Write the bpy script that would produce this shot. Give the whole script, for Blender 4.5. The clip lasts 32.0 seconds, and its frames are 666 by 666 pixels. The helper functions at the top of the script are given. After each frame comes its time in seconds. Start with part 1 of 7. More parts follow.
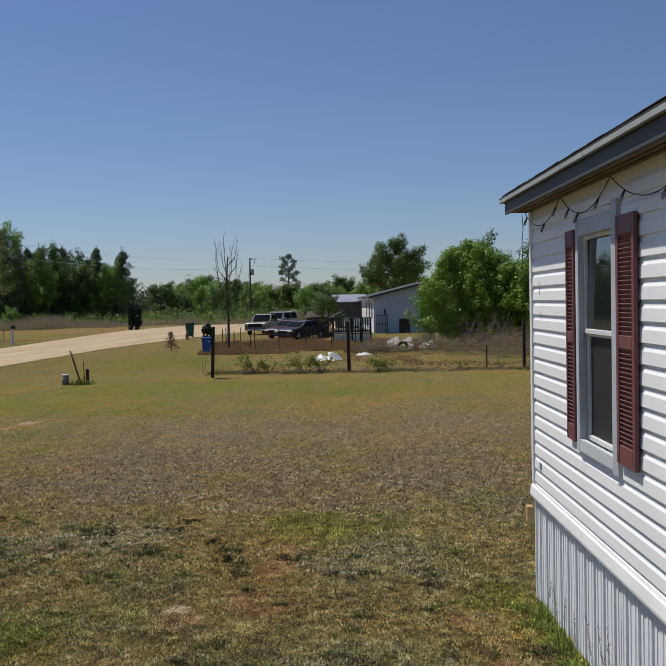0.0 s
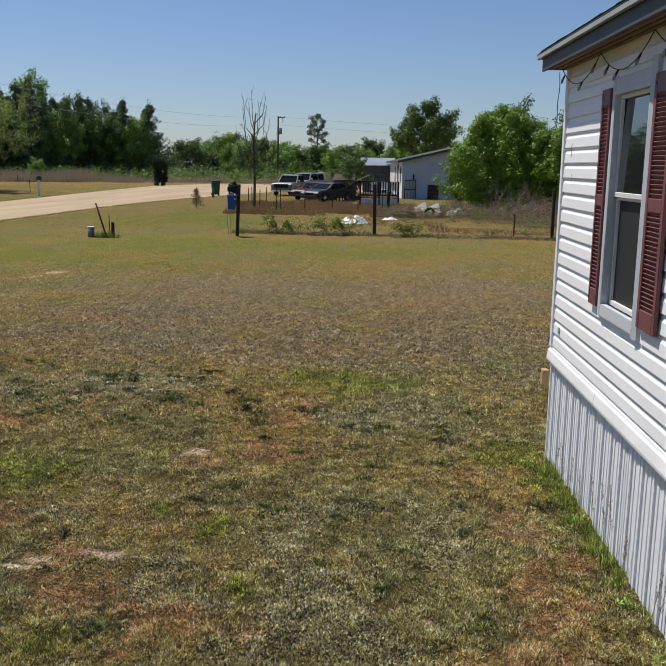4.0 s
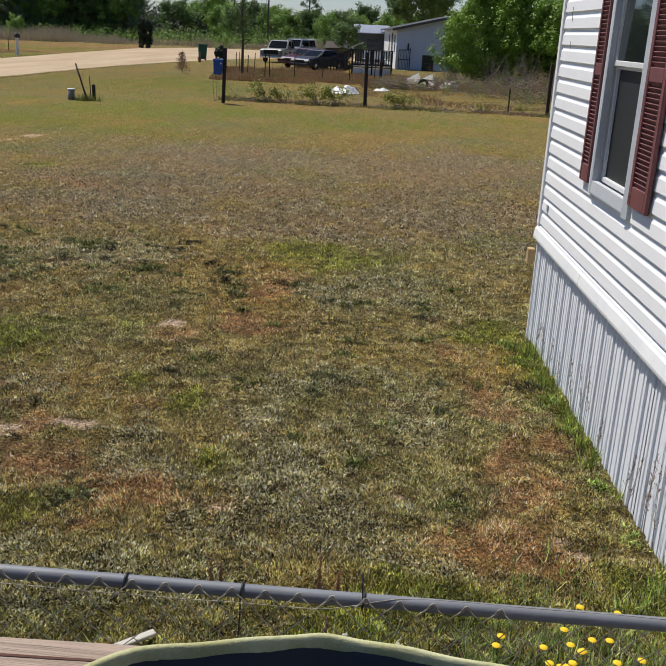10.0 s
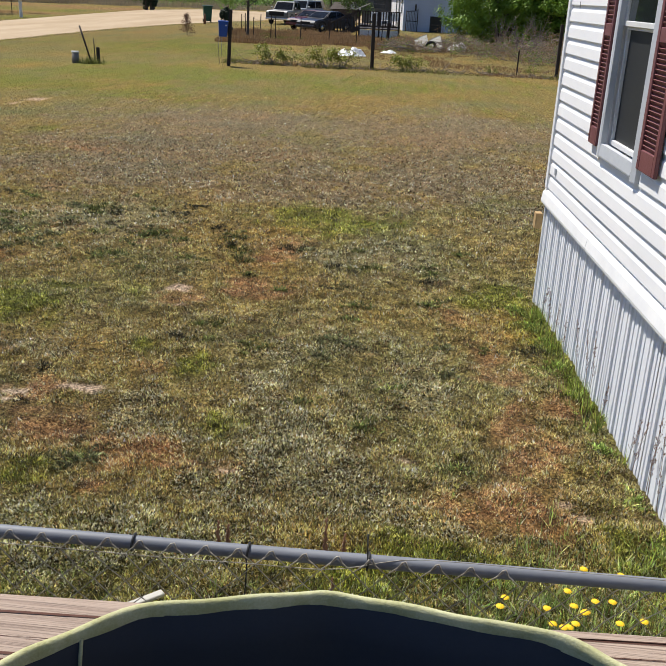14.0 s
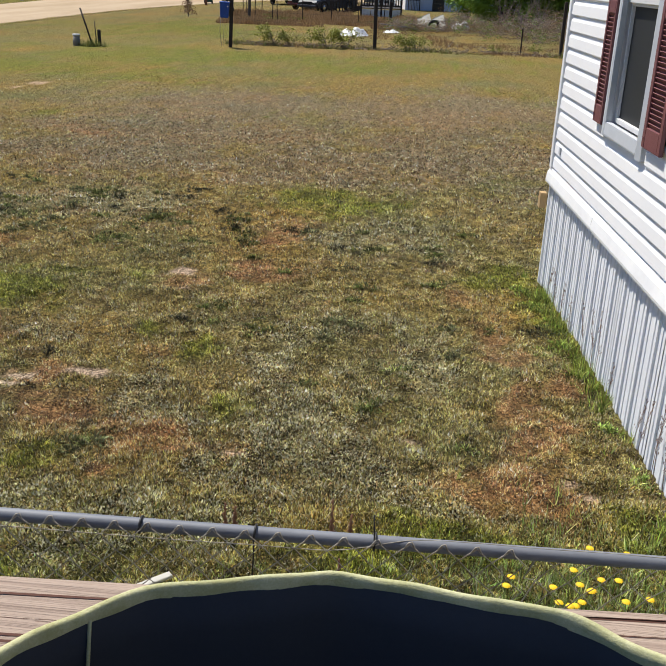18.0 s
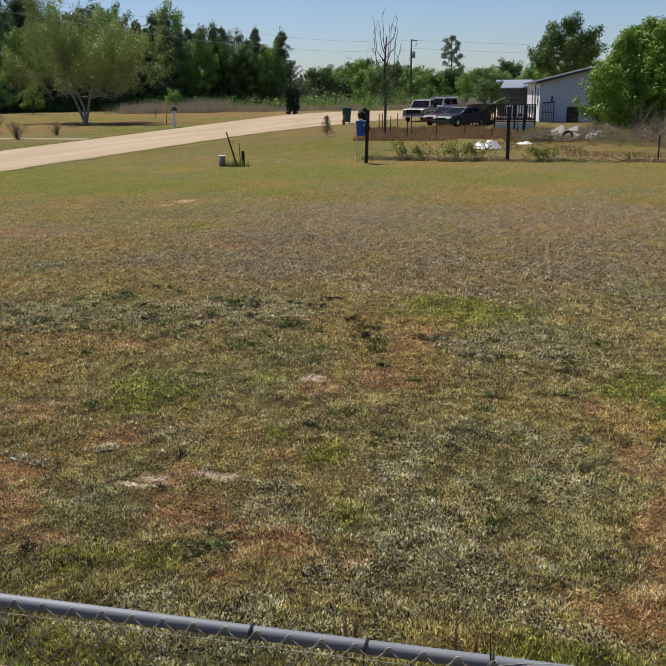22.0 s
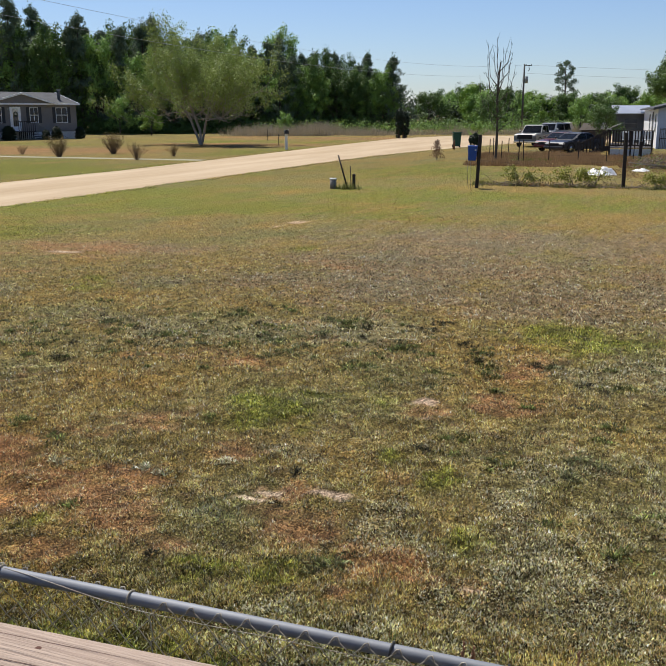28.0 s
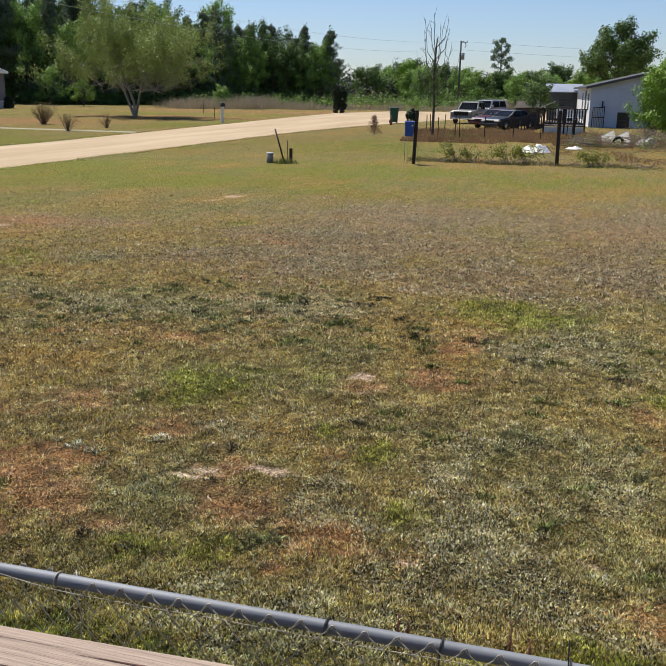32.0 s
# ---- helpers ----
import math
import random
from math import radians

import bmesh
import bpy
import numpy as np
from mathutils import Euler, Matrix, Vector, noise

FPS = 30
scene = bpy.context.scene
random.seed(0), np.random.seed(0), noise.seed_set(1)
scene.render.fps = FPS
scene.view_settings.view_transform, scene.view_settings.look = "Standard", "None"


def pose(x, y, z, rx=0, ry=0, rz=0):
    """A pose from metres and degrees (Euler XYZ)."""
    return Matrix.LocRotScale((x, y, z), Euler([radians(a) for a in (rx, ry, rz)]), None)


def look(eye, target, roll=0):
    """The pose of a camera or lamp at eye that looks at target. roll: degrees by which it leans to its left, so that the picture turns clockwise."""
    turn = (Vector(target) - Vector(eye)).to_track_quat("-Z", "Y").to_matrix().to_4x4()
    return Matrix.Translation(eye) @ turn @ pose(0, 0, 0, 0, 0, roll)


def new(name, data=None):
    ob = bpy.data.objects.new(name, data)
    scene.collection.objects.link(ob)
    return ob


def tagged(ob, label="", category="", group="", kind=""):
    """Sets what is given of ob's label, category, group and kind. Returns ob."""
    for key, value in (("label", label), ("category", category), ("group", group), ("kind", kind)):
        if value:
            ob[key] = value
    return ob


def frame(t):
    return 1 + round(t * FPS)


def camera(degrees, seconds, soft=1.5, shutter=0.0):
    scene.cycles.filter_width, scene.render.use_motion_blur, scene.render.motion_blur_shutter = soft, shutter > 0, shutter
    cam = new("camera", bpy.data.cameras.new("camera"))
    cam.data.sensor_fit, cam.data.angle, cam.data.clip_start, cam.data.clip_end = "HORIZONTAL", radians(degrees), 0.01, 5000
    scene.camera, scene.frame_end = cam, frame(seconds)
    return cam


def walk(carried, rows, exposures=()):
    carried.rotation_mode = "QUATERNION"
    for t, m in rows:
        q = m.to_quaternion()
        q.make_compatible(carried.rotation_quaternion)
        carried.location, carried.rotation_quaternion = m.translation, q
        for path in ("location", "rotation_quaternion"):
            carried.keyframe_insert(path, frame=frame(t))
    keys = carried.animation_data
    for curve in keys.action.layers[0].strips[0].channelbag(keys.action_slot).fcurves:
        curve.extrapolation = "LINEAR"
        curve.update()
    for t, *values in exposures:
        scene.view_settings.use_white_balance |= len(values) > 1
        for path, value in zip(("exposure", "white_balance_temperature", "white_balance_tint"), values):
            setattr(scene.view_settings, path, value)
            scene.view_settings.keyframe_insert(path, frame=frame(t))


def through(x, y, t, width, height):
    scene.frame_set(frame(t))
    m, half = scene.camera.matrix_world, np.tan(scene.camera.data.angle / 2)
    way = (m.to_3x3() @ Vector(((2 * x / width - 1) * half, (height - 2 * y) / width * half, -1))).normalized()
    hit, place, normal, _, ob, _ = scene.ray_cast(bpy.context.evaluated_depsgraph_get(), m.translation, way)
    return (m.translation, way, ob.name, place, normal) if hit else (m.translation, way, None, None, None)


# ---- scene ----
cam = camera(41.1, 32.0, soft=0.7)
PATH = [
    (0, (0.129, -0.061, 2.485), (-0.004, 1.933, 2.414), -1.2),
    (0.5, (0.131, -0.053, 2.478), (0.008, 1.941, 2.386), -1.2),
    (1, (0.121, -0.065, 2.471), (0.007, 1.928, 2.346), -0.9),
    (1.5, (0.122, -0.025, 2.458), (0.032, 1.965, 2.278), -0.6),
    (2, (0.096, -0.045, 2.444), (0.022, 1.939, 2.201), -0.3),
    (2.5, (0.098, -0.051, 2.448), (0.016, 1.932, 2.201), -0.3),
    (3, (0.102, -0.105, 2.434), (-0.044, 1.871, 2.168), -0.2),
    (3.5, (0.124, -0.103, 2.425), (-0.053, 1.864, 2.108), 0.7),
    (5.5, (0.183, 0.085, 2.367), (0.019, 2.009, 1.846), 1.8),
    (6, (0.187, 0.085, 2.362), (0.051, 1.996, 1.791), 1.8),
    (6.5, (0.186, 0.087, 2.356), (0.053, 1.983, 1.735), 2.0),
    (7, (0.185, 0.083, 2.358), (0.044, 1.979, 1.738), 2.2),
    (7.5, (0.182, 0.083, 2.362), (0.036, 1.981, 1.747), 2.4),
    (8, (0.184, 0.093, 2.358), (0.034, 1.988, 1.737), 2.5),
    (8.5, (0.184, 0.094, 2.359), (0.034, 1.988, 1.733), 2.6),
    (9, (0.187, 0.094, 2.361), (0.05, 1.991, 1.741), 2.8),
    (9.5, (0.19, 0.1, 2.358), (0.051, 1.996, 1.736), 2.7),
    (10, (0.186, 0.108, 2.355), (0.046, 1.997, 1.714), 2.8),
    (10.5, (0.184, 0.114, 2.354), (0.038, 1.995, 1.692), 2.8),
    (11, (0.182, 0.115, 2.355), (0.03, 1.995, 1.689), 2.7),
    (11.5, (0.185, 0.112, 2.355), (0.034, 1.984, 1.669), 2.6),
    (12, (0.187, 0.114, 2.353), (0.037, 1.978, 1.646), 2.6),
    (12.5, (0.188, 0.107, 2.353), (0.034, 1.971, 1.644), 2.6),
    (13, (0.188, 0.107, 2.353), (0.033, 1.968, 1.638), 2.6),
    (13.5, (0.191, 0.107, 2.352), (0.036, 1.968, 1.635), 2.6),
    (14, (0.189, 0.107, 2.351), (0.04, 1.969, 1.636), 2.7),
    (14.5, (0.189, 0.107, 2.352), (0.044, 1.969, 1.638), 2.7),
    (16.5, (0.188, 0.113, 2.35), (0.042, 1.964, 1.606), 2.4),
    (17, (0.189, 0.112, 2.349), (0.039, 1.962, 1.604), 2.3),
    (17.5, (0.189, 0.109, 2.35), (0.034, 1.957, 1.602), 2.2),
    (18, (0.189, 0.109, 2.349), (0.032, 1.956, 1.596), 2.1),
    (18.5, (0.192, 0.108, 2.35), (0.029, 1.954, 1.597), 2.0),
    (19, (0.193, 0.107, 2.349), (0.032, 1.956, 1.604), 1.9),
    (19.5, (0.194, 0.11, 2.348), (0.04, 1.96, 1.604), 1.6),
    (20, (0.2, 0.116, 2.346), (0.018, 1.965, 1.606), 1.0),
    (20.5, (0.211, 0.11, 2.354), (-0.01, 1.981, 1.683), 0.6),
    (21, (0.229, 0.114, 2.349), (-0.034, 2.018, 1.797), 0.6),
    (21.5, (0.251, 0.103, 2.351), (-0.082, 2.006, 1.835), -0.1),
    (22, (0.236, 0.12, 2.343), (-0.233, 1.991, 1.816), -0.5),
    (22.5, (0.219, 0.116, 2.338), (-0.404, 1.939, 1.798), -1.4),
    (23, (0.174, 0.104, 2.348), (-0.449, 1.922, 1.792), -0.7),
    (23.5, (0.14, 0.086, 2.353), (-0.469, 1.908, 1.799), -0.5),
    (24, (0.131, 0.074, 2.353), (-0.48, 1.898, 1.806), -1.3),
    (24.5, (0.123, 0.074, 2.352), (-0.551, 1.877, 1.807), -2.0),
    (25, (0.124, 0.062, 2.36), (-0.611, 1.847, 1.839), -2.1),
    (25.5, (0.129, 0.052, 2.36), (-0.669, 1.816, 1.855), -2.3),
    (27.5, (0.132, 0.042, 2.355), (-0.603, 1.84, 1.879), -0.4),
    (28, (0.137, 0.045, 2.356), (-0.552, 1.861, 1.879), -0.1),
    (28.5, (0.134, 0.049, 2.354), (-0.516, 1.874, 1.859), 0.4),
    (29, (0.125, 0.054, 2.351), (-0.523, 1.875, 1.84), 0.6),
    (29.5, (0.089, 0.051, 2.351), (-0.635, 1.843, 1.836), 0.3),
    (30, (0.061, 0.039, 2.354), (-0.728, 1.803, 1.84), 0.1),
    (30.5, (0.058, 0.058, 2.351), (-0.703, 1.833, 1.834), 0.6),
    (31, (0.058, 0.07, 2.349), (-0.66, 1.861, 1.825), 0.1),
    (31.5, (0.087, 0.077, 2.346), (-0.553, 1.897, 1.817), 0.4),
    (32, (0.133, 0.083, 2.342), (-0.418, 1.931, 1.813), 0.9),
]
walk(cam, [(t, look(eye, target, roll)) for t, eye, target, roll in PATH], [(0, -0.31), (3.5, -0.17), (6.0, 0.09), (8.8, 0.13), (10.0, -0.05), (12.0, -0.05), (13.0, 0.22), (20.3, 0.22), (21.2, 0.16), (22.0, 0.00), (22.8, 0.22), (32.0, 0.25)])

# ---- world and sun ----
SUN_EL, SUN_AZ = radians(60), math.atan2(0.61, -0.79)
SUN_DIR = Vector((math.cos(SUN_EL) * math.cos(SUN_AZ), math.cos(SUN_EL) * math.sin(SUN_AZ), math.sin(SUN_EL)))
world = bpy.data.worlds.new("sky_world")
scene.world = world
world.use_nodes = True
wn = world.node_tree
wn.nodes.clear()
sky = wn.nodes.new("ShaderNodeTexSky")
sky.sky_type, sky.sun_disc = "NISHITA", False
sky.sun_elevation, sky.sun_rotation = SUN_EL, math.pi / 2 - SUN_AZ
sky.air_density, sky.dust_density, sky.ozone_density = 1.0, 0.3, 3.0
wbg = wn.nodes.new("ShaderNodeBackground")
wbg.inputs[1].default_value = 0.083
wout = wn.nodes.new("ShaderNodeOutputWorld")
tint = wn.nodes.new("ShaderNodeMix")
tint.data_type, tint.blend_type = "RGBA", "MULTIPLY"
tint.inputs[0].default_value = 1.0
tint.inputs[7].default_value = (0.86, 0.93, 1.13, 1.0)
wn.links.new(sky.outputs[0], tint.inputs[6])
wn.links.new(tint.outputs[2], wbg.inputs[0])
wn.links.new(wbg.outputs[0], wout.inputs[0])
sun_data = bpy.data.lights.new("sun", "SUN")
sun_data.energy, sun_data.angle, sun_data.color = 5.6, radians(0.5), (1.0, 0.95, 0.87)
sun = new("sun", sun_data)
sun.matrix_world = look(SUN_DIR * 50, (0, 0, 0))
tagged(sun, kind="structure")

# ---- materials ----


def node(tree, kind, **values):
    n = tree.nodes.new(kind)
    for key, value in values.items():
        if key in n.inputs:
            n.inputs[key].default_value = value
    return n


def rgba(c):
    return (c[0], c[1], c[2], 1.0)


def mat(name, a, b=None, rough=0.7, metal=0.0, scale=6.0, fine=60.0, bump=0.15, spread=0.25, stretch=(1, 1, 1), spec=0.4, per_object=0.0, per_island=0.0, bump_dist=0.01, through_light=0.0):
    """A surface between the colours a and b: broad stains, fine grain, fine relief."""
    m = bpy.data.materials.new(name)
    m.use_nodes = True
    t = m.node_tree
    p = t.nodes["Principled BSDF"]
    b = b or tuple(x * 0.7 for x in a)
    co = node(t, "ShaderNodeTexCoord")
    mp = node(t, "ShaderNodeMapping")
    mp.inputs["Scale"].default_value = stretch
    t.links.new(co.outputs["Object"], mp.inputs["Vector"])
    n1 = node(t, "ShaderNodeTexNoise", Scale=scale, Detail=4.0, Roughness=0.6)
    n2 = node(t, "ShaderNodeTexNoise", Scale=fine, Detail=3.0, Roughness=0.65)
    t.links.new(mp.outputs[0], n1.inputs["Vector"])
    t.links.new(mp.outputs[0], n2.inputs["Vector"])
    add = node(t, "ShaderNodeMath")
    add.operation = "MULTIPLY_ADD"
    add.inputs[1].default_value = spread
    t.links.new(n2.outputs["Fac"], add.inputs[0])
    t.links.new(n1.outputs["Fac"], add.inputs[2])
    last = add.outputs[0]
    for amount, kind, out in ((per_object, "ShaderNodeObjectInfo", "Random"), (per_island, "ShaderNodeNewGeometry", "Random Per Island")):
        if amount:
            src = node(t, kind)
            more = node(t, "ShaderNodeMath")
            more.operation = "MULTIPLY_ADD"
            more.inputs[1].default_value = amount
            t.links.new(src.outputs[out], more.inputs[0])
            t.links.new(last, more.inputs[2])
            last = more.outputs[0]
    ramp = node(t, "ShaderNodeValToRGB")
    extra = per_object + per_island
    ramp.color_ramp.elements[0].position = 0.38
    ramp.color_ramp.elements[1].position = 0.62 + spread * 0.6 + extra
    ramp.color_ramp.elements[0].color, ramp.color_ramp.elements[1].color = rgba(a), rgba(b)
    t.links.new(last, ramp.inputs[0])
    t.links.new(ramp.outputs[0], p.inputs["Base Color"])
    p.inputs["Roughness"].default_value = rough
    p.inputs["Metallic"].default_value = metal
    p.inputs["Specular IOR Level"].default_value = spec
    if bump:
        bp = node(t, "ShaderNodeBump", Strength=bump, Distance=bump_dist)
        t.links.new(n2.outputs["Fac"], bp.inputs["Height"])
        t.links.new(bp.outputs[0], p.inputs["Normal"])
    if through_light:
        tr = node(t, "ShaderNodeBsdfTranslucent")
        t.links.new(ramp.outputs[0], tr.inputs["Color"])
        mix = node(t, "ShaderNodeMixShader", Fac=through_light)
        t.links.new(p.outputs[0], mix.inputs[1])
        t.links.new(tr.outputs[0], mix.inputs[2])
        out = t.nodes["Material Output"]
        t.links.new(mix.outputs[0], out.inputs[0])
    return m


def leaf_mat(name, a, b, rough=0.55):
    return mat(name, a, b, rough, scale=0.6, fine=3.0, bump=0, spread=0.2, per_island=0.5, per_object=0.3, through_light=0.2, spec=0.3)


def glass_mat(name, tint=(0.02, 0.025, 0.025), rough=0.03):
    m = mat(name, tint, tint, rough, scale=2, bump=0, spec=0.9)
    m.node_tree.nodes["Principled BSDF"].inputs["IOR"].default_value = 2.1
    return m


M = dict(
    siding=mat("white_vinyl", (0.90, 0.895, 0.89), (0.83, 0.83, 0.835), 0.45, scale=1.5, fine=25, bump=0.06, per_object=0.15),
    casing=mat("greyed_casing", (0.570, 0.593, 0.626), (0.478, 0.501, 0.529), 0.5, scale=3, fine=40, bump=0.05),
    skirt=mat("skirt_vinyl", (0.84, 0.85, 0.87), (0.74, 0.76, 0.79), 0.5, scale=2, fine=30, bump=0.06, per_object=0.15),
    trim=mat("white_trim", (0.86, 0.86, 0.85), (0.76, 0.765, 0.77), 0.45, scale=3, fine=40, bump=0.05),
    frame=mat("window_vinyl", (0.74, 0.74, 0.72), (0.64, 0.64, 0.63), 0.4, scale=4, fine=50, bump=0.04),
    shutter=mat("burgundy_vinyl", (0.204, 0.072, 0.072), (0.153, 0.053, 0.054), 0.5, scale=5, fine=80, bump=0.12, per_object=0.1),
    fascia=mat("grey_fascia", (0.086, 0.091, 0.098), (0.049, 0.053, 0.056), 0.6, scale=2, fine=20, bump=0.1, stretch=(1, 0.2, 1)),
    drip=mat("drip_edge", (0.357, 0.365, 0.340), (0.255, 0.264, 0.246), 0.45, scale=3, fine=30, bump=0.05),
    soffit=mat("bare_soffit_wood", (0.225, 0.158, 0.098), (0.150, 0.105, 0.068), 0.8, scale=3, fine=30, bump=0.2, stretch=(8, 0.6, 1)),
    shingle=mat("asphalt_shingle", (0.060, 0.058, 0.055), (0.035, 0.034, 0.033), 0.95, scale=4, fine=160, bump=0.4, per_object=0.3),
    pane=glass_mat("window_glass"),
    far_pane=mat("distant_window_glass", (0.030, 0.036, 0.045), (0.020, 0.024, 0.030), 0.25, scale=2, bump=0, spec=0.5),
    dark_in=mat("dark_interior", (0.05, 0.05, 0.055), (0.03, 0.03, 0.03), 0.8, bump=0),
    rail=mat("galvanised_pipe", (0.205, 0.217, 0.240), (0.140, 0.150, 0.170), 0.6, 0.1, scale=5, fine=60, bump=0.05, stretch=(0.3, 1, 1)),
    wire=mat("galvanised_wire", (0.42, 0.40, 0.34), (0.21, 0.18, 0.14), 0.5, 0.15, scale=8, fine=60, bump=0),
    tie=mat("black_tie", (0.025, 0.025, 0.028), (0.015, 0.015, 0.016), 0.5, bump=0),
    deck=mat("weathered_pine", (0.105, 0.060, 0.044), (0.365, 0.280, 0.220), 0.85, scale=1.6, fine=7.5, bump=1.0, spread=0.9, stretch=(0.30, 34, 34), bump_dist=0.006),
    crack=mat("split_in_wood", (0.105, 0.045, 0.030), (0.055, 0.024, 0.016), 0.9, bump=0),
    bag=mat("navy_fabric", (0.050, 0.054, 0.062), (0.038, 0.042, 0.049), 0.9, scale=3, fine=180, bump=0.03, spec=0.05),
    binding=mat("pale_yellow_binding", (0.607, 0.599, 0.385), (0.361, 0.353, 0.164), 0.95, scale=22, fine=420, bump=0.45, spread=0.45, bump_dist=0.002),
    sand=mat("pale_sand_road", (0.285, 0.200, 0.104), (0.42, 0.320, 0.205), 0.95, scale=0.5, fine=5, bump=0.5, spread=0.35, stretch=(1.4, 0.12, 1), bump_dist=0.03),
    path=mat("pale_walkway", (0.300, 0.277, 0.195), (0.225, 0.210, 0.135), 0.9, scale=0.6, fine=9, bump=0.1),
    bark=mat("bark", (0.120, 0.096, 0.076), (0.064, 0.050, 0.040), 0.95, scale=3, fine=24, bump=0.5, stretch=(2, 2, 0.5)),
    bark_pale=mat("pale_bark", (0.36, 0.315, 0.255), (0.235, 0.20, 0.16), 0.95, scale=3, fine=24, bump=0.4, stretch=(2, 2, 0.5)),
    post=mat("dark_old_post", (0.048, 0.036, 0.028), (0.026, 0.020, 0.016), 0.9, scale=5, fine=40, bump=0.4, stretch=(3, 3, 0.5)),
    pole=mat("grey_pole_wood", (0.13, 0.125, 0.105), (0.075, 0.07, 0.06), 0.9, scale=3, fine=30, bump=0.3, stretch=(3, 3, 0.4)),
    steel_post=mat("rusty_steel_post", (0.055, 0.040, 0.034), (0.035, 0.026, 0.022), 0.7, 0.3, scale=8, fine=50, bump=0.2),
    blue=mat("blue_plastic", (0.013, 0.072, 0.357), (0.010, 0.055, 0.281), 0.4, scale=3, fine=30, bump=0.03),
    green_bin=mat("green_plastic", (0.012, 0.085, 0.055), (0.009, 0.06, 0.04), 0.45, scale=3, fine=30, bump=0.03),
    white=mat("white_plastic", (0.720, 0.729, 0.720), (0.594, 0.594, 0.576), 0.5, scale=4, fine=20, bump=0.3),
    wall_shade_blue=mat("shaded_white_siding", (0.56, 0.62, 0.73), (0.47, 0.525, 0.63), 0.6, scale=0.7, fine=8, bump=0.1),
    metal_roof=mat("bright_metal_roof", (0.527, 0.552, 0.578), (0.425, 0.442, 0.468), 0.35, 0.6, scale=1, fine=20, bump=0.05),
    shed=mat("grey_shed_wall", (0.10, 0.105, 0.11), (0.07, 0.075, 0.08), 0.8, scale=1, fine=10, bump=0.1),
    grey_siding=mat("taupe_siding", (0.212, 0.196, 0.187), (0.170, 0.157, 0.151), 0.7, scale=0.8, fine=8, bump=0.1),
    grey_roof=mat("grey_shingle_roof", (0.076, 0.078, 0.082), (0.048, 0.050, 0.053), 0.95, scale=1, fine=25, bump=0.3),
    navy_shutter=mat("dark_shutter", (0.022, 0.026, 0.035), (0.014, 0.017, 0.024), 0.5, bump=0.05),
    dark_wood=mat("dark_stained_wood", (0.050, 0.040, 0.034), (0.028, 0.022, 0.019), 0.8, scale=2, fine=20, bump=0.2),
    grey_wood=mat("grey_weathered_wood", (0.289, 0.272, 0.246), (0.170, 0.157, 0.140), 0.85, scale=2, fine=20, bump=0.3),
    stalk=mat("pinkish_dry_stalk", (0.30, 0.20, 0.155), (0.20, 0.125, 0.095), 0.9, scale=8, bump=0, per_island=0.4),
    brush=mat("dead_brush", (0.30, 0.25, 0.205), (0.11, 0.085, 0.068), 0.95, scale=2, fine=12, bump=0.1, per_island=0.3),
    silver=mat("silver_car_paint", (0.175, 0.176, 0.17), (0.14, 0.142, 0.14), 0.35, 0.2, scale=1, bump=0),
    white_car=mat("white_car_paint", (0.34, 0.36, 0.38), (0.28, 0.30, 0.32), 0.25, scale=1, bump=0),
    maroon=mat("maroon_car_paint", (0.075, 0.006, 0.010), (0.055, 0.005, 0.008), 0.25, scale=1, bump=0),
    navy_car=mat("dark_blue_car_paint", (0.014, 0.018, 0.032), (0.010, 0.012, 0.022), 0.34, scale=1, bump=0),
    car_glass=mat("car_glass", (0.014, 0.017, 0.020), (0.010, 0.012, 0.014), 0.12, scale=1, bump=0, spec=0.5),
    tyre=mat("tyre_rubber", (0.018, 0.018, 0.018), (0.012, 0.012, 0.012), 0.9, bump=0.1),
    chrome=mat("chrome", (0.60, 0.61, 0.62), (0.5, 0.5, 0.51), 0.2, 0.9, bump=0),
    lamp_glass=mat("lamp_glass", (0.30, 0.31, 0.31), (0.24, 0.25, 0.25), 0.2, bump=0),
    bulb=mat("bulb_glass", (0.30, 0.32, 0.30), (0.2, 0.22, 0.2), 0.1, bump=0, spec=0.8),
    line_wire=mat("weathered_line", (0.34, 0.38, 0.42), (0.28, 0.31, 0.34), 0.5, bump=0),
    old_sheet=mat("weathered_white_sheet", (0.493, 0.476, 0.416), (0.357, 0.340, 0.289), 0.7, scale=2, fine=15, bump=0.1),
    cord=mat("dark_cord", (0.03, 0.032, 0.032), (0.02, 0.02, 0.02), 0.6, bump=0),
    yellow=mat("yellow_petals", (0.74, 0.50, 0.006), (0.66, 0.40, 0.004), 0.6, scale=40, fine=200, bump=0.1),
    golden_twig=mat("golden_brown_twigs", (0.27, 0.175, 0.098), (0.155, 0.098, 0.056), 0.9, scale=3, fine=12, bump=0, per_island=0.4),
    leaf_sparse=leaf_mat("sparse_olive_leaves", (0.112, 0.092, 0.028), (0.240, 0.176, 0.064)),
    rust_weed=mat("rusty_dock_weed", (0.240, 0.120, 0.068), (0.160, 0.080, 0.048), 0.8, scale=10, per_island=0.3, bump=0),
    brick_pale=mat("fresh_lumber", (0.527, 0.357, 0.170), (0.425, 0.281, 0.128), 0.8, scale=5, fine=40, bump=0.1),
    leaf_bush=leaf_mat("bush_leaves", (0.062, 0.128, 0.012), (0.170, 0.282, 0.030)),
    leaf_oak=leaf_mat("broad_leaves", (0.031, 0.066, 0.014), (0.090, 0.156, 0.033)),
    leaf_light=leaf_mat("spring_leaves", (0.085, 0.165, 0.028), (0.22, 0.36, 0.070)),
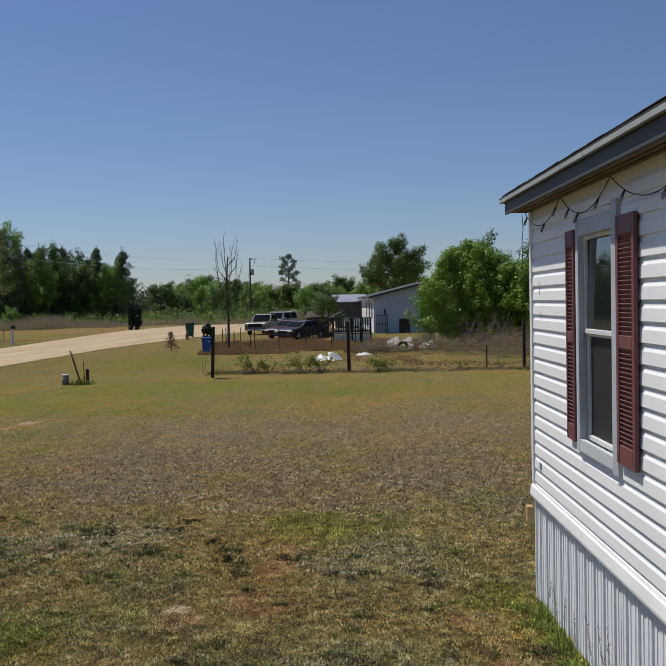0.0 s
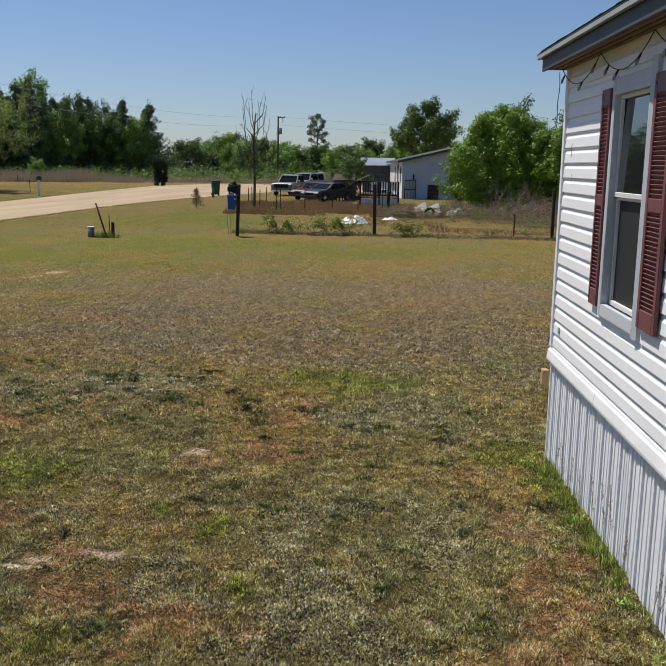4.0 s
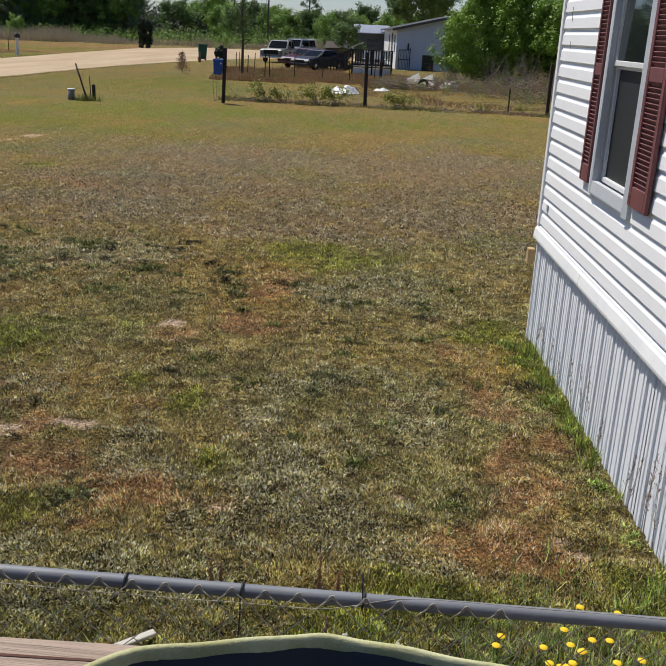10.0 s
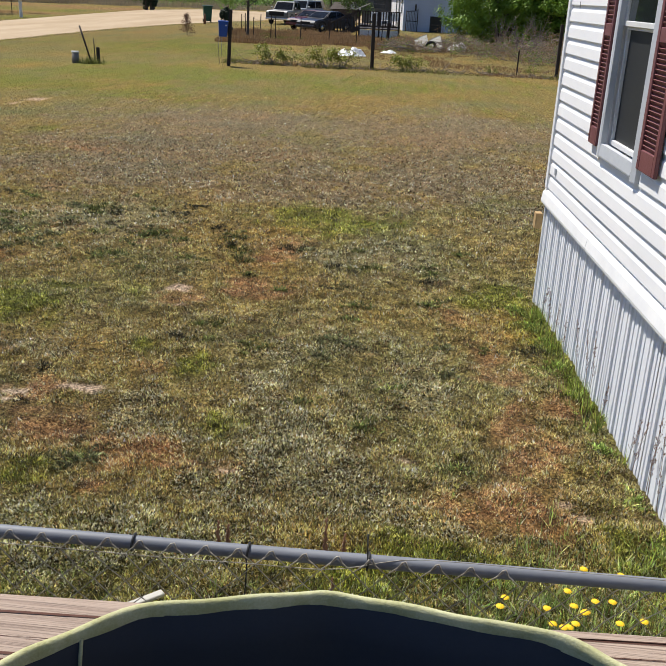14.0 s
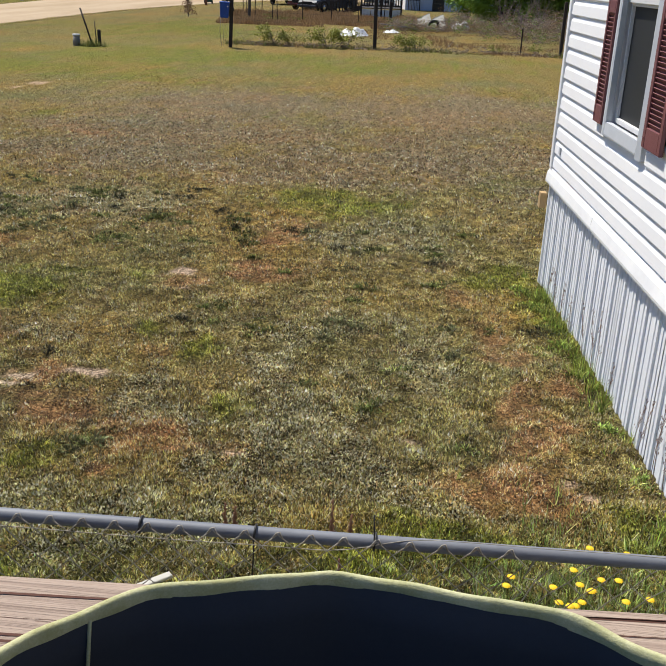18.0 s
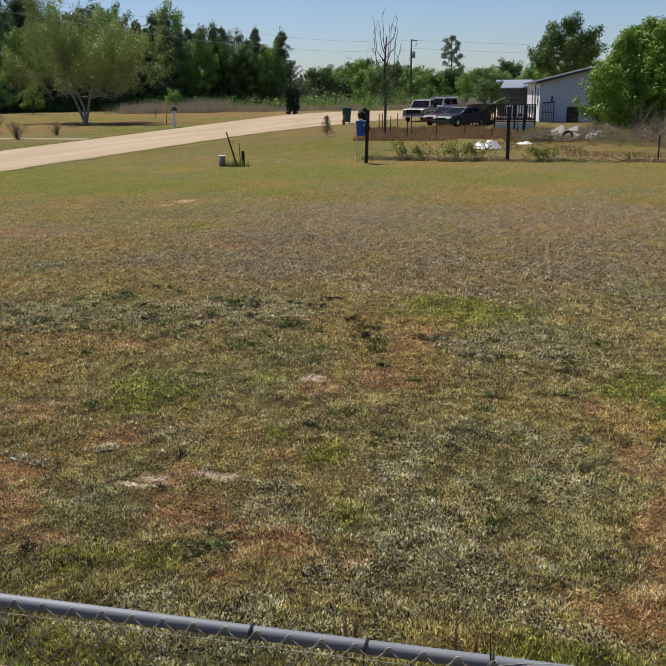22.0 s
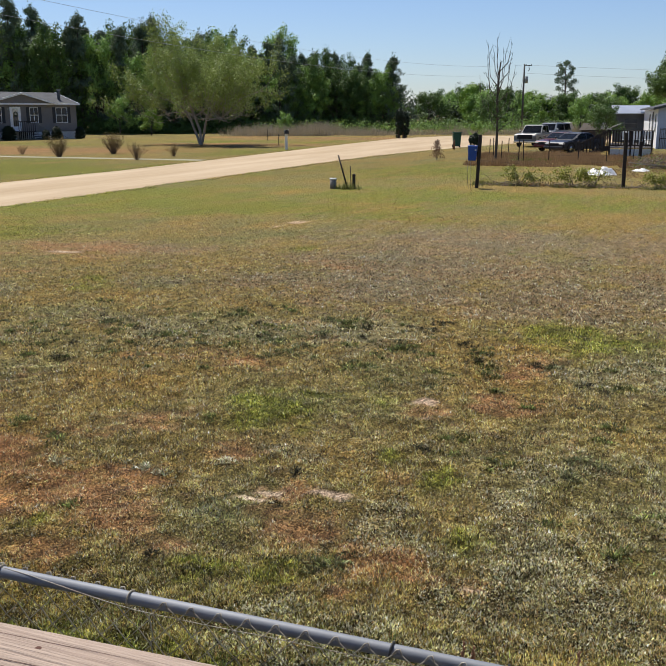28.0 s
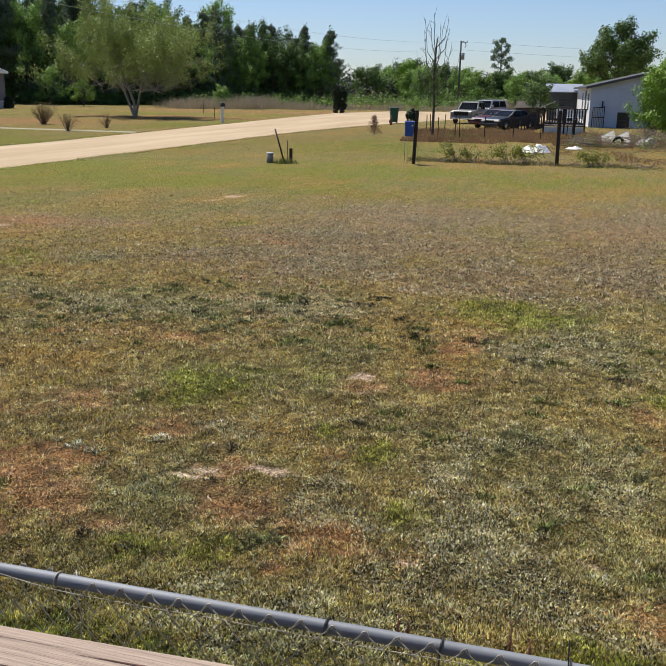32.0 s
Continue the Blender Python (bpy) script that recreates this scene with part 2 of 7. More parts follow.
    leaf_yard=leaf_mat("yard_tree_leaves", (0.140, 0.188, 0.036), (0.275, 0.345, 0.085)),
    leaf_pine=leaf_mat("pine_needles", (0.050, 0.082, 0.046), (0.125, 0.170, 0.095)),
    leaf_far=leaf_mat("hazy_far_leaves", (0.026, 0.045, 0.032), (0.045, 0.068, 0.045)),
    leaf_vine=leaf_mat("vine_leaves", (0.148, 0.172, 0.027), (0.312, 0.328, 0.062)),
    leaf_cedar_shade=leaf_mat("cedar_needles_and_wood_shade", (0.017, 0.029, 0.015), (0.032, 0.050, 0.024)),
    reed=mat("tan_tall_grass", (0.17, 0.145, 0.098), (0.38, 0.325, 0.225), 0.85, scale=0.15, fine=2, bump=0, spread=0.2, per_island=0.5, through_light=0.25, spec=0.2),
    red_grass=mat("rusty_tall_grass", (0.180, 0.112, 0.056), (0.340, 0.220, 0.112), 0.85, scale=0.25, fine=2, bump=0, spread=0.2, per_island=0.5, through_light=0.25, spec=0.2),
)



def blade_mat(name, rough, spec, through):
    """Blades that carry a colour of their own."""
    m = bpy.data.materials.new(name)
    m.use_nodes = True
    t = m.node_tree
    p = t.nodes["Principled BSDF"]
    at = node(t, "ShaderNodeVertexColor")
    at.layer_name = "turf"
    t.links.new(at.outputs["Color"], p.inputs["Base Color"])
    p.inputs["Roughness"].default_value = rough
    p.inputs["Specular IOR Level"].default_value = spec
    tr = node(t, "ShaderNodeBsdfTranslucent")
    t.links.new(at.outputs["Color"], tr.inputs["Color"])
    mix = node(t, "ShaderNodeMixShader", Fac=through)
    t.links.new(p.outputs[0], mix.inputs[1])
    t.links.new(tr.outputs[0], mix.inputs[2])
    t.links.new(mix.outputs[0], t.nodes["Material Output"].inputs[0])
    return m


M["grass_green"] = mat("green_weed_blades", (0.085, 0.10, 0.024), (0.23, 0.24, 0.07), 0.7, scale=1.0, fine=6, bump=0, spread=0.2, per_island=0.5, through_light=0.2, spec=0.2)
M["stem_green"] = mat("green_stem", (0.12, 0.18, 0.04), (0.20, 0.26, 0.07), 0.6, scale=20, bump=0)
M["grass"] = blade_mat("grass_blades", 0.6, 0.25, 0.2)
M["weed"] = blade_mat("weed_leaves", 0.7, 0.08, 0.15)

# ---- mesh helpers ----


def link_mesh(name, verts, faces, material, smooth=False):
    me = bpy.data.meshes.new(name)
    me.from_pydata(verts, [], faces)
    me.materials.append(material)
    if smooth:
        me.polygons.foreach_set("use_smooth", [True] * len(me.polygons))
    me.update()
    return me


def quads_mesh(name, co, per, material):
    """A mesh of loose polygons with `per` corners each, from an (n * per, 3) array."""
    n = len(co) // per
    me = bpy.data.meshes.new(name)
    me.vertices.add(len(co))
    me.vertices.foreach_set("co", np.asarray(co, dtype=np.float32).ravel())
    me.loops.add(n * per)
    me.loops.foreach_set("vertex_index", np.arange(n * per, dtype=np.int32))
    me.polygons.add(n)
    me.polygons.foreach_set("loop_start", np.arange(0, n * per, per, dtype=np.int32))
    me.update(calc_edges=True)
    me.materials.append(material)
    return me


def part(name, bm, material, parent, label=""):
    me = bpy.data.meshes.new(name)
    bm.to_mesh(me)
    bm.free()
    me.materials.append(material)
    return part_mesh(name, me, parent, label)


def part_mesh(name, me, parent, label=""):
    ob = new(name, me)
    ob.parent = parent
    return tagged(ob, label)


def thing(name, label, category, m=None, group="", kind=""):
    ob = new(name)
    ob.empty_display_size = 0.2
    if m is not None:
        ob.matrix_world = m
    return tagged(ob, label, category, group, kind)


def box(size, at=(0, 0, 0), bevel=0.0, turn=None, segments=1):
    """A box with its centre at `at`, edges rounded."""
    bm = bmesh.new()
    add_box(bm, size, at, turn)
    if bevel:
        bmesh.ops.bevel(bm, geom=bm.edges[:], offset=bevel, segments=segments, affect="EDGES", profile=0.5)
    return bm


def add_box(bm, size, at=(0, 0, 0), turn=None):
    m = Matrix.Translation(at) @ (turn.to_4x4() if turn is not None else Matrix.Identity(4)) @ Matrix.Diagonal((*size, 1))
    bmesh.ops.create_cube(bm, size=1.0, matrix=m)
    return bm


def prism(profile, length, axis="y", start=0.0):
    """A closed profile pushed along an axis; profile pairs are (x, z) for y, (y, z) for x, (x, y) for z."""
    bm = bmesh.new()
    rings = []
    for k in (start, start + length):
        ring = []
        for a, b in profile:
            co = {"y": (a, k, b), "x": (k, a, b), "z": (a, b, k)}[axis]
            ring.append(bm.verts.new(co))
        rings.append(ring)
    n = len(profile)
    for i in range(n):
        bm.faces.new((rings[0][i], rings[0][(i + 1) % n], rings[1][(i + 1) % n], rings[1][i]))
    bm.faces.new(rings[0][::-1])
    bm.faces.new(rings[1])
    bmesh.ops.recalc_face_normals(bm, faces=bm.faces[:])
    return bm


def tube(points, radii, sides=8, bm=None, cap=True):
    """A round tube along points, radius by point."""
    bm = bm or bmesh.new()
    pts = [Vector(p) for p in points]
    radii = [radii] * len(pts) if isinstance(radii, (int, float)) else radii
    rings, side = [], None
    for i, p in enumerate(pts):
        way = (pts[min(i + 1, len(pts) - 1)] - pts[max(i - 1, 0)]).normalized()
        if side is None:
            side = way.cross(Vector((0.31, 0.2, 0.93)) if abs(way.z) < 0.9 else Vector((1, 0, 0))).normalized()
        side = (side - way * side.dot(way)).normalized()
        up = way.cross(side)
        rings.append([bm.verts.new(p + (side * math.cos(a) + up * math.sin(a)) * radii[i]) for a in (2 * math.pi * k / sides for k in range(sides))])
    for r0, r1 in zip(rings, rings[1:]):
        for k in range(sides):
            f = bm.faces.new((r0[k], r0[(k + 1) % sides], r1[(k + 1) % sides], r1[k]))
            f.smooth = True
    if cap and sides > 2:
        bm.faces.new(rings[0][::-1])
        bm.faces.new(rings[-1])
    return bm


# ---- noise over the ground, for where grass is green, dry, grey or gone ----


def lattice(ix, iy, seed):
    h = np.sin(ix * 127.1 + iy * 311.7 + seed * 74.7) * 43758.5453
    return h - np.floor(h)


def value_noise(x, y, seed=0):
    ix, iy = np.floor(x), np.floor(y)
    fx, fy = x - ix, y - iy
    fx, fy = fx * fx * (3 - 2 * fx), fy * fy * (3 - 2 * fy)
    a, b = lattice(ix, iy, seed), lattice(ix + 1, iy, seed)
    c, d = lattice(ix, iy + 1, seed), lattice(ix + 1, iy + 1, seed)
    return (a + (b - a) * fx) * (1 - fy) + (c + (d - c) * fx) * fy


def fbm(x, y, seed=0, octaves=4):
    total, amp, norm = 0.0, 1.0, 0.0
    for k in range(octaves):
        total = total + amp * value_noise(x * 2 ** k, y * 2 ** k, seed + 13 * k)
        norm, amp = norm + amp, amp * 0.55
    return total / norm


# patches of the lawn: x, y, radius across, radius along, strength
LUSH = [(-2.83, 6.37, 0.45, 0.55, 1.2), (-0.5, 9.6, 0.8, 0.7, 1.2), (1.01, 7.32, 0.32, 0.30, 1.0), (1.23, 6.75, 0.17, 0.5, 1.1), (1.35, 6.24, 0.12, 0.5, 1.2), (1.47, 5.4, 0.11, 0.5, 1.0), (-1.16, 5.38, 0.16, 0.3, 0.8), (0.35, 3.45, 0.4, 0.25, 0.9), (-0.73, 4.55, 0.14, 0.34, 0.5), (-1.59, 5.75, 0.2, 0.23, 0.8), (-1.72, 3.86, 0.25, 0.2, 0.8), (0.05, 3.2, 0.2, 0.2, 1.0), (1.33, 3.6, 0.18, 0.25, 1.0), (-2.05, 3.80, 0.25, 0.25, 0.9), (-3.27, 3.99, 0.1, 0.12, 0.8), (0.7, 2.6, 1.3, 0.5, 0.9), (-2.2, 3.0, 1.6, 0.3, 0.8), (-3.9, 6.2, 0.4, 0.25, 0.6), (-2.3, 6.9, 0.5, 0.3, 0.7)]
LUSH_FAR = [(-7.72, 10.8, 0.5, 0.7, 0.8), (-13.1, 14.75, 1.6, 1.7, 0.9), (-10.7, 20.75, 5.5, 2.6, 0.9), (-7.81, 8.06, 0.3, 0.5, 0.7), (-6.0, 14.87, 0.6, 0.7, 0.7), (0.29, 24.9, 4.2, 3.9, 0.75), (-5, 26, 14, 4.0, 0.65), (-15.5, 23, 4, 9, 0.9), (-36, 33, 17, 8, 1.6), (-26, 55, 3, 8, 0.9), (-36, 75, 16, 4, 1.1), (-52, 64, 10, 4, 1.0), (-10, 38, 5, 7, 0.8)]
DRY = [(0.92, 4.87, 0.22, 0.32, 1.1), (0.99, 4.47, 0.25, 0.3, 1.3), (0.77, 4.01, 0.28, 0.32, 1.3), (0.94, 3.87, 0.2, 0.22, 1.2), (1.23, 5.14, 0.18, 0.3, 1.0), (0.85, 5.71, 0.28, 0.6, 0.8), (-1.15, 4.12, 0.22, 0.24, 1.2), (-1.26, 3.84, 0.16, 0.14, 1.1), (-0.94, 4.11, 0.18, 0.15, 1.0), (-0.63, 4.15, 0.13, 0.15, 1.0), (-1.82, 4.47, 0.28, 0.28, 1.1), (-2.0, 4.89, 0.3, 0.22, 1.0), (-0.99, 8.15, 0.26, 0.45, 1.2), (-1.01, 7.1, 0.36, 0.3, 0.9), (-1.56, 6.8, 0.36, 0.28, 0.9), (-0.07, 6.31, 0.38, 0.4, 0.7), (0.47, 6.8, 0.3, 0.45, 0.7), (0.23, 4.40, 0.14, 0.08, 0.9), (-1.49, 5.31, 0.18, 0.16, 1.0)]
DRY_LEFT = [(-4.17, 4.77, 0.4, 0.38, 1.2), (-3.38, 4.47, 0.66, 0.42, 1.2), (-2.75, 4.23, 0.38, 0.25, 1.1), (-3.08, 3.75, 0.3, 0.16, 1.0), (-3.76, 3.95, 0.2, 0.2, 0.9), (-3.69, 5.68, 0.35, 0.3, 0.8), (-4.98, 5.44, 0.36, 0.26, 1.0), (-2.69, 5.42, 0.26, 0.28, 0.9), (-3.44, 7.5, 0.36, 0.25, 0.9), (-9.99, 13.4, 1.2, 0.9, 0.9), (-1.84, 4.39, 0.2, 0.16, 1.0), (-2.32, 4.0, 0.25, 0.16, 1.0), (-4.83, 7.4, 0.26, 0.18, 0.8), (-5.0, 12.9, 1.2, 0.6, 0.5), (-41, 52, 15, 6, 1.0), (-33, 66, 9, 4, 1.0), (-34, 88, 16, 4, 1.2)]
BARE = [(-1.74, 4.97, 0.13, 0.07, 1.5), (-2.09, 4.84, 0.12, 0.06, 1.2), (-1.68, 7.04, 0.09, 0.07, 1.5), (-0.58, 4.11, 0.07, 0.05, 1.1), (1.14, 3.85, 0.06, 0.08, 1.0), (1.08, 3.98, 0.06, 0.08, 0.9), (-7.65, 18.56, 0.39, 0.1, 1.2), (0.25, 4.41, 0.09, 0.03, 0.8), (-2.13, 4.70, 0.15, 0.05, 0.9), (-9.83, 13.07, 0.25, 0.10, 1.1), (-8.73, 13.47, 0.1, 0.08, 1.0), (-7.95, 17.61, 0.2, 0.12, 1.0), (-1.57, 6.63, 0.1, 0.05, 0.8), (-3.3, 4.1, 0.12, 0.05, 0.7)]
GREY = [(-1.29, 4.67, 0.2, 0.36, 1.1), (-0.63, 5.28, 0.26, 0.36, 1.0), (-0.36, 4.53, 0.36, 0.5, 1.1), (-0.35, 8.3, 0.8, 0.45, 1.0), (0.33, 8.45, 0.6, 0.6, 1.0), (0.29, 5.3, 0.28, 0.33, 1.0), (-0.1, 5.05, 0.28, 0.36, 1.0), (-0.88, 4.4, 0.22, 0.16, 0.9), (-2.19, 5.57, 0.3, 0.22, 0.9), (-4.68, 8.55, 1.6, 0.6, 1.0), (-6.62, 7.66, 0.5, 0.5, 0.9), (-2.83, 9.0, 0.9, 0.7, 1.0), (-8.57, 9.51, 0.6, 0.6, 0.8), (0.3, 3.8, 0.5, 0.25, 0.7), (-0.3, 4.0, 1.0, 0.5, 0.75), (-1.2, 3.5, 0.9, 0.35, 0.7), (-0.2, 5.9, 0.8, 0.6, 0.7)]
MAUVE = [(1.16, 17.5, 3.0, 3.2, 1.1), (-3.0, 16.8, 2.8, 2.4, 1.1), (-3.76, 12.2, 2.4, 1.6, 1.0), (-3.58, 13.9, 2.6, 1.8, 1.0), (0.8, 13.0, 2.6, 2.8, 1.0), (-1.2, 11.2, 1.6, 1.0, 0.8), (-9.0, 13.8, 1.8, 0.8, 0.9), (-6.5, 11.2, 1.2, 0.5, 0.6)]


def patches(rows, x, y, wobble=0.4):
    wx = (fbm(x * 1.7, y * 1.7, 5) - 0.5) * 2 * wobble + (fbm(x * 7, y * 7, 15, 2) - 0.5) * wobble
    wy = (fbm(x * 1.7 + 40, y * 1.7, 6) - 0.5) * 2 * wobble + (fbm(x * 7 + 40, y * 7, 16, 2) - 0.5) * wobble
    total = np.zeros_like(x)
    for px, py, rx, ry, k in rows:
        total = np.maximum(total, k * np.exp(-(((x + wx * rx * 1.6 - px) / rx) ** 2 + ((y + wy * ry * 1.6 - py) / ry) ** 2)))
    return total


def crisp(v, lo, hi):
    v = np.clip((v - lo) / (hi - lo), 0, 1)
    return v * v * (3 - 2 * v)


def cover(x, y):
    """Shares of lush, dry, bare, grey and mauve ground, each 0 to 1."""
    broad = fbm(x * 0.45, y * 0.45, 1) - 0.5
    mid = fbm(x * 1.3, y * 1.6, 2) - 0.5
    fine = fbm(x * 5, y * 6, 3) - 0.5
    clump = fbm(x * 15, y * 17, 4, 2) - 0.5
    lush = crisp(patches(LUSH + LUSH_FAR, x, y) * 0.95 + broad * 0.9 + fine * 1.1 + clump * 0.6, 0.22, 0.86)
    dry = crisp(patches(DRY + DRY_LEFT, x, y) * 0.95 + mid * 1.1 + fine * 1.2 + clump * 0.6, 0.20, 0.85)
    bare = crisp(patches(BARE, x, y, 0.9) * 0.9 + fine * 0.8 + clump * 0.6, 0.42, 0.62)
    grey = crisp(patches(GREY, x, y) * 0.95 + (fbm(x * 1.5, y * 1.8, 9) - 0.5) * 1.1 + fine * 1.2 + clump * 0.6, 0.24, 0.82)
    dry = dry * (1 - lush) * (0.55 + 0.45 * crisp(fbm(x * 11, y * 12, 41, 2), 0.25, 0.6))
    mauve = crisp(patches(MAUVE, x, y) * 0.95 + mid * 0.9 + fine * 0.9 + clump * 0.8, 0.18, 0.75) * (1 - lush)
    return lush, dry, bare, grey * (1 - lush) * (1 - 0.8 * dry), mauve


TURF = {"plain": (0.338, 0.262, 0.088), "lush": (0.256, 0.260, 0.046), "dry": (0.378, 0.212, 0.094), "bare": (0.42, 0.315, 0.225), "grey": (0.372, 0.315, 0.150), "mauve": (0.345, 0.258, 0.144)}


def turf(x, y):
    """The colour of the turf at each point, dimmed with distance, shade between clumps put in."""
    shares = cover(x, y)
    col = np.repeat(np.array([TURF["plain"]]), len(x), 0)
    warm = (fbm(x * 0.9 + 7, y * 0.9, 31) - 0.5)[:, None]
    col = col * (1 + warm * np.array([0.7, 0.15, -0.3]))
    for share, key in zip((shares[0], shares[4], shares[3], shares[1], shares[2]), ("lush", "mauve", "grey", "dry", "bare")):
        col = col + (np.array([TURF[key]]) * (1 + warm * np.array([0.3, 0.0, -0.2])) - col) * share[:, None]
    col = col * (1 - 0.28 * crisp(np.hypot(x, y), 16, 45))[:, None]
    # light and dark of small grass clumps, put into the colour
    tussock_shade = (fbm(x * 15, y * 13, 51, 3) - 0.5) * 1.9 + (fbm(x * 4, y * 5, 52, 2) - 0.5) * 0.4
    col = col * np.exp(tussock_shade * np.clip(1.5 - np.hypot(x, y) / 17, 0.1, 1))[:, None]
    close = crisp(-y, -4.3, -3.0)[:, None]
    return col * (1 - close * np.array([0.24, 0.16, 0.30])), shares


def ground_height(x, y):
    return np.clip(1.45 - np.hypot(x, y) / 18, 0.08, 1) * ((fbm(x * 0.8, y * 0.8, 21, 3) - 0.5) * 0.06 + (fbm(x * 6, y * 6, 22, 2) - 0.5) * 0.055)


# ---- ground ----
def ground_material():
    m = bpy.data.materials.new("mown_lawn")
    m.use_nodes = True
    t = m.node_tree
    p = t.nodes["Principled BSDF"]
    at = node(t, "ShaderNodeVertexColor")
    at.layer_name = "turf"
    geo = node(t, "ShaderNodeNewGeometry")
    noises = []
    for scale, detail in ((36.0, 5.0), (13.0, 5.0), (60.0, 6.0)):
        n = node(t, "ShaderNodeTexNoise", Scale=scale, Detail=detail, Roughness=0.7)
        t.links.new(geo.outputs["Position"], n.inputs["Vector"])
        noises.append(n.outputs["Fac"])

    def ramp(fac, lo, hi, ca, cb):
        r = node(t, "ShaderNodeValToRGB")
        r.color_ramp.elements[0].position, r.color_ramp.elements[1].position = lo, hi
        r.color_ramp.elements[0].color, r.color_ramp.elements[1].color = rgba(ca), rgba(cb)
        t.links.new(fac, r.inputs[0])
        return r.outputs[0]

    def times(a, b):
        x = node(t, "ShaderNodeMix")
        x.data_type, x.blend_type = "RGBA", "MULTIPLY"
        x.inputs[0].default_value = 1.0
        t.links.new(a, x.inputs[6])
        t.links.new(b, x.inputs[7])
        return x.outputs[2]

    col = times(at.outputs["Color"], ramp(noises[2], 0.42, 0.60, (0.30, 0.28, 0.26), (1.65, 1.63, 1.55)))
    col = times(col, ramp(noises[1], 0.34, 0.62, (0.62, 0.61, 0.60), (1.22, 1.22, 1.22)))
    t.links.new(col, p.inputs["Base Color"])
    p.inputs["Roughness"].default_value = 0.95
    p.inputs["Specular IOR Level"].default_value = 0.1
    bp = node(t, "ShaderNodeBump", Strength=0.9, Distance=0.04)
    t.links.new(noises[2], bp.inputs["Height"])
    t.links.new(bp.outputs[0], p.inputs["Normal"])
    return m


def spaced(lo, hi, step, grow, far):
    """Even steps from lo to hi, then growing steps out to far on both sides."""
    mid = list(np.arange(lo, hi + step / 2, step))
    up, s = [], step
    while (up[-1] if up else mid[-1]) < far:
        s *= grow
        up.append((up[-1] if up else mid[-1]) + s)
    down, s = [], step
    while (down[-1] if down else mid[0]) > -far:
        s *= grow
        down.append((down[-1] if down else mid[0]) - s)
    return np.array(down[::-1] + mid + up)


gx, gy = spaced(-7, 2, 0.05, 1.05, 2200), spaced(2.2, 11, 0.05, 1.05, 2200)
GX, GY = np.meshgrid(gx, gy)
GZ = ground_height(GX, GY)
gverts = np.stack([GX.ravel(), GY.ravel(), GZ.ravel()], 1)
nx, ny = len(gx), len(gy)
idx = np.arange(nx * ny).reshape(ny, nx)
gfaces = np.stack([idx[:-1, :-1].ravel(), idx[:-1, 1:].ravel(), idx[1:, 1:].ravel(), idx[1:, :-1].ravel()], 1)
gme = bpy.data.meshes.new("ground")
gme.vertices.add(len(gverts))
gme.vertices.foreach_set("co", gverts.astype(np.float32).ravel())
gme.loops.add(gfaces.size)
gme.loops.foreach_set("vertex_index", gfaces.astype(np.int32).ravel())
gme.polygons.add(len(gfaces))
gme.polygons.foreach_set("loop_start", np.arange(0, gfaces.size, 4, dtype=np.int32))
gme.update(calc_edges=True)
gme.polygons.foreach_set("use_smooth", [True] * len(gfaces))
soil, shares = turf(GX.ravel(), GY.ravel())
# darkened as the shade under the blades, most near the porch
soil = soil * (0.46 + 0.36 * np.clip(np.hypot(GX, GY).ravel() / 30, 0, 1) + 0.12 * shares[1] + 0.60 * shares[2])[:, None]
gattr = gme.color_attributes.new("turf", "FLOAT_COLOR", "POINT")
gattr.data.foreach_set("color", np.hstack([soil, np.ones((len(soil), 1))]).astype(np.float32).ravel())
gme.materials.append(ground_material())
ground = tagged(new("ground", gme), "patchy mown lawn of green and dry brown grass over sandy soil", "lawn", kind="structure")


def strip(name, left, right, z, material, label, category, ragged=0.0, step=0.8, hump=0.04):
    """A flat band between two lines of points, its edges frayed."""
    def along(line):
        line = [Vector((*p, 0)) for p in line]
        cum = [0.0]
        for a, b in zip(line, line[1:]):
            cum.append(cum[-1] + (b - a).length)
        return line, cum

    def place(line, cum, f):
        s = f * cum[-1]
        for i in range(len(cum) - 1):
            if s <= cum[i + 1] or i == len(cum) - 2:
                return line[i].lerp(line[i + 1], (s - cum[i]) / max(1e-6, cum[i + 1] - cum[i]))
    l, cl = along(left)
    r, cr = along(right)
    n = int(max(cl[-1], cr[-1]) / step)
    verts, faces = [], []
    cols = 7
    for i in range(n + 1):
        a, b = place(l, cl, i / n), place(r, cr, i / n)
        for k in range(cols):
            f = k / (cols - 1)
            if k == 0:
                f -= ragged * (noise.noise((i * 0.7, 3.1, 0)) + 0.5 * noise.noise((i * 2.3, 1.1, 0)))
            if k == cols - 1:
                f += ragged * (noise.noise((i * 0.7, 9.7, 0)) + 0.5 * noise.noise((i * 2.3, 5.1, 0)))
            v = a.lerp(b, f)
            verts.append((v.x, v.y, z + hump * math.sin(f * math.pi) - (0.06 if k in (0, cols - 1) else 0)))
    for i in range(n):
        for k in range(cols - 1):
            a = i * cols + k
            faces.append((a, a + 1, a + cols + 1, a + cols))
    me = link_mesh(name, verts, faces, material, True)
    return tagged(new(name, me), label, category, kind="structure")


strip("road", [(-22.8, -80), (-22.7, 34), (-25.6, 70), (-27, 90), (-24, 104), (-8, 108), (60, 112)], [(-16.3, -80), (-16.4, 48), (-15.4, 60), (-14, 68), (-12.4, 76), (-4, 82), (60, 88)], 0.05, M["sand"], "pale sandy dirt road curving past the yards", "road", 0.010, 0.35)
strip("walkway", [(-60, 43.5), (-23.4, 43.2)], [(-60, 42.7), (-23.4, 42.4)], 0.03, M["path"], "narrow pale walkway across the neighbour's lawn", "path", 0.05, 0.6, 0.0)

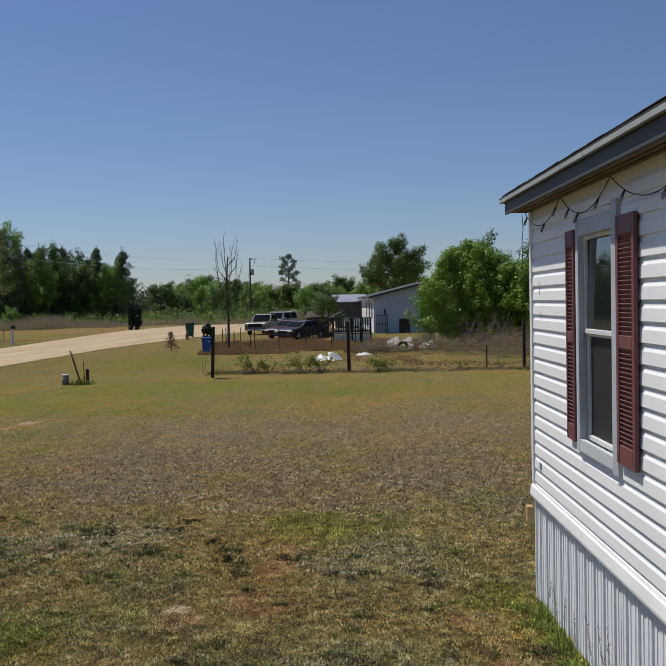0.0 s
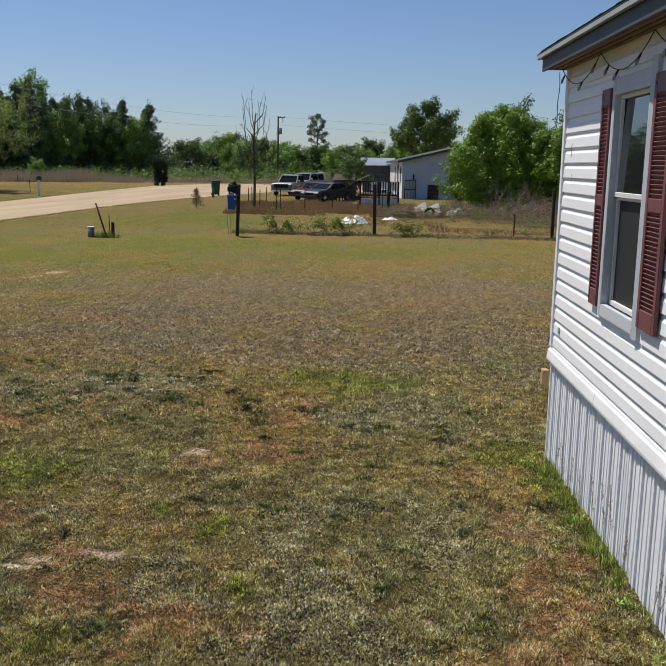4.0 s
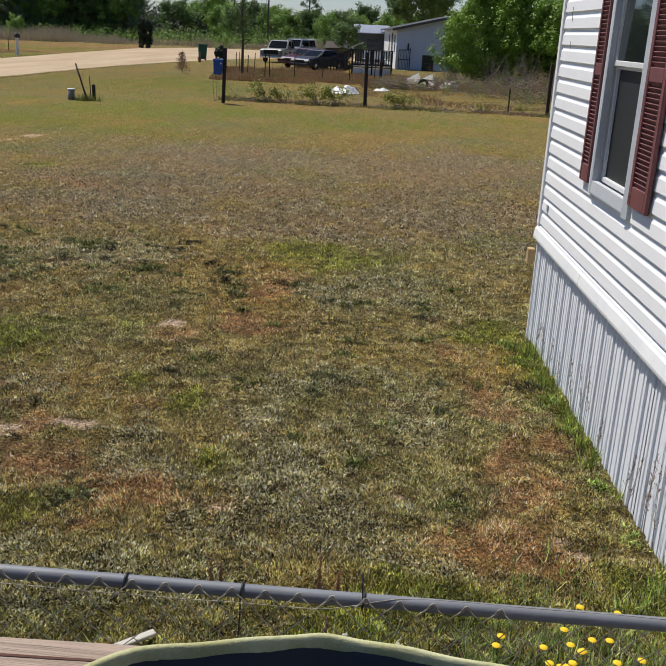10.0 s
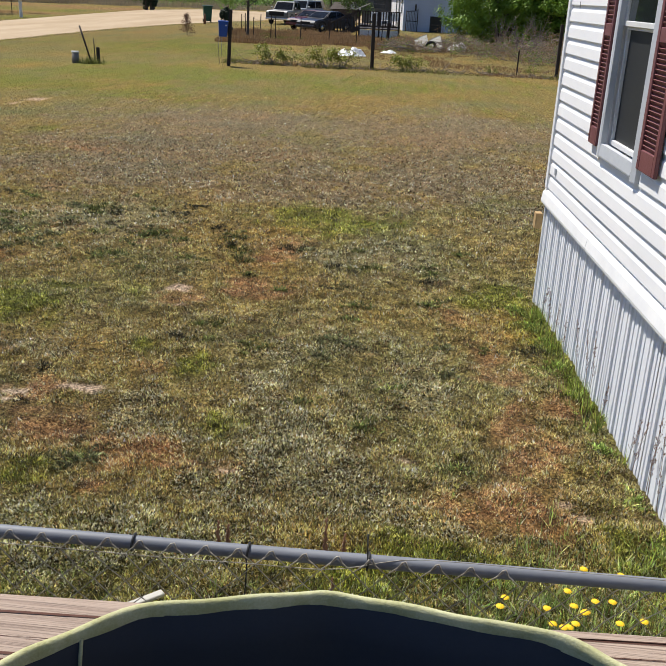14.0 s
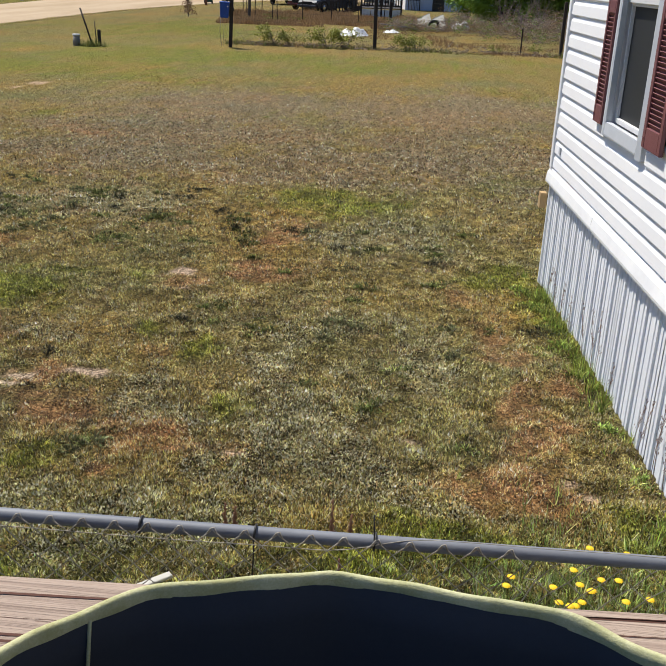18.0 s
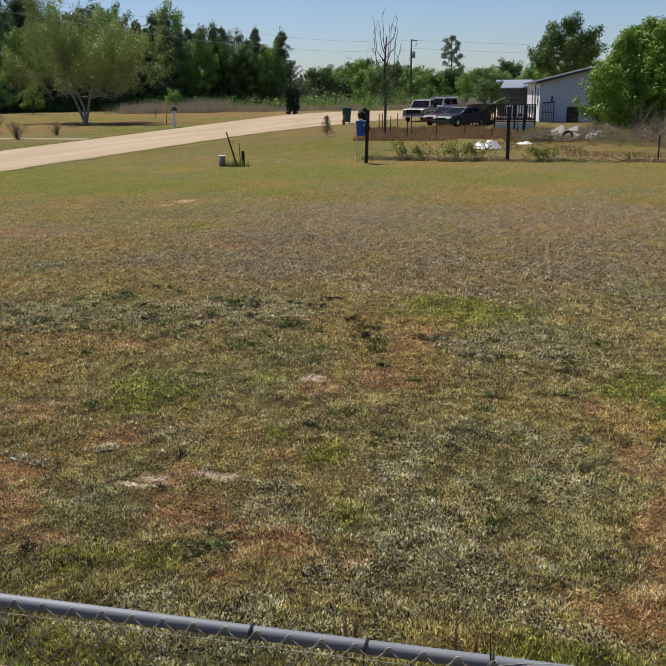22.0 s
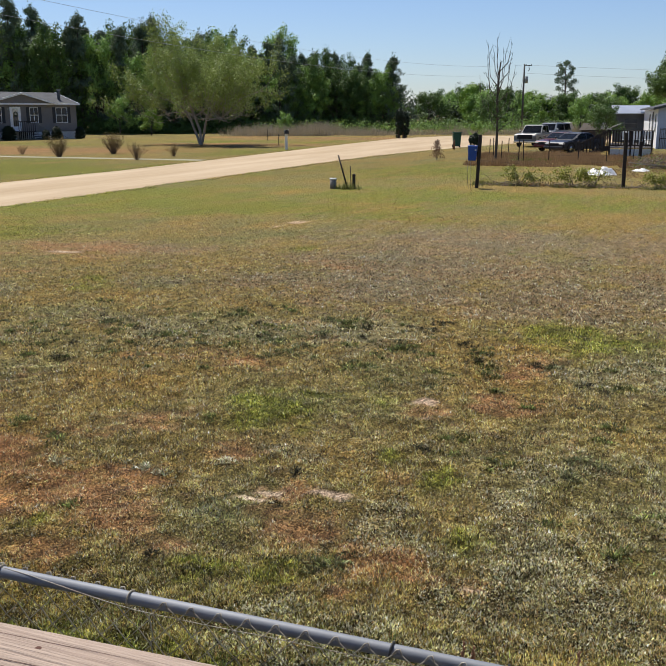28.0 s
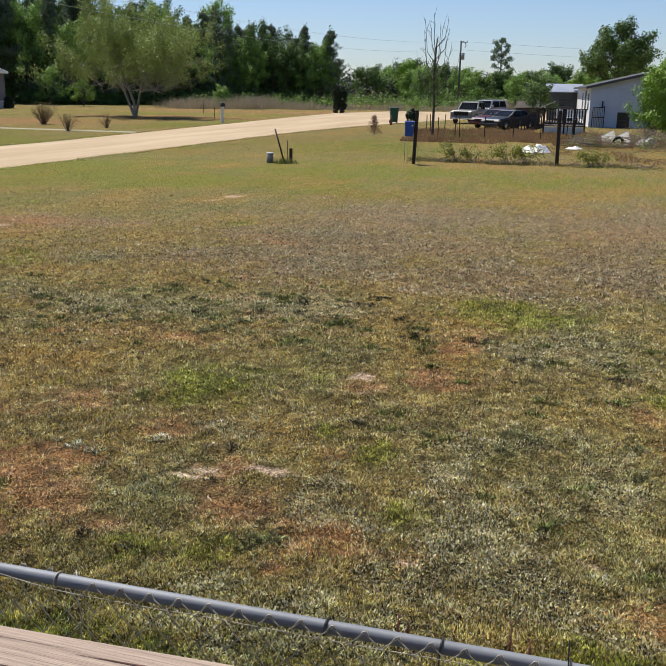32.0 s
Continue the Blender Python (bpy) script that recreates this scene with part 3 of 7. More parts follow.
# ---- white mobile home beside the lawn (local x into the house, local y away from the porch) ----
HOME = pose(1.29, 7.34, 0, 0, 0, 3.99)
HOME_LEN, HOME_DEEP = 13.0, 8.0
SKIRT_TOP, WALL_LOW, SOFFIT_Z = 0.86, 0.973, 3.18
LAP = 0.1143
WIN = (-2.22, -1.368, 1.455, 2.985)  # y from, y to, z from, z to
home = thing("mobile_home", "white vinyl-sided mobile home with ribbed skirting", "house", HOME)


def siding_profile():
    """Dutch lap: a cove at the top, a flat face, a drip edge below."""
    return [(0.0, 0.0), (-0.013, 0.0), (-0.014, 0.003), (-0.011, 0.070), (-0.004, 0.084), (-0.001, 0.098), (0.0, LAP)]


def siding_mesh(length, name):
    bm = prism(siding_profile(), length, "y", 0)
    me = bpy.data.meshes.new(name)
    bm.to_mesh(me)
    bm.free()
    me.materials.append(M["siding"])
    return me


# the wall behind the siding, in four pieces round the window opening


def wall_piece(y0, y1, z0, z1, bm):
    add_box(bm, (0.10, y1 - y0, z1 - z0), (0.052, (y0 + y1) / 2, (z0 + z1) / 2))


bm = bmesh.new()
wall_piece(-HOME_LEN, WIN[0] + 0.06, 0.8, SOFFIT_Z + 0.1, bm)
wall_piece(WIN[1] - 0.06, 0, 0.8, SOFFIT_Z + 0.1, bm)
wall_piece(WIN[0] + 0.06, WIN[1] - 0.06, 0.8, WIN[2] + 0.06, bm)
wall_piece(WIN[0] + 0.06, WIN[1] - 0.06, WIN[3] - 0.06, SOFFIT_Z + 0.1, bm)
wall_side = part("wall", bm, M["siding"], home, "white horizontal vinyl siding wall")
laps = int((SOFFIT_Z - WALL_LOW) / LAP) + 1
full, near_side, far_side = siding_mesh(HOME_LEN - 0.03, "siding_board"), siding_mesh(HOME_LEN + WIN[0] - 0.03, "siding_board"), siding_mesh(-WIN[1] - 0.03, "siding_board")
for k in range(laps):
    z = WALL_LOW + k * LAP
    if z + LAP > SOFFIT_Z + 0.06:
        continue
    cut = WIN[2] + 0.05 < z + LAP and z < WIN[3] - 0.02
    for me, y in (((near_side, -HOME_LEN), (far_side, WIN[1])) if cut else ((full, -HOME_LEN),)):
        ob = part_mesh("siding_board", me, wall_side)
        ob.location = (0, y, z)
# corner post, skirting, trim
part("corner_post", box((0.085, 0.075, SOFFIT_Z - WALL_LOW + 0.03), (0.018, -0.008, (SOFFIT_Z + WALL_LOW) / 2), 0.008), M["trim"], home, "white corner post")
part("end_wall", box((HOME_DEEP, 0.10, SOFFIT_Z - 0.8 + 0.1), (HOME_DEEP / 2 + 0.11, -0.056, (SOFFIT_Z + 0.9) / 2)), M["siding"], home)
part("back_wall", box((0.10, HOME_LEN, SOFFIT_Z), (HOME_DEEP + 0.06, -HOME_LEN / 2, SOFFIT_Z / 2)), M["siding"], home)
part("near_end_wall", box((HOME_DEEP - 0.12, 0.10, SOFFIT_Z), (HOME_DEEP / 2 + 0.05, -HOME_LEN + 0.05, SOFFIT_Z / 2)), M["siding"], home)
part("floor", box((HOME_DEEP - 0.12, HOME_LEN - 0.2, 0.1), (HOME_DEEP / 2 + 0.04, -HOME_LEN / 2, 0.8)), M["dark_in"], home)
skirting = part("skirting", box((0.02, HOME_LEN - 0.1, SKIRT_TOP + 0.1), (0.045, -HOME_LEN / 2, SKIRT_TOP / 2 - 0.05)), M["skirt"], home, "white ribbed vinyl skirting")
panel_w, ribs = 0.42, []
for k in range(2):
    for a, b in ((0.0, 0.013), (0.030, 0.013), (0.034, 0.008), (0.060, 0.008), (0.065, 0.013), (0.088, 0.013), (0.092, 0.0), (0.120, 0.0), (0.128, 0.013), (0.146, 0.013), (0.150, 0.003), (0.176, 0.003), (0.184, 0.013)):
        ribs.append((k * 0.21 + a, b))
bm = bmesh.new()
low = [bm.verts.new((b, a, -0.06)) for a, b in ribs]
top = [bm.verts.new((b, a, SKIRT_TOP)) for a, b in ribs]
for i in range(len(ribs) - 1):
    bm.faces.new((low[i + 1], low[i], top[i], top[i + 1]))
bmesh.ops.recalc_face_normals(bm, faces=bm.faces[:])
skirt_mesh = bpy.data.meshes.new("skirting_panel")
bm.to_mesh(skirt_mesh)
bm.free()
skirt_mesh.materials.append(M["skirt"])
for k in range(int(HOME_LEN / panel_w)):
    ob = part_mesh("skirting_panel", skirt_mesh, skirting)
    ob.location = (0.003 + 0.002 * (k % 2), -(k + 1) * panel_w, 0)
part("end_skirting", box((HOME_DEEP, 0.03, SKIRT_TOP + 0.1), (HOME_DEEP / 2 + 0.045, -0.02, SKIRT_TOP / 2 - 0.05)), M["skirt"], home)
part("skirting_corner", box((0.045, 0.03, SKIRT_TOP + 0.05), (0.018, 0.006, SKIRT_TOP / 2 - 0.03), 0.004), M["skirt"], skirting)
trim_profile = [(0.0, 0.955), (-0.016, 0.953), (-0.020, 0.937), (-0.030, 0.928), (-0.040, 0.862), (-0.038, 0.845), (-0.012, 0.845), (0.0, 0.87)]
for a, b in ((-1.462, 0.03), (-5.1, -1.468), (-8.7, -5.106), (-13.0, -8.706)):
    part("skirting_trim", prism(trim_profile, b - a, "y", a), M["trim"], home, "white sloped trim along the top of the skirting")

# roof: eave, fascia, drip edge, shingles
EAVE = 0.185
part("soffit", box((EAVE + 0.10, HOME_LEN + 0.1, 0.012), (-EAVE / 2 + 0.05, -HOME_LEN / 2 + 0.02, SOFFIT_Z + 0.02)), M["soffit"], home, "bare brown soffit boards")
for k in range(3):
    part("soffit_batten", box((0.03, HOME_LEN, 0.012), (-0.03 - 0.055 * k, -HOME_LEN / 2 + 0.02, SOFFIT_Z + 0.008), 0.003), M["soffit"], home)
part("fascia", box((0.022, HOME_LEN + 0.12, 0.098), (-EAVE - 0.011, -HOME_LEN / 2 + 0.02, SOFFIT_Z + 0.040), 0.004), M["fascia"], home, "dark grey fascia board")
part("fascia_end", box((EAVE + 0.09, 0.022, 0.085), (-EAVE / 2 + 0.045, 0.07, SOFFIT_Z + 0.046), 0.004), M["fascia"], home)
for a, b in ((-2.3, 0.15), (-13.1, -2.306)):
    part("drip_edge", prism([(-EAVE - 0.03, SOFFIT_Z + 0.086), (-EAVE - 0.056, SOFFIT_Z + 0.088), (-EAVE - 0.054, SOFFIT_Z + 0.118), (-EAVE - 0.02, SOFFIT_Z + 0.128)], b - a, "y", a), M["drip"], home, "pale metal drip edge")
roof = part("roof", prism([(-EAVE - 0.054, SOFFIT_Z + 0.122), (-EAVE - 0.054, SOFFIT_Z + 0.129), (HOME_DEEP / 2, SOFFIT_Z + 1.21), (HOME_DEEP + 0.3, SOFFIT_Z + 0.134), (HOME_DEEP + 0.3, SOFFIT_Z + 0.10), (HOME_DEEP / 2, SOFFIT_Z + 1.15), (-EAVE, SOFFIT_Z + 0.08)], HOME_LEN + 0.24, "y", -HOME_LEN - 0.09), M["shingle"], home, "dark asphalt shingle roof")
shingle_me = bpy.data.meshes.new("shingle")
bm = box((0.20, 0.309, 0.005), (0, 0, 0), 0.0)
bm.to_mesh(shingle_me)
bm.free()
shingle_me.materials.append(M["shingle"])
slope = math.atan2(1.074, HOME_DEEP / 2 + EAVE + 0.05)
for r in range(2):
    for k in range(43):
        ob = part_mesh("shingle", shingle_me, roof)
        s = 0.098 + r * 0.14
        ob.matrix_local = Matrix.Translation((-EAVE - 0.045 + s * math.cos(slope), -0.06 - k * 0.305 - r * 0.15, SOFFIT_Z + 0.140 + s * math.sin(slope) + 0.0015 * (k % 3))) @ Euler((0, -slope + 0.02, 0.01 * ((k * 7) % 5 - 2))).to_matrix().to_4x4()


def window_unit(parent, y0, y1, z0, z1):
    """A single-hung vinyl window: casing, two sashes with glass, a dark-coloured sheet as the unlit room behind."""
    w = part("window", box((0.002, 0.01, 0.01), (0.06, (y0 + y1) / 2, z0 + 0.05)), M["frame"], parent, "single-hung white vinyl window with a half screen")
    c = 0.085
    part("casing_side", prism([(-0.035, y1 - c), (-0.04, y1 - c + 0.02), (-0.03, y1), (0.0, y1), (0.0, y1 - c)], z1 - z0, "z", z0), M["casing"], w)
    part("casing_side", prism([(-0.035, y0 + c), (-0.04, y0 + c - 0.02), (-0.03, y0), (0.0, y0), (0.0, y0 + c)], z1 - z0 + 0.07, "z", z0 - 0.015), M["casing"], w)
    part("casing_head", box((0.034, y1 - y0 - 2 * c, c + 0.02), (-0.018, (y0 + y1) / 2, z1 - c / 2 - 0.012), 0.004), M["casing"], w)
    part("casing_sill", prism([(0.0, z0), (-0.034, z0), (-0.037, z0 + 0.012), (-0.033, z0 + c), (0.0, z0 + c)], y1 - y0 - 2 * c, "y", y0 + c), M["casing"], w)
    a, b, lo, hi = y0 + c, y1 - c, z0 + c, z1 - c - 0.02
    mid = lo + (hi - lo) * 0.53
    for name, zz0, zz1, x in (("lower_sash", lo, mid, 0.030), ("upper_sash", mid - 0.01, hi, 0.012)):
        s = part(name, box((0.022, 0.028, zz1 - zz0), (x, a + 0.014, (zz0 + zz1) / 2), 0.003), M["frame"], w)
        part("sash_stile", box((0.022, 0.028, zz1 - zz0), (x, b - 0.014, (zz0 + zz1) / 2), 0.003), M["frame"], s)
        part("sash_rail", box((0.024, b - a - 0.058, 0.032), (x, (a + b) / 2, zz0 + 0.016), 0.003), M["frame"], s)
        part("sash_rail", box((0.024, b - a - 0.058, 0.028), (x, (a + b) / 2, zz1 - 0.014), 0.003), M["frame"], s)
        pane = part("pane", box((0.004, b - a - 0.012, zz1 - zz0 - 0.03), (x + 0.010, (a + b) / 2, (zz0 + zz1) / 2), 0, Euler((0, radians(1.6) if name == "upper_sash" else 0, 0)).to_matrix()), M["pane"] if name == "upper_sash" else M["screen"], s, "reflecting glass" if name == "upper_sash" else "dark insect screen over glass")
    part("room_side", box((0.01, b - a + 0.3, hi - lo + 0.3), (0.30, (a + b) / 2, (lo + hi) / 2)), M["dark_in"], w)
    part("box_on_sill", box((0.05, 0.16, 0.06), (0.085, y0 + c + 0.16, lo + 0.035), 0.006), M["grey_wood"], w)
    return w


M["screen"] = mat("insect_screen", (0.030, 0.032, 0.034), (0.022, 0.024, 0.026), 0.5, scale=300, fine=900, bump=0.05, spec=0.25)
window_unit(home, *WIN)


def shutter(y0, y1, z0, z1):
    s = thing("shutter", "burgundy louvred vinyl window shutter", "shutter", HOME, "window shutters")
    w, t = y1 - y0, 0.024
    x = -0.020 - t / 2
    st = 0.045 if w > 0.25 else 0.032
    for yy in (y0 + st / 2, y1 - st / 2):
        part("stile", box((t, st, z1 - z0), (x, yy, (z0 + z1) / 2), 0.004), M["shutter"], s)
    mid = z0 + (z1 - z0) * 0.50
    rails = ((z0, z0 + 0.11), (mid - 0.045, mid + 0.03), (z1 - 0.11, z1))
    for a, b in rails:
        part("rail", box((t - 0.002, w - 2 * st - 0.002, b - a), (x, (y0 + y1) / 2, (a + b) / 2), 0.003), M["shutter"], s)
    part("backing", box((0.006, w - 2 * st, z1 - z0 - 0.02), (-0.024, (y0 + y1) / 2, (z0 + z1) / 2)), M["shutter"], s)
    louvre = bpy.data.meshes.new("louvre")
    bm = box((0.005, w - 2 * st - 0.004, 0.030), (0, 0, 0), 0.0, Euler((0, radians(-34), 0)).to_matrix())
    bm.to_mesh(louvre)
    bm.free()
    louvre.materials.append(M["shutter"])
    for a, b in ((rails[0][1], rails[1][0]), (rails[1][1], rails[2][0])):
        n = int((b - a) / 0.0255)
        for k in range(n):
            ob = part_mesh("louvre", louvre, s)
            ob.location = (x + 0.002, (y0 + y1) / 2, a + (k + 0.5) * (b - a) / n)
    for zz in (z0 + 0.05, z1 - 0.05):
        part("screw_cap", box((0.006, 0.014, 0.014), (x - t / 2 - 0.001, y1 - st / 2, zz), 0.002), M["shutter"], s)
    return s


shutter(-1.366, -1.165, 1.508, 2.93)
shutter(-2.55, -2.238, 1.527, 2.935)

# string of bulbs under the eave
lights = thing("string_lights", "dark cord of small bulbs swagged under the eave", "string lights", HOME)
hooks = [(-0.06, 0.02, 3.19), (-0.06, -1.12, 3.175), (-0.06, -2.22, 3.165), (-0.06, -3.45, 3.12), (-0.06, -4.7, 3.15), (-0.06, -6.2, 3.15)]
cord = []
for a, b in zip(hooks, hooks[1:]):
    for k in range(10):
        f = k / 10
        p = Vector(a).lerp(Vector(b), f)
        p.z -= 0.62 * f * (1 - f) * min(1.0, (Vector(b) - Vector(a)).length)
        cord.append(p)
cord.append(Vector(hooks[-1]))
part("cord", tube(cord, 0.0032, 6), M["cord"], lights)
part("hanging_cord", tube([(-0.07, 0.06, 3.17), (-0.06, 0.07, 3.05), (-0.07, 0.075, 2.93), (-0.065, 0.07, 2.77), (-0.075, 0.06, 2.72)], 0.0032, 6), M["cord"], lights)
for i in (1, 6, 9, 12, 14, 18, 22, 27, 33, 37, 44, 48):
    p = cord[i]
    b = part("socket", tube([p, p + Vector((-0.012, 0.005, -0.03))], [0.006, 0.008], 8), M["cord"], lights)
    part("bulb", tube([p + Vector((-0.012, 0.005, -0.03)), p + Vector((-0.018, 0.006, -0.042)), p + Vector((-0.022, 0.008, -0.058)), p + Vector((-0.025, 0.01, -0.068))], [0.008, 0.011, 0.009, 0.002], 8), M["bulb"], b)
wire_box = thing("meter_lead", "black lead and small clamp on the house corner", "cable", HOME)
part("lead", tube([(0.02, 0.045, 1.6), (0.015, 0.05, 1.2), (0.02, 0.06, 1.02), (-0.01, 0.06, 0.99)], 0.010, 6), M["cord"], wire_box)
part("clamp", box((0.05, 0.035, 0.05), (0.0, 0.055, 1.01), 0.008), M["cord"], wire_box)
clip = thing("siding_clip", "small grey plastic clip on the white siding", "clip", HOME)
part("plate", box((0.012, 0.045, 0.055), (-0.018, -0.255, 1.138), 0.003), M["casing"], clip)
for y, z, turn in ((-0.275, 2.578, 8), (-0.322, 2.343, -6), (-0.285, 2.53, -12)):
    crack = thing("siding_crack", "short dark crack in a siding board", "crack", HOME @ Matrix.Translation((-0.0155, y, z)) @ Euler((radians(turn), 0, 0)).to_matrix().to_4x4(), "cracks in the siding")
    part("sliver", prism([(0.0, -0.026), (0.006, 0.0), (0.001, 0.03), (-0.002, 0.0)], 0.002, "x", 0.0), M["tie"], crack)
lumber = thing("lumber_block", "fresh-cut lumber block sticking out behind the skirting", "lumber", HOME)
part("block", box((0.055, 0.08, 0.13), (-0.022, 0.13, 0.665), 0.004), M["brick_pale"], lumber)
part("stake", box((0.06, 0.05, 0.7), (0.08, 0.14, 0.29), 0.004), M["grey_wood"], lumber)

# ---- porch: deck, railing with a flat cap ----
deck = thing("porch_deck", "weathered pine porch deck with a flat-capped railing", "deck")
DECK_Z, CAP_Z = 0.75, 1.65
for k in range(22):
    part("deck_board", box((4.0, 0.135, 0.036), (-0.45, -2.3 + k * 0.142, DECK_Z - 0.018), 0.004), M["deck"], deck)
for x in (-2.4, -0.9, 0.6, 1.5):
    part("railing_post", box((0.09, 0.09, CAP_Z - 0.04), (x, 0.88, (CAP_Z - 0.04) / 2), 0.005), M["deck"], deck)
    part("deck_leg", box((0.09, 0.09, DECK_Z - 0.04), (min(x, 1.4), -2.2, (DECK_Z - 0.04) / 2), 0.005), M["deck"], deck)
CAP_TURN = math.atan(0.052)


def cap_board(x0, x1, y_far, width):
    """A 2 x 6 laid flat, with grain ridges and long splits."""
    bm = bmesh.new()
    n, rows = 30, 22
    rng = random.Random(4)
    prof = []
    for j in range(rows + 1):
        f = j / rows
        edge = min(f, 1 - f)
        prof.append((f, -0.006 * max(0.0, 1 - edge / 0.05) ** 2 + rng.uniform(-0.0006, 0.0006)))
    grid = []
    for i in range(n + 1):
        x = x0 + (x1 - x0) * i / n
        grid.append([bm.verts.new((x, y_far - width * f + 0.0018 * noise.noise((x * 1.3, 0, 3)) + (x * math.tan(CAP_TURN)), CAP_Z + h + 0.002 * noise.noise((x * 2, f * 9, 1)))) for f, h in prof])
    under = [[bm.verts.new((r[0].co.x, r[0].co.y, CAP_Z - 0.038)), bm.verts.new((r[-1].co.x, r[-1].co.y, CAP_Z - 0.038))] for r in grid]
    for i in range(n):
        for j in range(rows):
            bm.faces.new((grid[i][j], grid[i][j + 1], grid[i + 1][j + 1], grid[i + 1][j])).smooth = True
        bm.faces.new((grid[i][0], grid[i + 1][0], under[i + 1][0], under[i][0]))
        bm.faces.new((grid[i + 1][-1], grid[i][-1], under[i][1], under[i + 1][1]))
        bm.faces.new((under[i][0], under[i + 1][0], under[i + 1][1], under[i][1]))
    bmesh.ops.recalc_face_normals(bm, faces=bm.faces[:])
    return bm


CAP_FAR, CAP_W = 0.985, 0.185
cap = part("railing_cap", cap_board(-2.6, 1.65, CAP_FAR, CAP_W), M["deck"], deck, "sun-bleached grooved pine railing cap")
rng = random.Random(11)
for k in range(120):
    x, f = rng.uniform(-2.2, 1.5), rng.uniform(0.10, 0.96)
    ln, y = rng.uniform(0.15, 1.0), CAP_FAR - CAP_W * f
    pts = [(x + ln * s, y + (x + ln * s) * math.tan(CAP_TURN) + 0.0015 * noise.noise((k, s * 3, 0)), CAP_Z + 0.0006) for s in (0, 0.25, 0.5, 0.75, 1)]
    w = rng.choice((0.0004, 0.0006, 0.0010, 0.0021)) * rng.uniform(0.7, 1.2)
    bm = bmesh.new()
    lo = [bm.verts.new((p[0], p[1] - w * s, p[2])) for p, s in zip(pts, (0.1, 1, 1, 0.7, 0.1))]
    hi = [bm.verts.new((p[0], p[1] + w * s, p[2])) for p, s in zip(pts, (0.1, 1, 1, 0.7, 0.1))]
    for i in range(4):
        bm.faces.new((lo[i], lo[i + 1], hi[i + 1], hi[i]))
    part("split", bm, M["crack"], cap)
part("knot", tube([(-0.62, CAP_FAR - 0.035 - 0.045, CAP_Z - 0.004), (-0.62, CAP_FAR - 0.035 - 0.045, CAP_Z + 0.0012)], [0.006, 0.005], 10), M["crack"], cap)

# ---- fabric bag standing against the railing ----
BAG_C, BAG_R, BAG_Z = (0.186, 0.500), 0.339, 1.842
bag = thing("leaf_bag", "open navy fabric bin with a pale yellow rim on the porch", "fabric bin")


def bag_rim(a, k=0.0):
    r = BAG_R * (1 + 0.004 * math.cos(11 * a + 0.6) + 0.005 * math.cos(6 * a + 1.0) + 0.003 * math.cos(19 * a))
    for k, bump in ((2.17, 0.012), (2.33, 0.007), (1.694, 0.006), (1.06, 0.006), (2.48, 0.009), (1.36, -0.005), (1.86, -0.002), (2.9, -0.022), (0.80, 0.008), (3.1, -0.02)):
        r += bump * math.exp(-((a - k) / 0.11) ** 2)
    z = 0.002 * math.exp(-((a - 1.70) / 0.05) ** 2) + 0.0015 * math.cos(9 * a + 1.2) + 0.0015 * math.cos(17 * a)
    return Vector((BAG_C[0] + r * math.cos(a), BAG_C[1] + 0.796 * r * math.sin(a), BAG_Z + z))


bm = bmesh.new()
N = 180
rows = []
for j, (dz, sc, side) in enumerate(((0.008, 1.0, 1.0), (0.05, 1.0, 1.018), (0.2, 0.985, 1.085), (0.45, 0.975, 1.14), (0.75, 0.975, 1.12), (1.08, 0.97, 1.04))):
    ring = []
    for i in range(N):
        p = bag_rim(2 * math.pi * i / N)
        f = 1 + 0.010 * math.sin(8 * i / N * 2 * math.pi + j) * min(1, j)
        ring.append(bm.verts.new((BAG_C[0] + (p.x - BAG_C[0]) * side * f, BAG_C[1] + (p.y - BAG_C[1]) * sc * f, p.z - dz)))
    rows.append(ring)
for r0, r1 in zip(rows, rows[1:]):
    for i in range(N):
        bm.faces.new((r0[i], r0[(i + 1) % N], r1[(i + 1) % N], r1[i])).smooth = True
bm.faces.new(rows[-1])
bmesh.ops.recalc_face_normals(bm, faces=bm.faces[:])
bmesh.ops.solidify(bm, geom=bm.faces[:], thickness=0.003)
part("fabric_body", bm, M["bag"], bag, "navy fabric wall")
bm = bmesh.new()
rows = []
for dr, dz in ((0.0026, -0.0112), (0.0042, -0.004), (0.0034, 0.0018), (0.0, 0.0036), (-0.0034, 0.0018), (-0.0044, -0.004), (-0.0036, -0.0105)):
    ring = []
    for i in range(N):
        a = 2 * math.pi * i / N
        p = bag_rim(a)
        s = 1 + dr / BAG_R
        zz = dz * (1 + 0.12 * math.sin(31 * a) + 0.1 * math.sin(7 * a))
        ring.append(bm.verts.new((BAG_C[0] + (p.x - BAG_C[0]) * s, BAG_C[1] + (p.y - BAG_C[1]) * s, p.z + zz)))
    rows.append(ring)
for r0, r1 in zip(rows, rows[1:]):
    for i in range(N):
        bm.faces.new((r0[i], r0[(i + 1) % N], r1[(i + 1) % N], r1[i])).smooth = True
part("rim_binding", bm, M["binding"], bag, "pale yellow cloth binding")
for a in (2.36, 0.80):
    p = bag_rim(a)
    q = [(BAG_C[0] + (p.x - BAG_C[0]) * k, BAG_C[1] + (p.y - BAG_C[1]) * s, p.z - dz) for k, s, dz in ((0.988, 0.988, 0.006), (1.066, 0.966, 0.2), (1.115, 0.948, 0.5), (1.02, 0.94, 1.0))]
    part("seam", tube(q, 0.0017, 6), M["binding"], bag, "pale yellow seam piping")

# ---- chain-link fence ----


def fence_line(x):
    return 1.818 + 0.040 * x, 1.142 - 0.013 * x


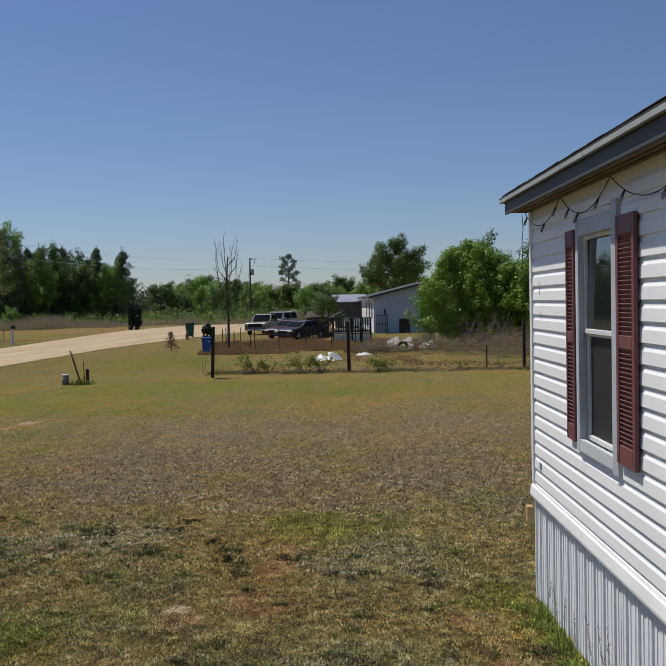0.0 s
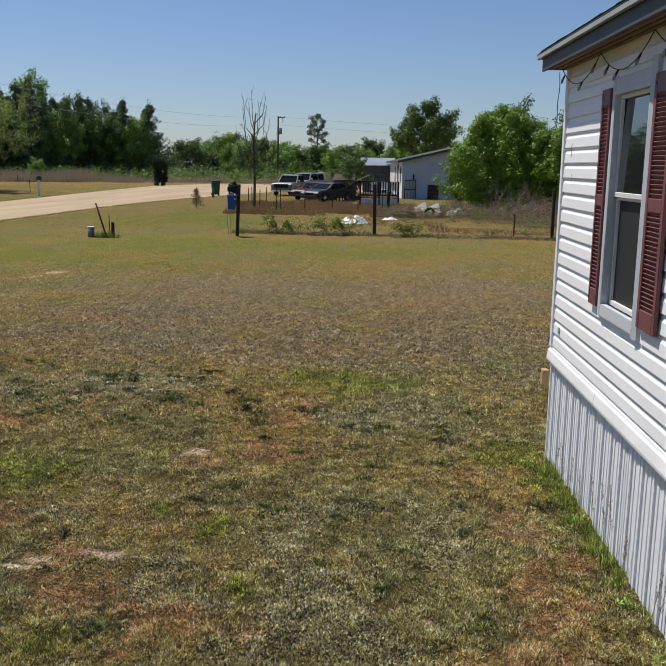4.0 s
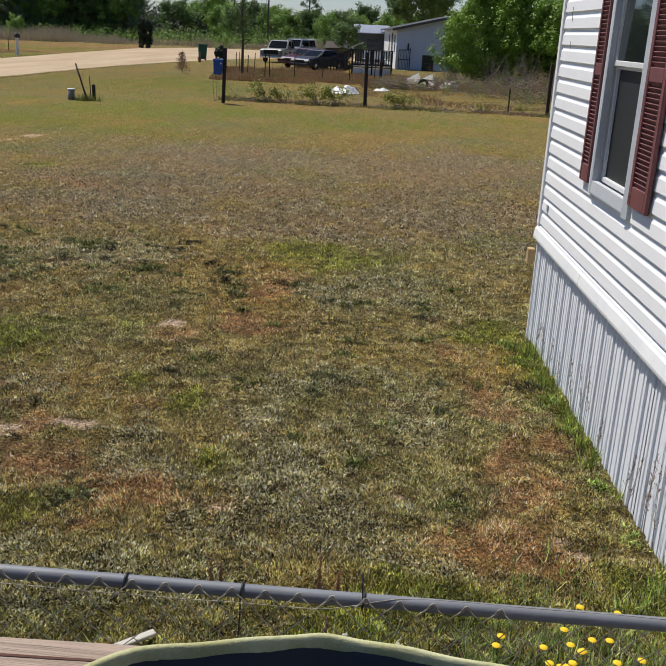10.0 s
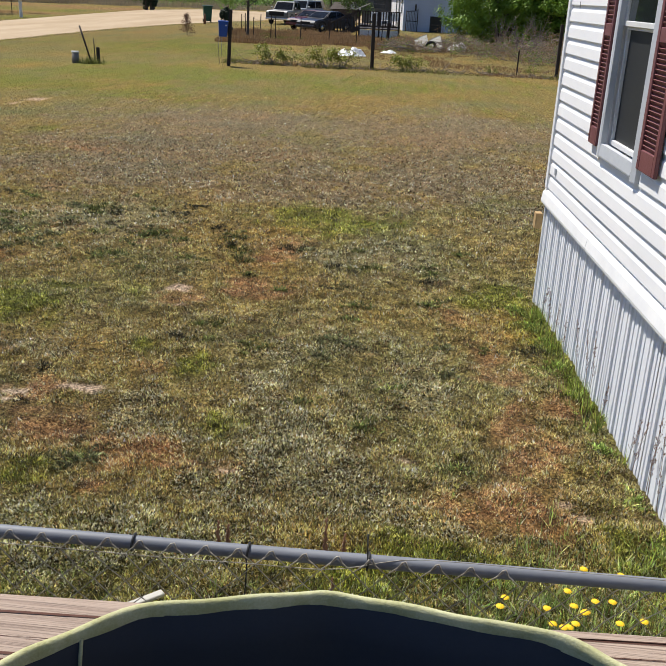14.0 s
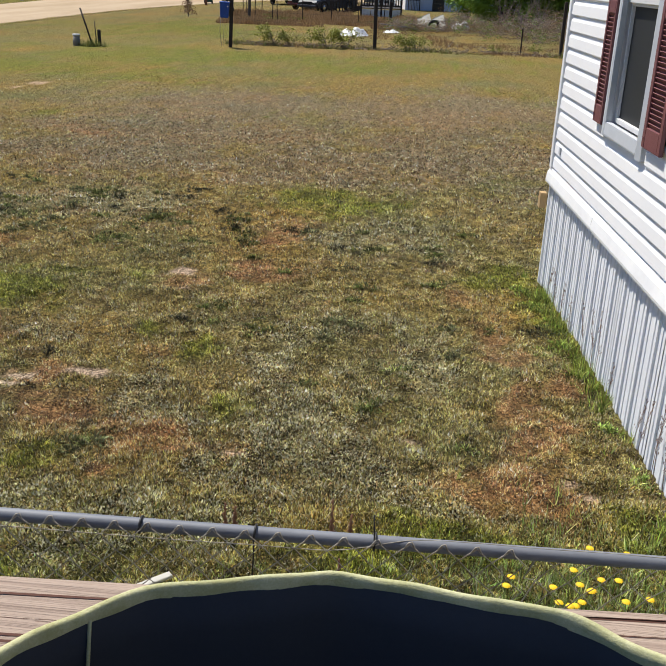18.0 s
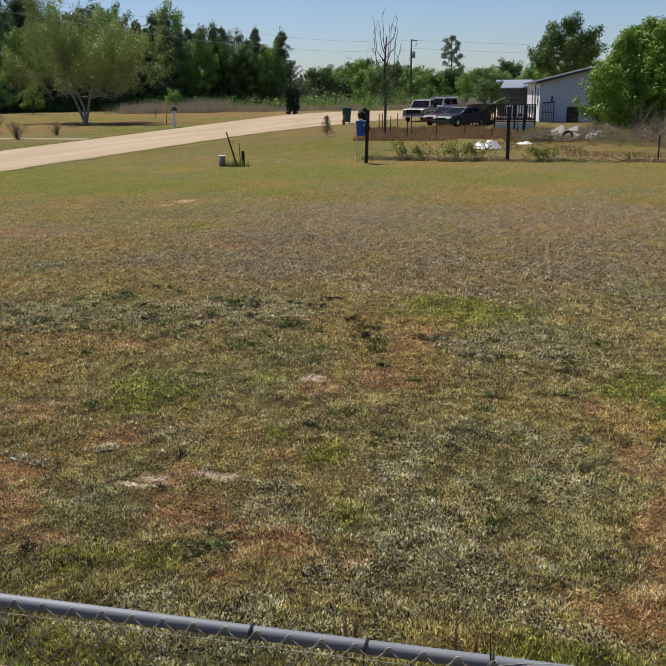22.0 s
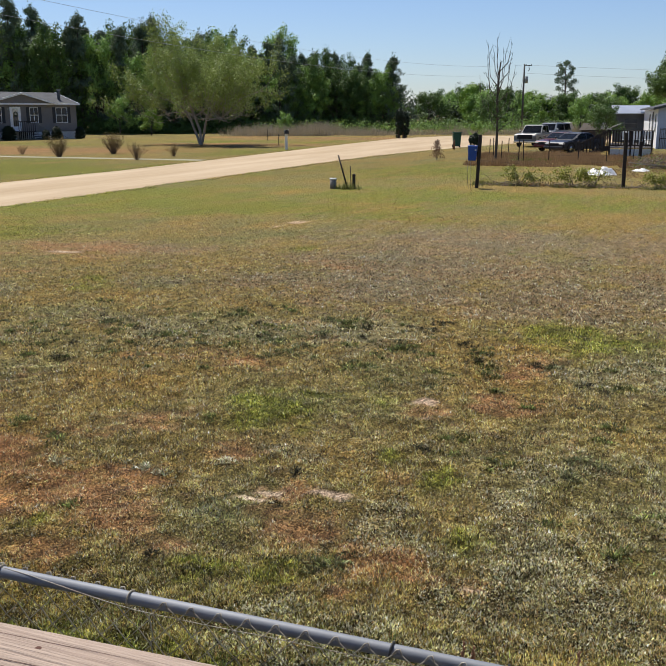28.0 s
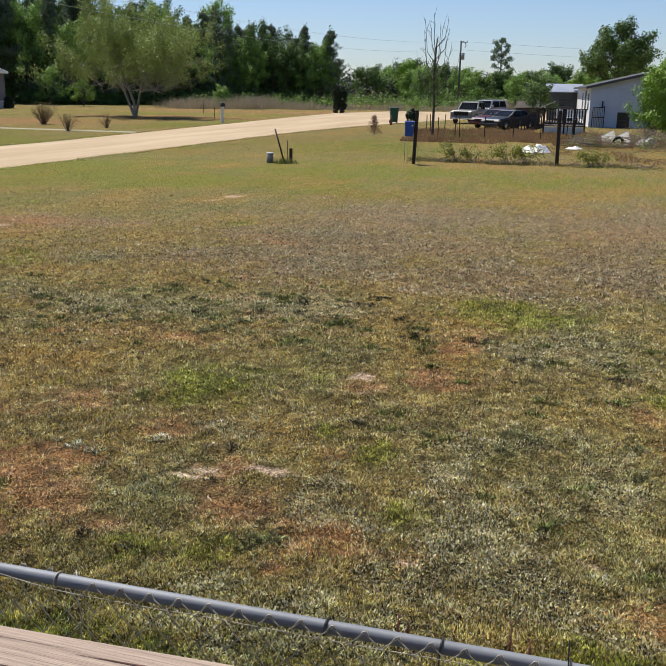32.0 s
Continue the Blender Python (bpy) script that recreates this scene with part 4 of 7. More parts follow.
fence = thing("chain_link_fence", "grey chain-link fence with a galvanised top rail", "fence")
FX0, FX1 = -5.2, 1.60
pts = [(x, fence_line(x)[0], fence_line(x)[1]) for x in np.linspace(FX0, FX1, 20)]
part("top_rail", tube(pts, 0.0160, 20), M["rail"], fence, "dull galvanised top rail pipe")
for x in (-4.3, -1.9, 1.45):
    y, z = fence_line(x)
    part("fence_post", tube([(x, y + 0.035, -0.1), (x, y + 0.035, z - 0.02)], 0.022, 12), M["rail"], fence)
PITCH = 0.0375
count = int((FX1 - FX0) / PITCH)


def mesh_side(x):
    """The mesh hangs before the rail in its middle stretch and behind it farther along."""
    return -0.026 if -1.03 < x < 0.50 else 0.024


def mesh_drop(x):
    """How far the mesh hangs below the rail's top where it runs behind."""
    return 0.0 if -1.03 < x < 0.50 else 0.012 if x < 0 else 0.034


def weave_wire(x, sgn):
    """One zigzag-bent wire running down, with its knuckle over the rail."""
    pts = []
    y, z = fence_line(x)
    for k in range(31):
        zz = z + 0.020 - mesh_drop(x) - k * PITCH
        xx = x + sgn * (PITCH / 2 if k % 2 else -PITCH / 2)
        if zz < 0.0:
            break
        pts.append((xx, fence_line(xx)[0] + mesh_side(xx) + (0.003 if k % 2 else -0.003), zz))
    return pts


mesh_wires = part("wire_mesh", tube([(FX0, fence_line(FX0)[0] - 0.026, 0.05), (FX1, fence_line(FX1)[0] - 0.026, 0.05)], 0.0018, 5), M["wire"], fence, "galvanised diamond wire mesh")
for i in range(count):
    x = FX0 + (i + 0.5) * PITCH
    part("mesh_wire", tube(weave_wire(x, 1 if i % 2 else -1), 0.0017, 4), M["wire"], mesh_wires)
    if i % 2 == 0:
        continue
    x -= PITCH / 2
    y, z = fence_line(x)
    z += 0.008 - mesh_drop(x)
    part("knuckle", tube([(x - 0.012, y + mesh_side(x) - 0.004, z + 0.002), (x - 0.003, y + mesh_side(x) - 0.002, z + 0.015), (x + 0.004, y + mesh_side(x) + 0.001, z + 0.016), (x + 0.011, y + mesh_side(x) - 0.004, z + 0.003)], 0.0021, 5), M["wire"], mesh_wires)
pts = []
for x in np.linspace(FX0, FX1, 150):
    # it hangs under the rail in the middle and climbs over it towards both ends
    climb = crisp(np.array([max(-0.99 - x, (x - 0.02) * 2.0)]), 0.0, 0.55)[0]
    turn = radians(205 - 110 * climb + 14 * noise.noise((x * 4, 0, 0)))
    y, z = fence_line(x)
    hug = 0.0205 - 0.0045 * climb
    pts.append((x, y + hug * math.cos(turn) - 0.008 * (1 - climb), z + hug * math.sin(turn) - 0.010 * (1 - climb) * (0.6 + 0.6 * noise.noise((x * 2.1, 4, 0)))))
part("tension_wire", tube(pts, 0.0011, 5), M["wire"], fence, "thin bright wire run along the rail")
for x, tail in ((-0.385, (0.004, 0.01, 0.012)), (-0.119, (0.0, -0.02, -0.09)), (0.157, (-0.004, 0.0, 0.085)), (-1.075, None), (-1.47, None)):
    y, z = fence_line(x)
    ring = [(x + 0.002 * math.sin(a), y + 0.0195 * math.cos(a), z + 0.0195 * math.sin(a)) for a in np.linspace(0, 2 * math.pi, 17)]
    material = M["tie"] if tail else M["wire"]
    t = part("rail_tie", tube(ring, 0.0030 if tail else 0.0022, 6), material, fence, "black cable tie" if tail else "wire tie")
    if tail:
        part("tie_tail", tube([(x, y - 0.02, z), (x + tail[0] / 2, y - 0.022, z + tail[2] / 2), (x + tail[0], y - 0.02 + tail[1], z + tail[2])], 0.0018, 5), material, t)

# ---- trees ----


def leaf_cloud(rs, centres, per, spread, size, flat=0.6, slim=0.55, shell=0.0):
    """Small leaf quads scattered round centres: an (n * 4, 3) array. With shell they turn outwards, so each clump has a lit and a shaded side."""
    c = np.repeat(np.asarray(centres, float), per, axis=0)
    n = len(c)
    if shell:
        d = rs.normal(0, 1, (n, 3))
        d /= np.linalg.norm(d, axis=1, keepdims=True)
        c = c + d * spread * 1.5 * rs.uniform(0.1, 1, (n, 1)) ** 0.45
        up = d * shell + rs.normal(0, 0.38, (n, 3)) + [0, 0, 0.4]
        u = np.cross(up, rs.normal(0, 1, (n, 3)))
        u /= np.linalg.norm(u, axis=1, keepdims=True) + 1e-9
        v = np.cross(up, u)
        v /= np.linalg.norm(v, axis=1, keepdims=True) + 1e-9
    else:
        c = c + np.clip(rs.normal(0, 1, (n, 3)), -1.5, 1.5) * spread
        u = rs.normal(0, 1, (n, 3))
        u[:, 2] *= flat
        u /= np.linalg.norm(u, axis=1, keepdims=True)
        v = np.cross(u, rs.normal(0, 1, (n, 3)))
        v /= np.linalg.norm(v, axis=1, keepdims=True) + 1e-9
    s = size * rs.uniform(0.6, 1.4, (n, 1))
    u, v = u * s, v * s * slim
    return np.stack([c - u, c - v * 0.9, c + u, c + v], 1).reshape(-1, 3)


def limbs(rs, height, trunk_r, forks, lean=0.25, start=0.3, levels=2, rise=0.55, length=0.45):
    """Trunk and limbs: the tubes, and the points along outer limbs where leaves sit."""
    tubes, tips = [], []
    base = np.array([0.0, 0.0, -0.1])
    top = np.array([rs.normal(0, lean * 0.2), rs.normal(0, lean * 0.2), height * 0.8])
    trunk = [base + (top - base) * f + np.array([rs.normal(0, 0.02), rs.normal(0, 0.02), 0]) * height * 0.2 * f for f in np.linspace(0, 1, 6)]
    tubes.append((trunk, [trunk_r * (1.25 if i == 0 else 1 - 0.8 * i / 5) for i in range(6)]))
    tips += [trunk[-1], trunk[-2]]

    def grow(p, way, ln, r, level):
        pts = [p]
        for k in range(3):
            way = way + rs.normal(0, 0.18, 3) + np.array([0, 0, 0.10])
            way = way / np.linalg.norm(way)
            pts.append(pts[-1] + way * ln / 3)
        tubes.append((pts, [r, r * 0.75, r * 0.5, r * 0.25]))
        tips.extend(pts[2:])
        if level > 0:
            for k in range(3):
                a = rs.normal(0, 0.6, 3)
                grow(pts[2 + (k % 2)], (way + a) / np.linalg.norm(way + a), ln * 0.62, r * 0.5, level - 1)

    for k in range(forks):
        f = start + (1 - start) * (k + 0.5) / forks
        i = f * 5
        p = trunk[int(i)] + (trunk[min(5, int(i) + 1)] - trunk[int(i)]) * (i - int(i))
        a = 2.4 * k + rs.uniform(0, 0.8)
        way = np.array([math.cos(a), math.sin(a), rise + rs.uniform(-0.2, 0.3)])
        grow(p, way / np.linalg.norm(way), height * length * (1.1 - 0.6 * f), trunk_r * 0.45 * (1.1 - f * 0.6), levels - 1)
    return tubes, tips


def wood_mesh(tubes, material, sides=6):
    bm = bmesh.new()
    for pts, radii in tubes:
        tube(pts, radii, sides, bm, cap=False)
    me = bpy.data.meshes.new("trunk")
    bm.to_mesh(me)
    bm.free()
    me.materials.append(material)
    return me


def broad_tree(seed, height, trunk_r, leaf, size, forks=9, per=26, spread=0.55, bark="bark", **kw):
    rs = np.random.RandomState(seed)
    tubes, tips = limbs(rs, height, trunk_r, forks, **kw)
    return wood_mesh(tubes, M[bark]), quads_mesh("crown", leaf_cloud(rs, tips, per, spread, size, shell=1.0), 4, M[leaf])


def pine_tree(seed, height, leaf="leaf_pine", size=0.24, low=0.12, wide=0.20, per=11):
    """A pine: straight trunk, uneven whorls, needle tufts thickening towards the branch ends."""
    rs = np.random.RandomState(seed)
    tubes = [([np.array([0, 0, -0.1]), np.array([0.1, 0, height * 0.5]), np.array([0, 0.1, height * 0.97])], [height * 0.016, height * 0.011, 0.02])]
    centres = []
    z = height * low
    while z < height * 0.96:
        f = z / height
        for j in range(rs.randint(3, 6)):
            a = rs.uniform(0, 6.283)
            reach = height * wide * (1.02 - f) ** 0.95 * rs.uniform(0.4, 1.3) + 0.12
            p = np.array([0, 0, z + rs.uniform(-0.2, 0.2)])
            end = p + [math.cos(a) * reach, math.sin(a) * reach, reach * rs.uniform(0.0, 0.75)]
            mid = (p + end) / 2 + [0, 0, -0.06 * reach]
            tubes.append(([p, mid, end], [0.035, 0.022, 0.008]))
            for s in (0.4, 0.55, 0.68, 0.8, 0.9, 1.0):
                q = p + (end - p) * s + rs.normal(0, 0.12, 3)
                centres.append(q)
        z += rs.uniform(0.3, 0.75)
    for k in range(4):
        centres.append((0, 0, height * (0.94 + 0.025 * k)))
    co = leaf_cloud(rs, centres, per, 0.24, size, 1.4, 0.20)
    return wood_mesh(tubes, M["bark"], 4), quads_mesh("crown", co, 4, M[leaf])


def plant_tree(kind, pair, x, y, turn=0.0, scale=1.0, label="", category="tree", group="", squash=1.0):
    t = thing(kind, label, category, pose(x, y, 0, 0, 0, turn) @ Matrix.Diagonal((scale, scale, scale * squash, 1)), group)
    part_mesh("trunk", pair[0], t)
    part_mesh("crown", pair[1], t)
    return t


pines = [pine_tree(31 + k, 14.0 + k * 0.7, low=(0.06, 0.12, 0.08, 0.2)[k], wide=(0.29, 0.26, 0.32, 0.28)[k], size=0.27, per=12) for k in range(4)]
broads = [broad_tree(51 + k, 11.0, 0.18, leaf, 0.150, forks=14, per=44, spread=0.5, start=0.12, levels=2, length=0.36, rise=0.8) for k, leaf in enumerate(("leaf_light", "leaf_oak", "leaf_light", "leaf_oak"))]
smalls = [broad_tree(71 + k, 6.0, 0.12, leaf, 0.12, forks=12, per=46, spread=0.4, start=0.08, levels=2, length=0.42, rise=0.55) for k, leaf in enumerate(("leaf_oak", "leaf_light", "leaf_bush"))]
rng = random.Random(8)
# tall wood edge beyond the neighbour's house, running away to the right
for k in range(270):
    f = (k + rng.uniform(-0.4, 0.4)) / 269
    back = rng.choice((0, 0, 3, 6, 9, 13))
    x, y = -128 + 92 * f - back * 0.55, 66 + 56 * f + back * 0.85
    pine = rng.random() < ((0.68 if f < 0.55 else 0.15) if back == 0 else 0.72)
    h = (1.14 - 0.10 * f - 0.34 * max(0, f - 0.55) / 0.45) * rng.uniform(0.86, 1.05)
    if pine:
        plant_tree("pine_tree", rng.choice(pines), x, y, rng.uniform(0, 360), h * 0.92, "dark green pine at the edge of the wood", group="wood edge trees")
    else:
        plant_tree("broadleaf_tree", rng.choice(broads), x, y, rng.uniform(0, 360), h * (1.05 if back else 0.85) * rng.uniform(0.78, 1.08), "slender leafy green tree at the edge of the wood", group="wood edge trees", squash=rng.uniform(1.1, 1.4))
# lower, younger trees farther off
for k in range(130):
    f = (k + rng.uniform(-0.5, 0.5)) / 129
    x, y = -40 + 120 * f, 146 + 10 * f + rng.uniform(0, 18)
    plant_tree("young_tree", rng.choice(smalls), x, y, rng.uniform(0, 360), rng.uniform(0.85, 1.3) * (0.65 if rng.random() < 0.25 else 1.0), "young green tree in a distant thicket", group="distant thicket trees", squash=rng.uniform(0.8, 1.0))


def far_wood():
    """The hazy wooded skyline, one mass of leaf clumps, its haze put into the leaf colour."""
    rs = np.random.RandomState(5)
    centres = []
    for k in range(4600):
        a = rs.uniform(-1.25, 1.0)
        d = rs.uniform(330, 420)
        top = 9.5 + 2 * math.sin(a * 23) + 1.6 * math.sin(a * 57 + 1)
        centres.append((d * math.sin(a), d * math.cos(a), rs.uniform(0.1, 1.0) ** 0.7 * top))
    return quads_mesh("far_wood", leaf_cloud(rs, centres, 30, 1.3, 0.28, shell=1.0), 4, M["leaf_far"])


tagged(new("far_wood", far_wood()), "hazy wooded skyline of far trees", "woods", kind="stuff")


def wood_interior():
    """The dark leafy inside of the wood, behind its edge; the leaf colour holds its shade."""
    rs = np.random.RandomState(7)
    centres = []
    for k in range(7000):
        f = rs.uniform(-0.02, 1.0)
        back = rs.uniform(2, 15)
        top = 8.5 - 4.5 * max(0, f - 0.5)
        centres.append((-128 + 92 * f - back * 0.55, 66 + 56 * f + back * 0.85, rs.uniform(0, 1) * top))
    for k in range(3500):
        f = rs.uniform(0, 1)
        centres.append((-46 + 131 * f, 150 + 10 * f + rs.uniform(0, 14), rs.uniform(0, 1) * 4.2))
    return quads_mesh("wood_interior", leaf_cloud(rs, centres, 12, 0.55, 0.24), 4, M["leaf_cedar_shade"])


tagged(new("wood_interior", wood_interior()), "dense foliage inside the wood, its shade in the dark leaf colour", "woods", kind="stuff")


def undergrowth():
    """Low leafy scrub under the edge of the woods."""
    rs = np.random.RandomState(6)
    centres = []
    for k in range(3600):
        f = rs.uniform(0, 1)
        x, y = -128 + 92 * f, 64.5 + 56 * f
        centres.append((x + rs.normal(0, 1.2), y + rs.normal(0, 1.0), abs(rs.normal(0, 1.1))))
    for k in range(2600):
        f = rs.uniform(0, 1)
        centres.append((-42 + 127 * f, 144 + 10 * f + rs.normal(0, 2.5), abs(rs.normal(0, 0.8))))
    return quads_mesh("undergrowth", leaf_cloud(rs, centres, 18, 0.4, 0.14, shell=1.0), 4, M["leaf_oak"])


tagged(new("undergrowth", undergrowth()), "low leafy scrub along the edge of the woods", "undergrowth", kind="stuff")
# single trees


def open_pine(height):
    """A lone pine: bare trunk, a few uneven tiers of needle clumps with sky between."""
    rs = np.random.RandomState(91)
    tubes = [([np.array([0, 0, -0.1]), np.array([0.15, 0, height * 0.5]), np.array([0, 0.1, height * 0.97])], [0.2, 0.15, 0.04])]
    centres = []
    for k in range(17):
        f = 0.55 + 0.43 * k / 16
        a = 2.4 * k + rs.uniform(0, 0.5)
        reach = height * 0.21 * (1.25 - f) ** 0.5 * rs.uniform(0.6, 1.2)
        p = np.array([0, 0, height * f])
        e = p + [math.cos(a) * reach, math.sin(a) * reach, reach * 0.35]
        tubes.append(([p, (p + e) / 2, e], [0.06, 0.04, 0.015]))
        for s in range(5):
            centres.append(e + rs.normal(0, 0.28, 3) * [1, 1, 0.5])
    centres += [(0, 0, height * 0.97), (0.1, 0, height)]
    return wood_mesh(tubes, M["bark"], 5), quads_mesh("crown", leaf_cloud(rs, centres, 26, 0.24, 0.22, 1.0, 0.25), 4, M["leaf_pine"])


plant_tree("pine_tree", open_pine(11.2), -19.5, 169, 20, 1.0, "tall lone pine with a bare lower trunk above the far trees")
big = broad_tree(92, 8.6, 0.28, "leaf_oak", 0.12, forks=13, per=60, spread=0.42, start=0.3, levels=3, length=0.42)
plant_tree("broadleaf_tree", big, 0.6, 96, 40, 0.95, "large round leafy tree behind the neighbour's white home")
for x, y, s, v in ((-6.5, 106, 0.72, 1), (-2.5, 106, 0.80, 1), (3.2, 103, 0.88, 1), (8, 106, 0.92, 0), (12, 100, 0.9, 1), (17, 104, 0.95, 2), (-11, 114, 0.72, 1), (-6.2, 92, 0.66, 0), (22, 108, 0.95, 1)):
    plant_tree("broadleaf_tree", smalls[v], x, y, x * 37, s, "bright green spring tree behind the parked cars", group="trees behind the white home")

# ---- grass and weeds of the lawn ----


def home_side(x, y):
    """Distance out from the home's wall; negative inside it."""
    a = radians(3.99)
    return -((x - 1.29) * math.cos(a) + (y - 7.34) * math.sin(a)), (-(x - 1.29) * math.sin(a) + (y - 7.34) * math.cos(a))


def lawn_points(rs, n, r0, r1, power):
    """Points on the lawn round the porch, thinning with distance."""
    u = rs.uniform(0, 1, n)
    r = (r0 ** power + u * (r1 ** power - r0 ** power)) ** (1 / power)
    r = r * rs.normal(1, 0.06, n)
    a = radians(90) + np.radians(rs.uniform(-36, 50, n))
    x, y = 0.15 + r * np.cos(a), 0.1 + r * np.sin(a)
    out, along = home_side(x, y)
    keep = (y > 1.25) & ((out > 0.01) | (along > 0.1)) & (x > -16.2)
    return x[keep], y[keep]


def blades(rs, x, y, per, length, width, lean, sides=3, tall=None):
    """Tufts of narrow blades fanning out of each point."""
    n = len(x)
    cx, cy = np.repeat(x, per), np.repeat(y, per)
    k = n * per
    jitter = np.repeat(rs.uniform(0.4, 1.0, n), per) * length[1] * 0.45
    ang = rs.uniform(0, 2 * np.pi, k)
    off = rs.uniform(0, 1, k) * jitter
    bx, by = cx + np.cos(ang) * off, cy + np.sin(ang) * off
    bz = ground_height(bx, by) - 0.004
    ang = ang + rs.normal(0, 0.7, k)
    ln = rs.uniform(length[0], length[1], k) * (1.0 if tall is None else np.repeat(tall, per))
    tilt = rs.uniform(lean[0], lean[1], k)
    dx, dy, dz = np.cos(ang) * np.sin(tilt) * ln, np.sin(ang) * np.sin(tilt) * ln, np.cos(tilt) * ln
    w = rs.uniform(width[0], width[1], k)
    px, py = -np.sin(ang) * w, np.cos(ang) * w
    base_a = np.stack([bx + px, by + py, bz], 1)
    base_b = np.stack([bx - px, by - py, bz], 1)
    tip = np.stack([bx + dx, by + dy, bz + dz], 1)
    if sides == 3:
        return np.stack([base_a, base_b, tip], 1).reshape(-1, 3)
    mid = np.stack([bx + dx * 0.55, by + dy * 0.55, bz + dz * 0.62], 1)
    root = np.stack([bx, by, bz], 1)
    p = np.stack([px, py, np.zeros(k)], 1)
    return np.stack([root, mid + p, tip, mid - p], 1).reshape(-1, 3)


def sow(name, material, label, category, pieces, sides):
    """One sheet of many blades: pieces are pairs of corners and blade colours."""
    me = quads_mesh(name, np.concatenate([p for p, c in pieces]), sides, M[material])
    col = np.repeat(np.concatenate([c for p, c in pieces]), sides, 0)
    attr = me.color_attributes.new("turf", "FLOAT_COLOR", "POINT")
    attr.data.foreach_set("color", np.hstack([col, np.ones((len(col), 1))]).astype(np.float32).ravel())
    return tagged(new(name, me), label, category, kind="stuff")


def sow_plain(name, material, label, category, pieces, sides):
    return tagged(new(name, quads_mesh(name, np.concatenate(pieces), sides, M[material])), label, category, kind="stuff")


def tones(rs, col, per, low, high, pale=0.0, mixed=0.0, tufts=0.58):
    """Blade colours round each tuft's colour; a few blades are bleached, leaf highlights put into their colour too."""
    tuft = np.exp(rs.normal(-0.08, tufts, (len(col), 1)))
    c = np.repeat(col * tuft, per, 0)
    k = len(c)
    c = c * np.exp(rs.uniform(math.log(low), math.log(high), k))[:, None] * (1 + rs.normal(0, 0.10, (k, 3)) * np.array([1, 0.5, 1]))
    for share, key in ((0.5, "dry"), (0.5, "lush")):
        other = (rs.uniform(0, 1, k) < mixed * share)[:, None]
        c = np.where(other, c * 0.4 + np.array([TURF[key]]) * 0.6 * rs.uniform(0.4, 1.5, (k, 1)), c)
    bleached = (rs.uniform(0, 1, k) < pale)[:, None]
    return np.clip(np.where(bleached, c * 0.3 + np.array([[0.36, 0.355, 0.26]]), c), 0.01, 0.8)


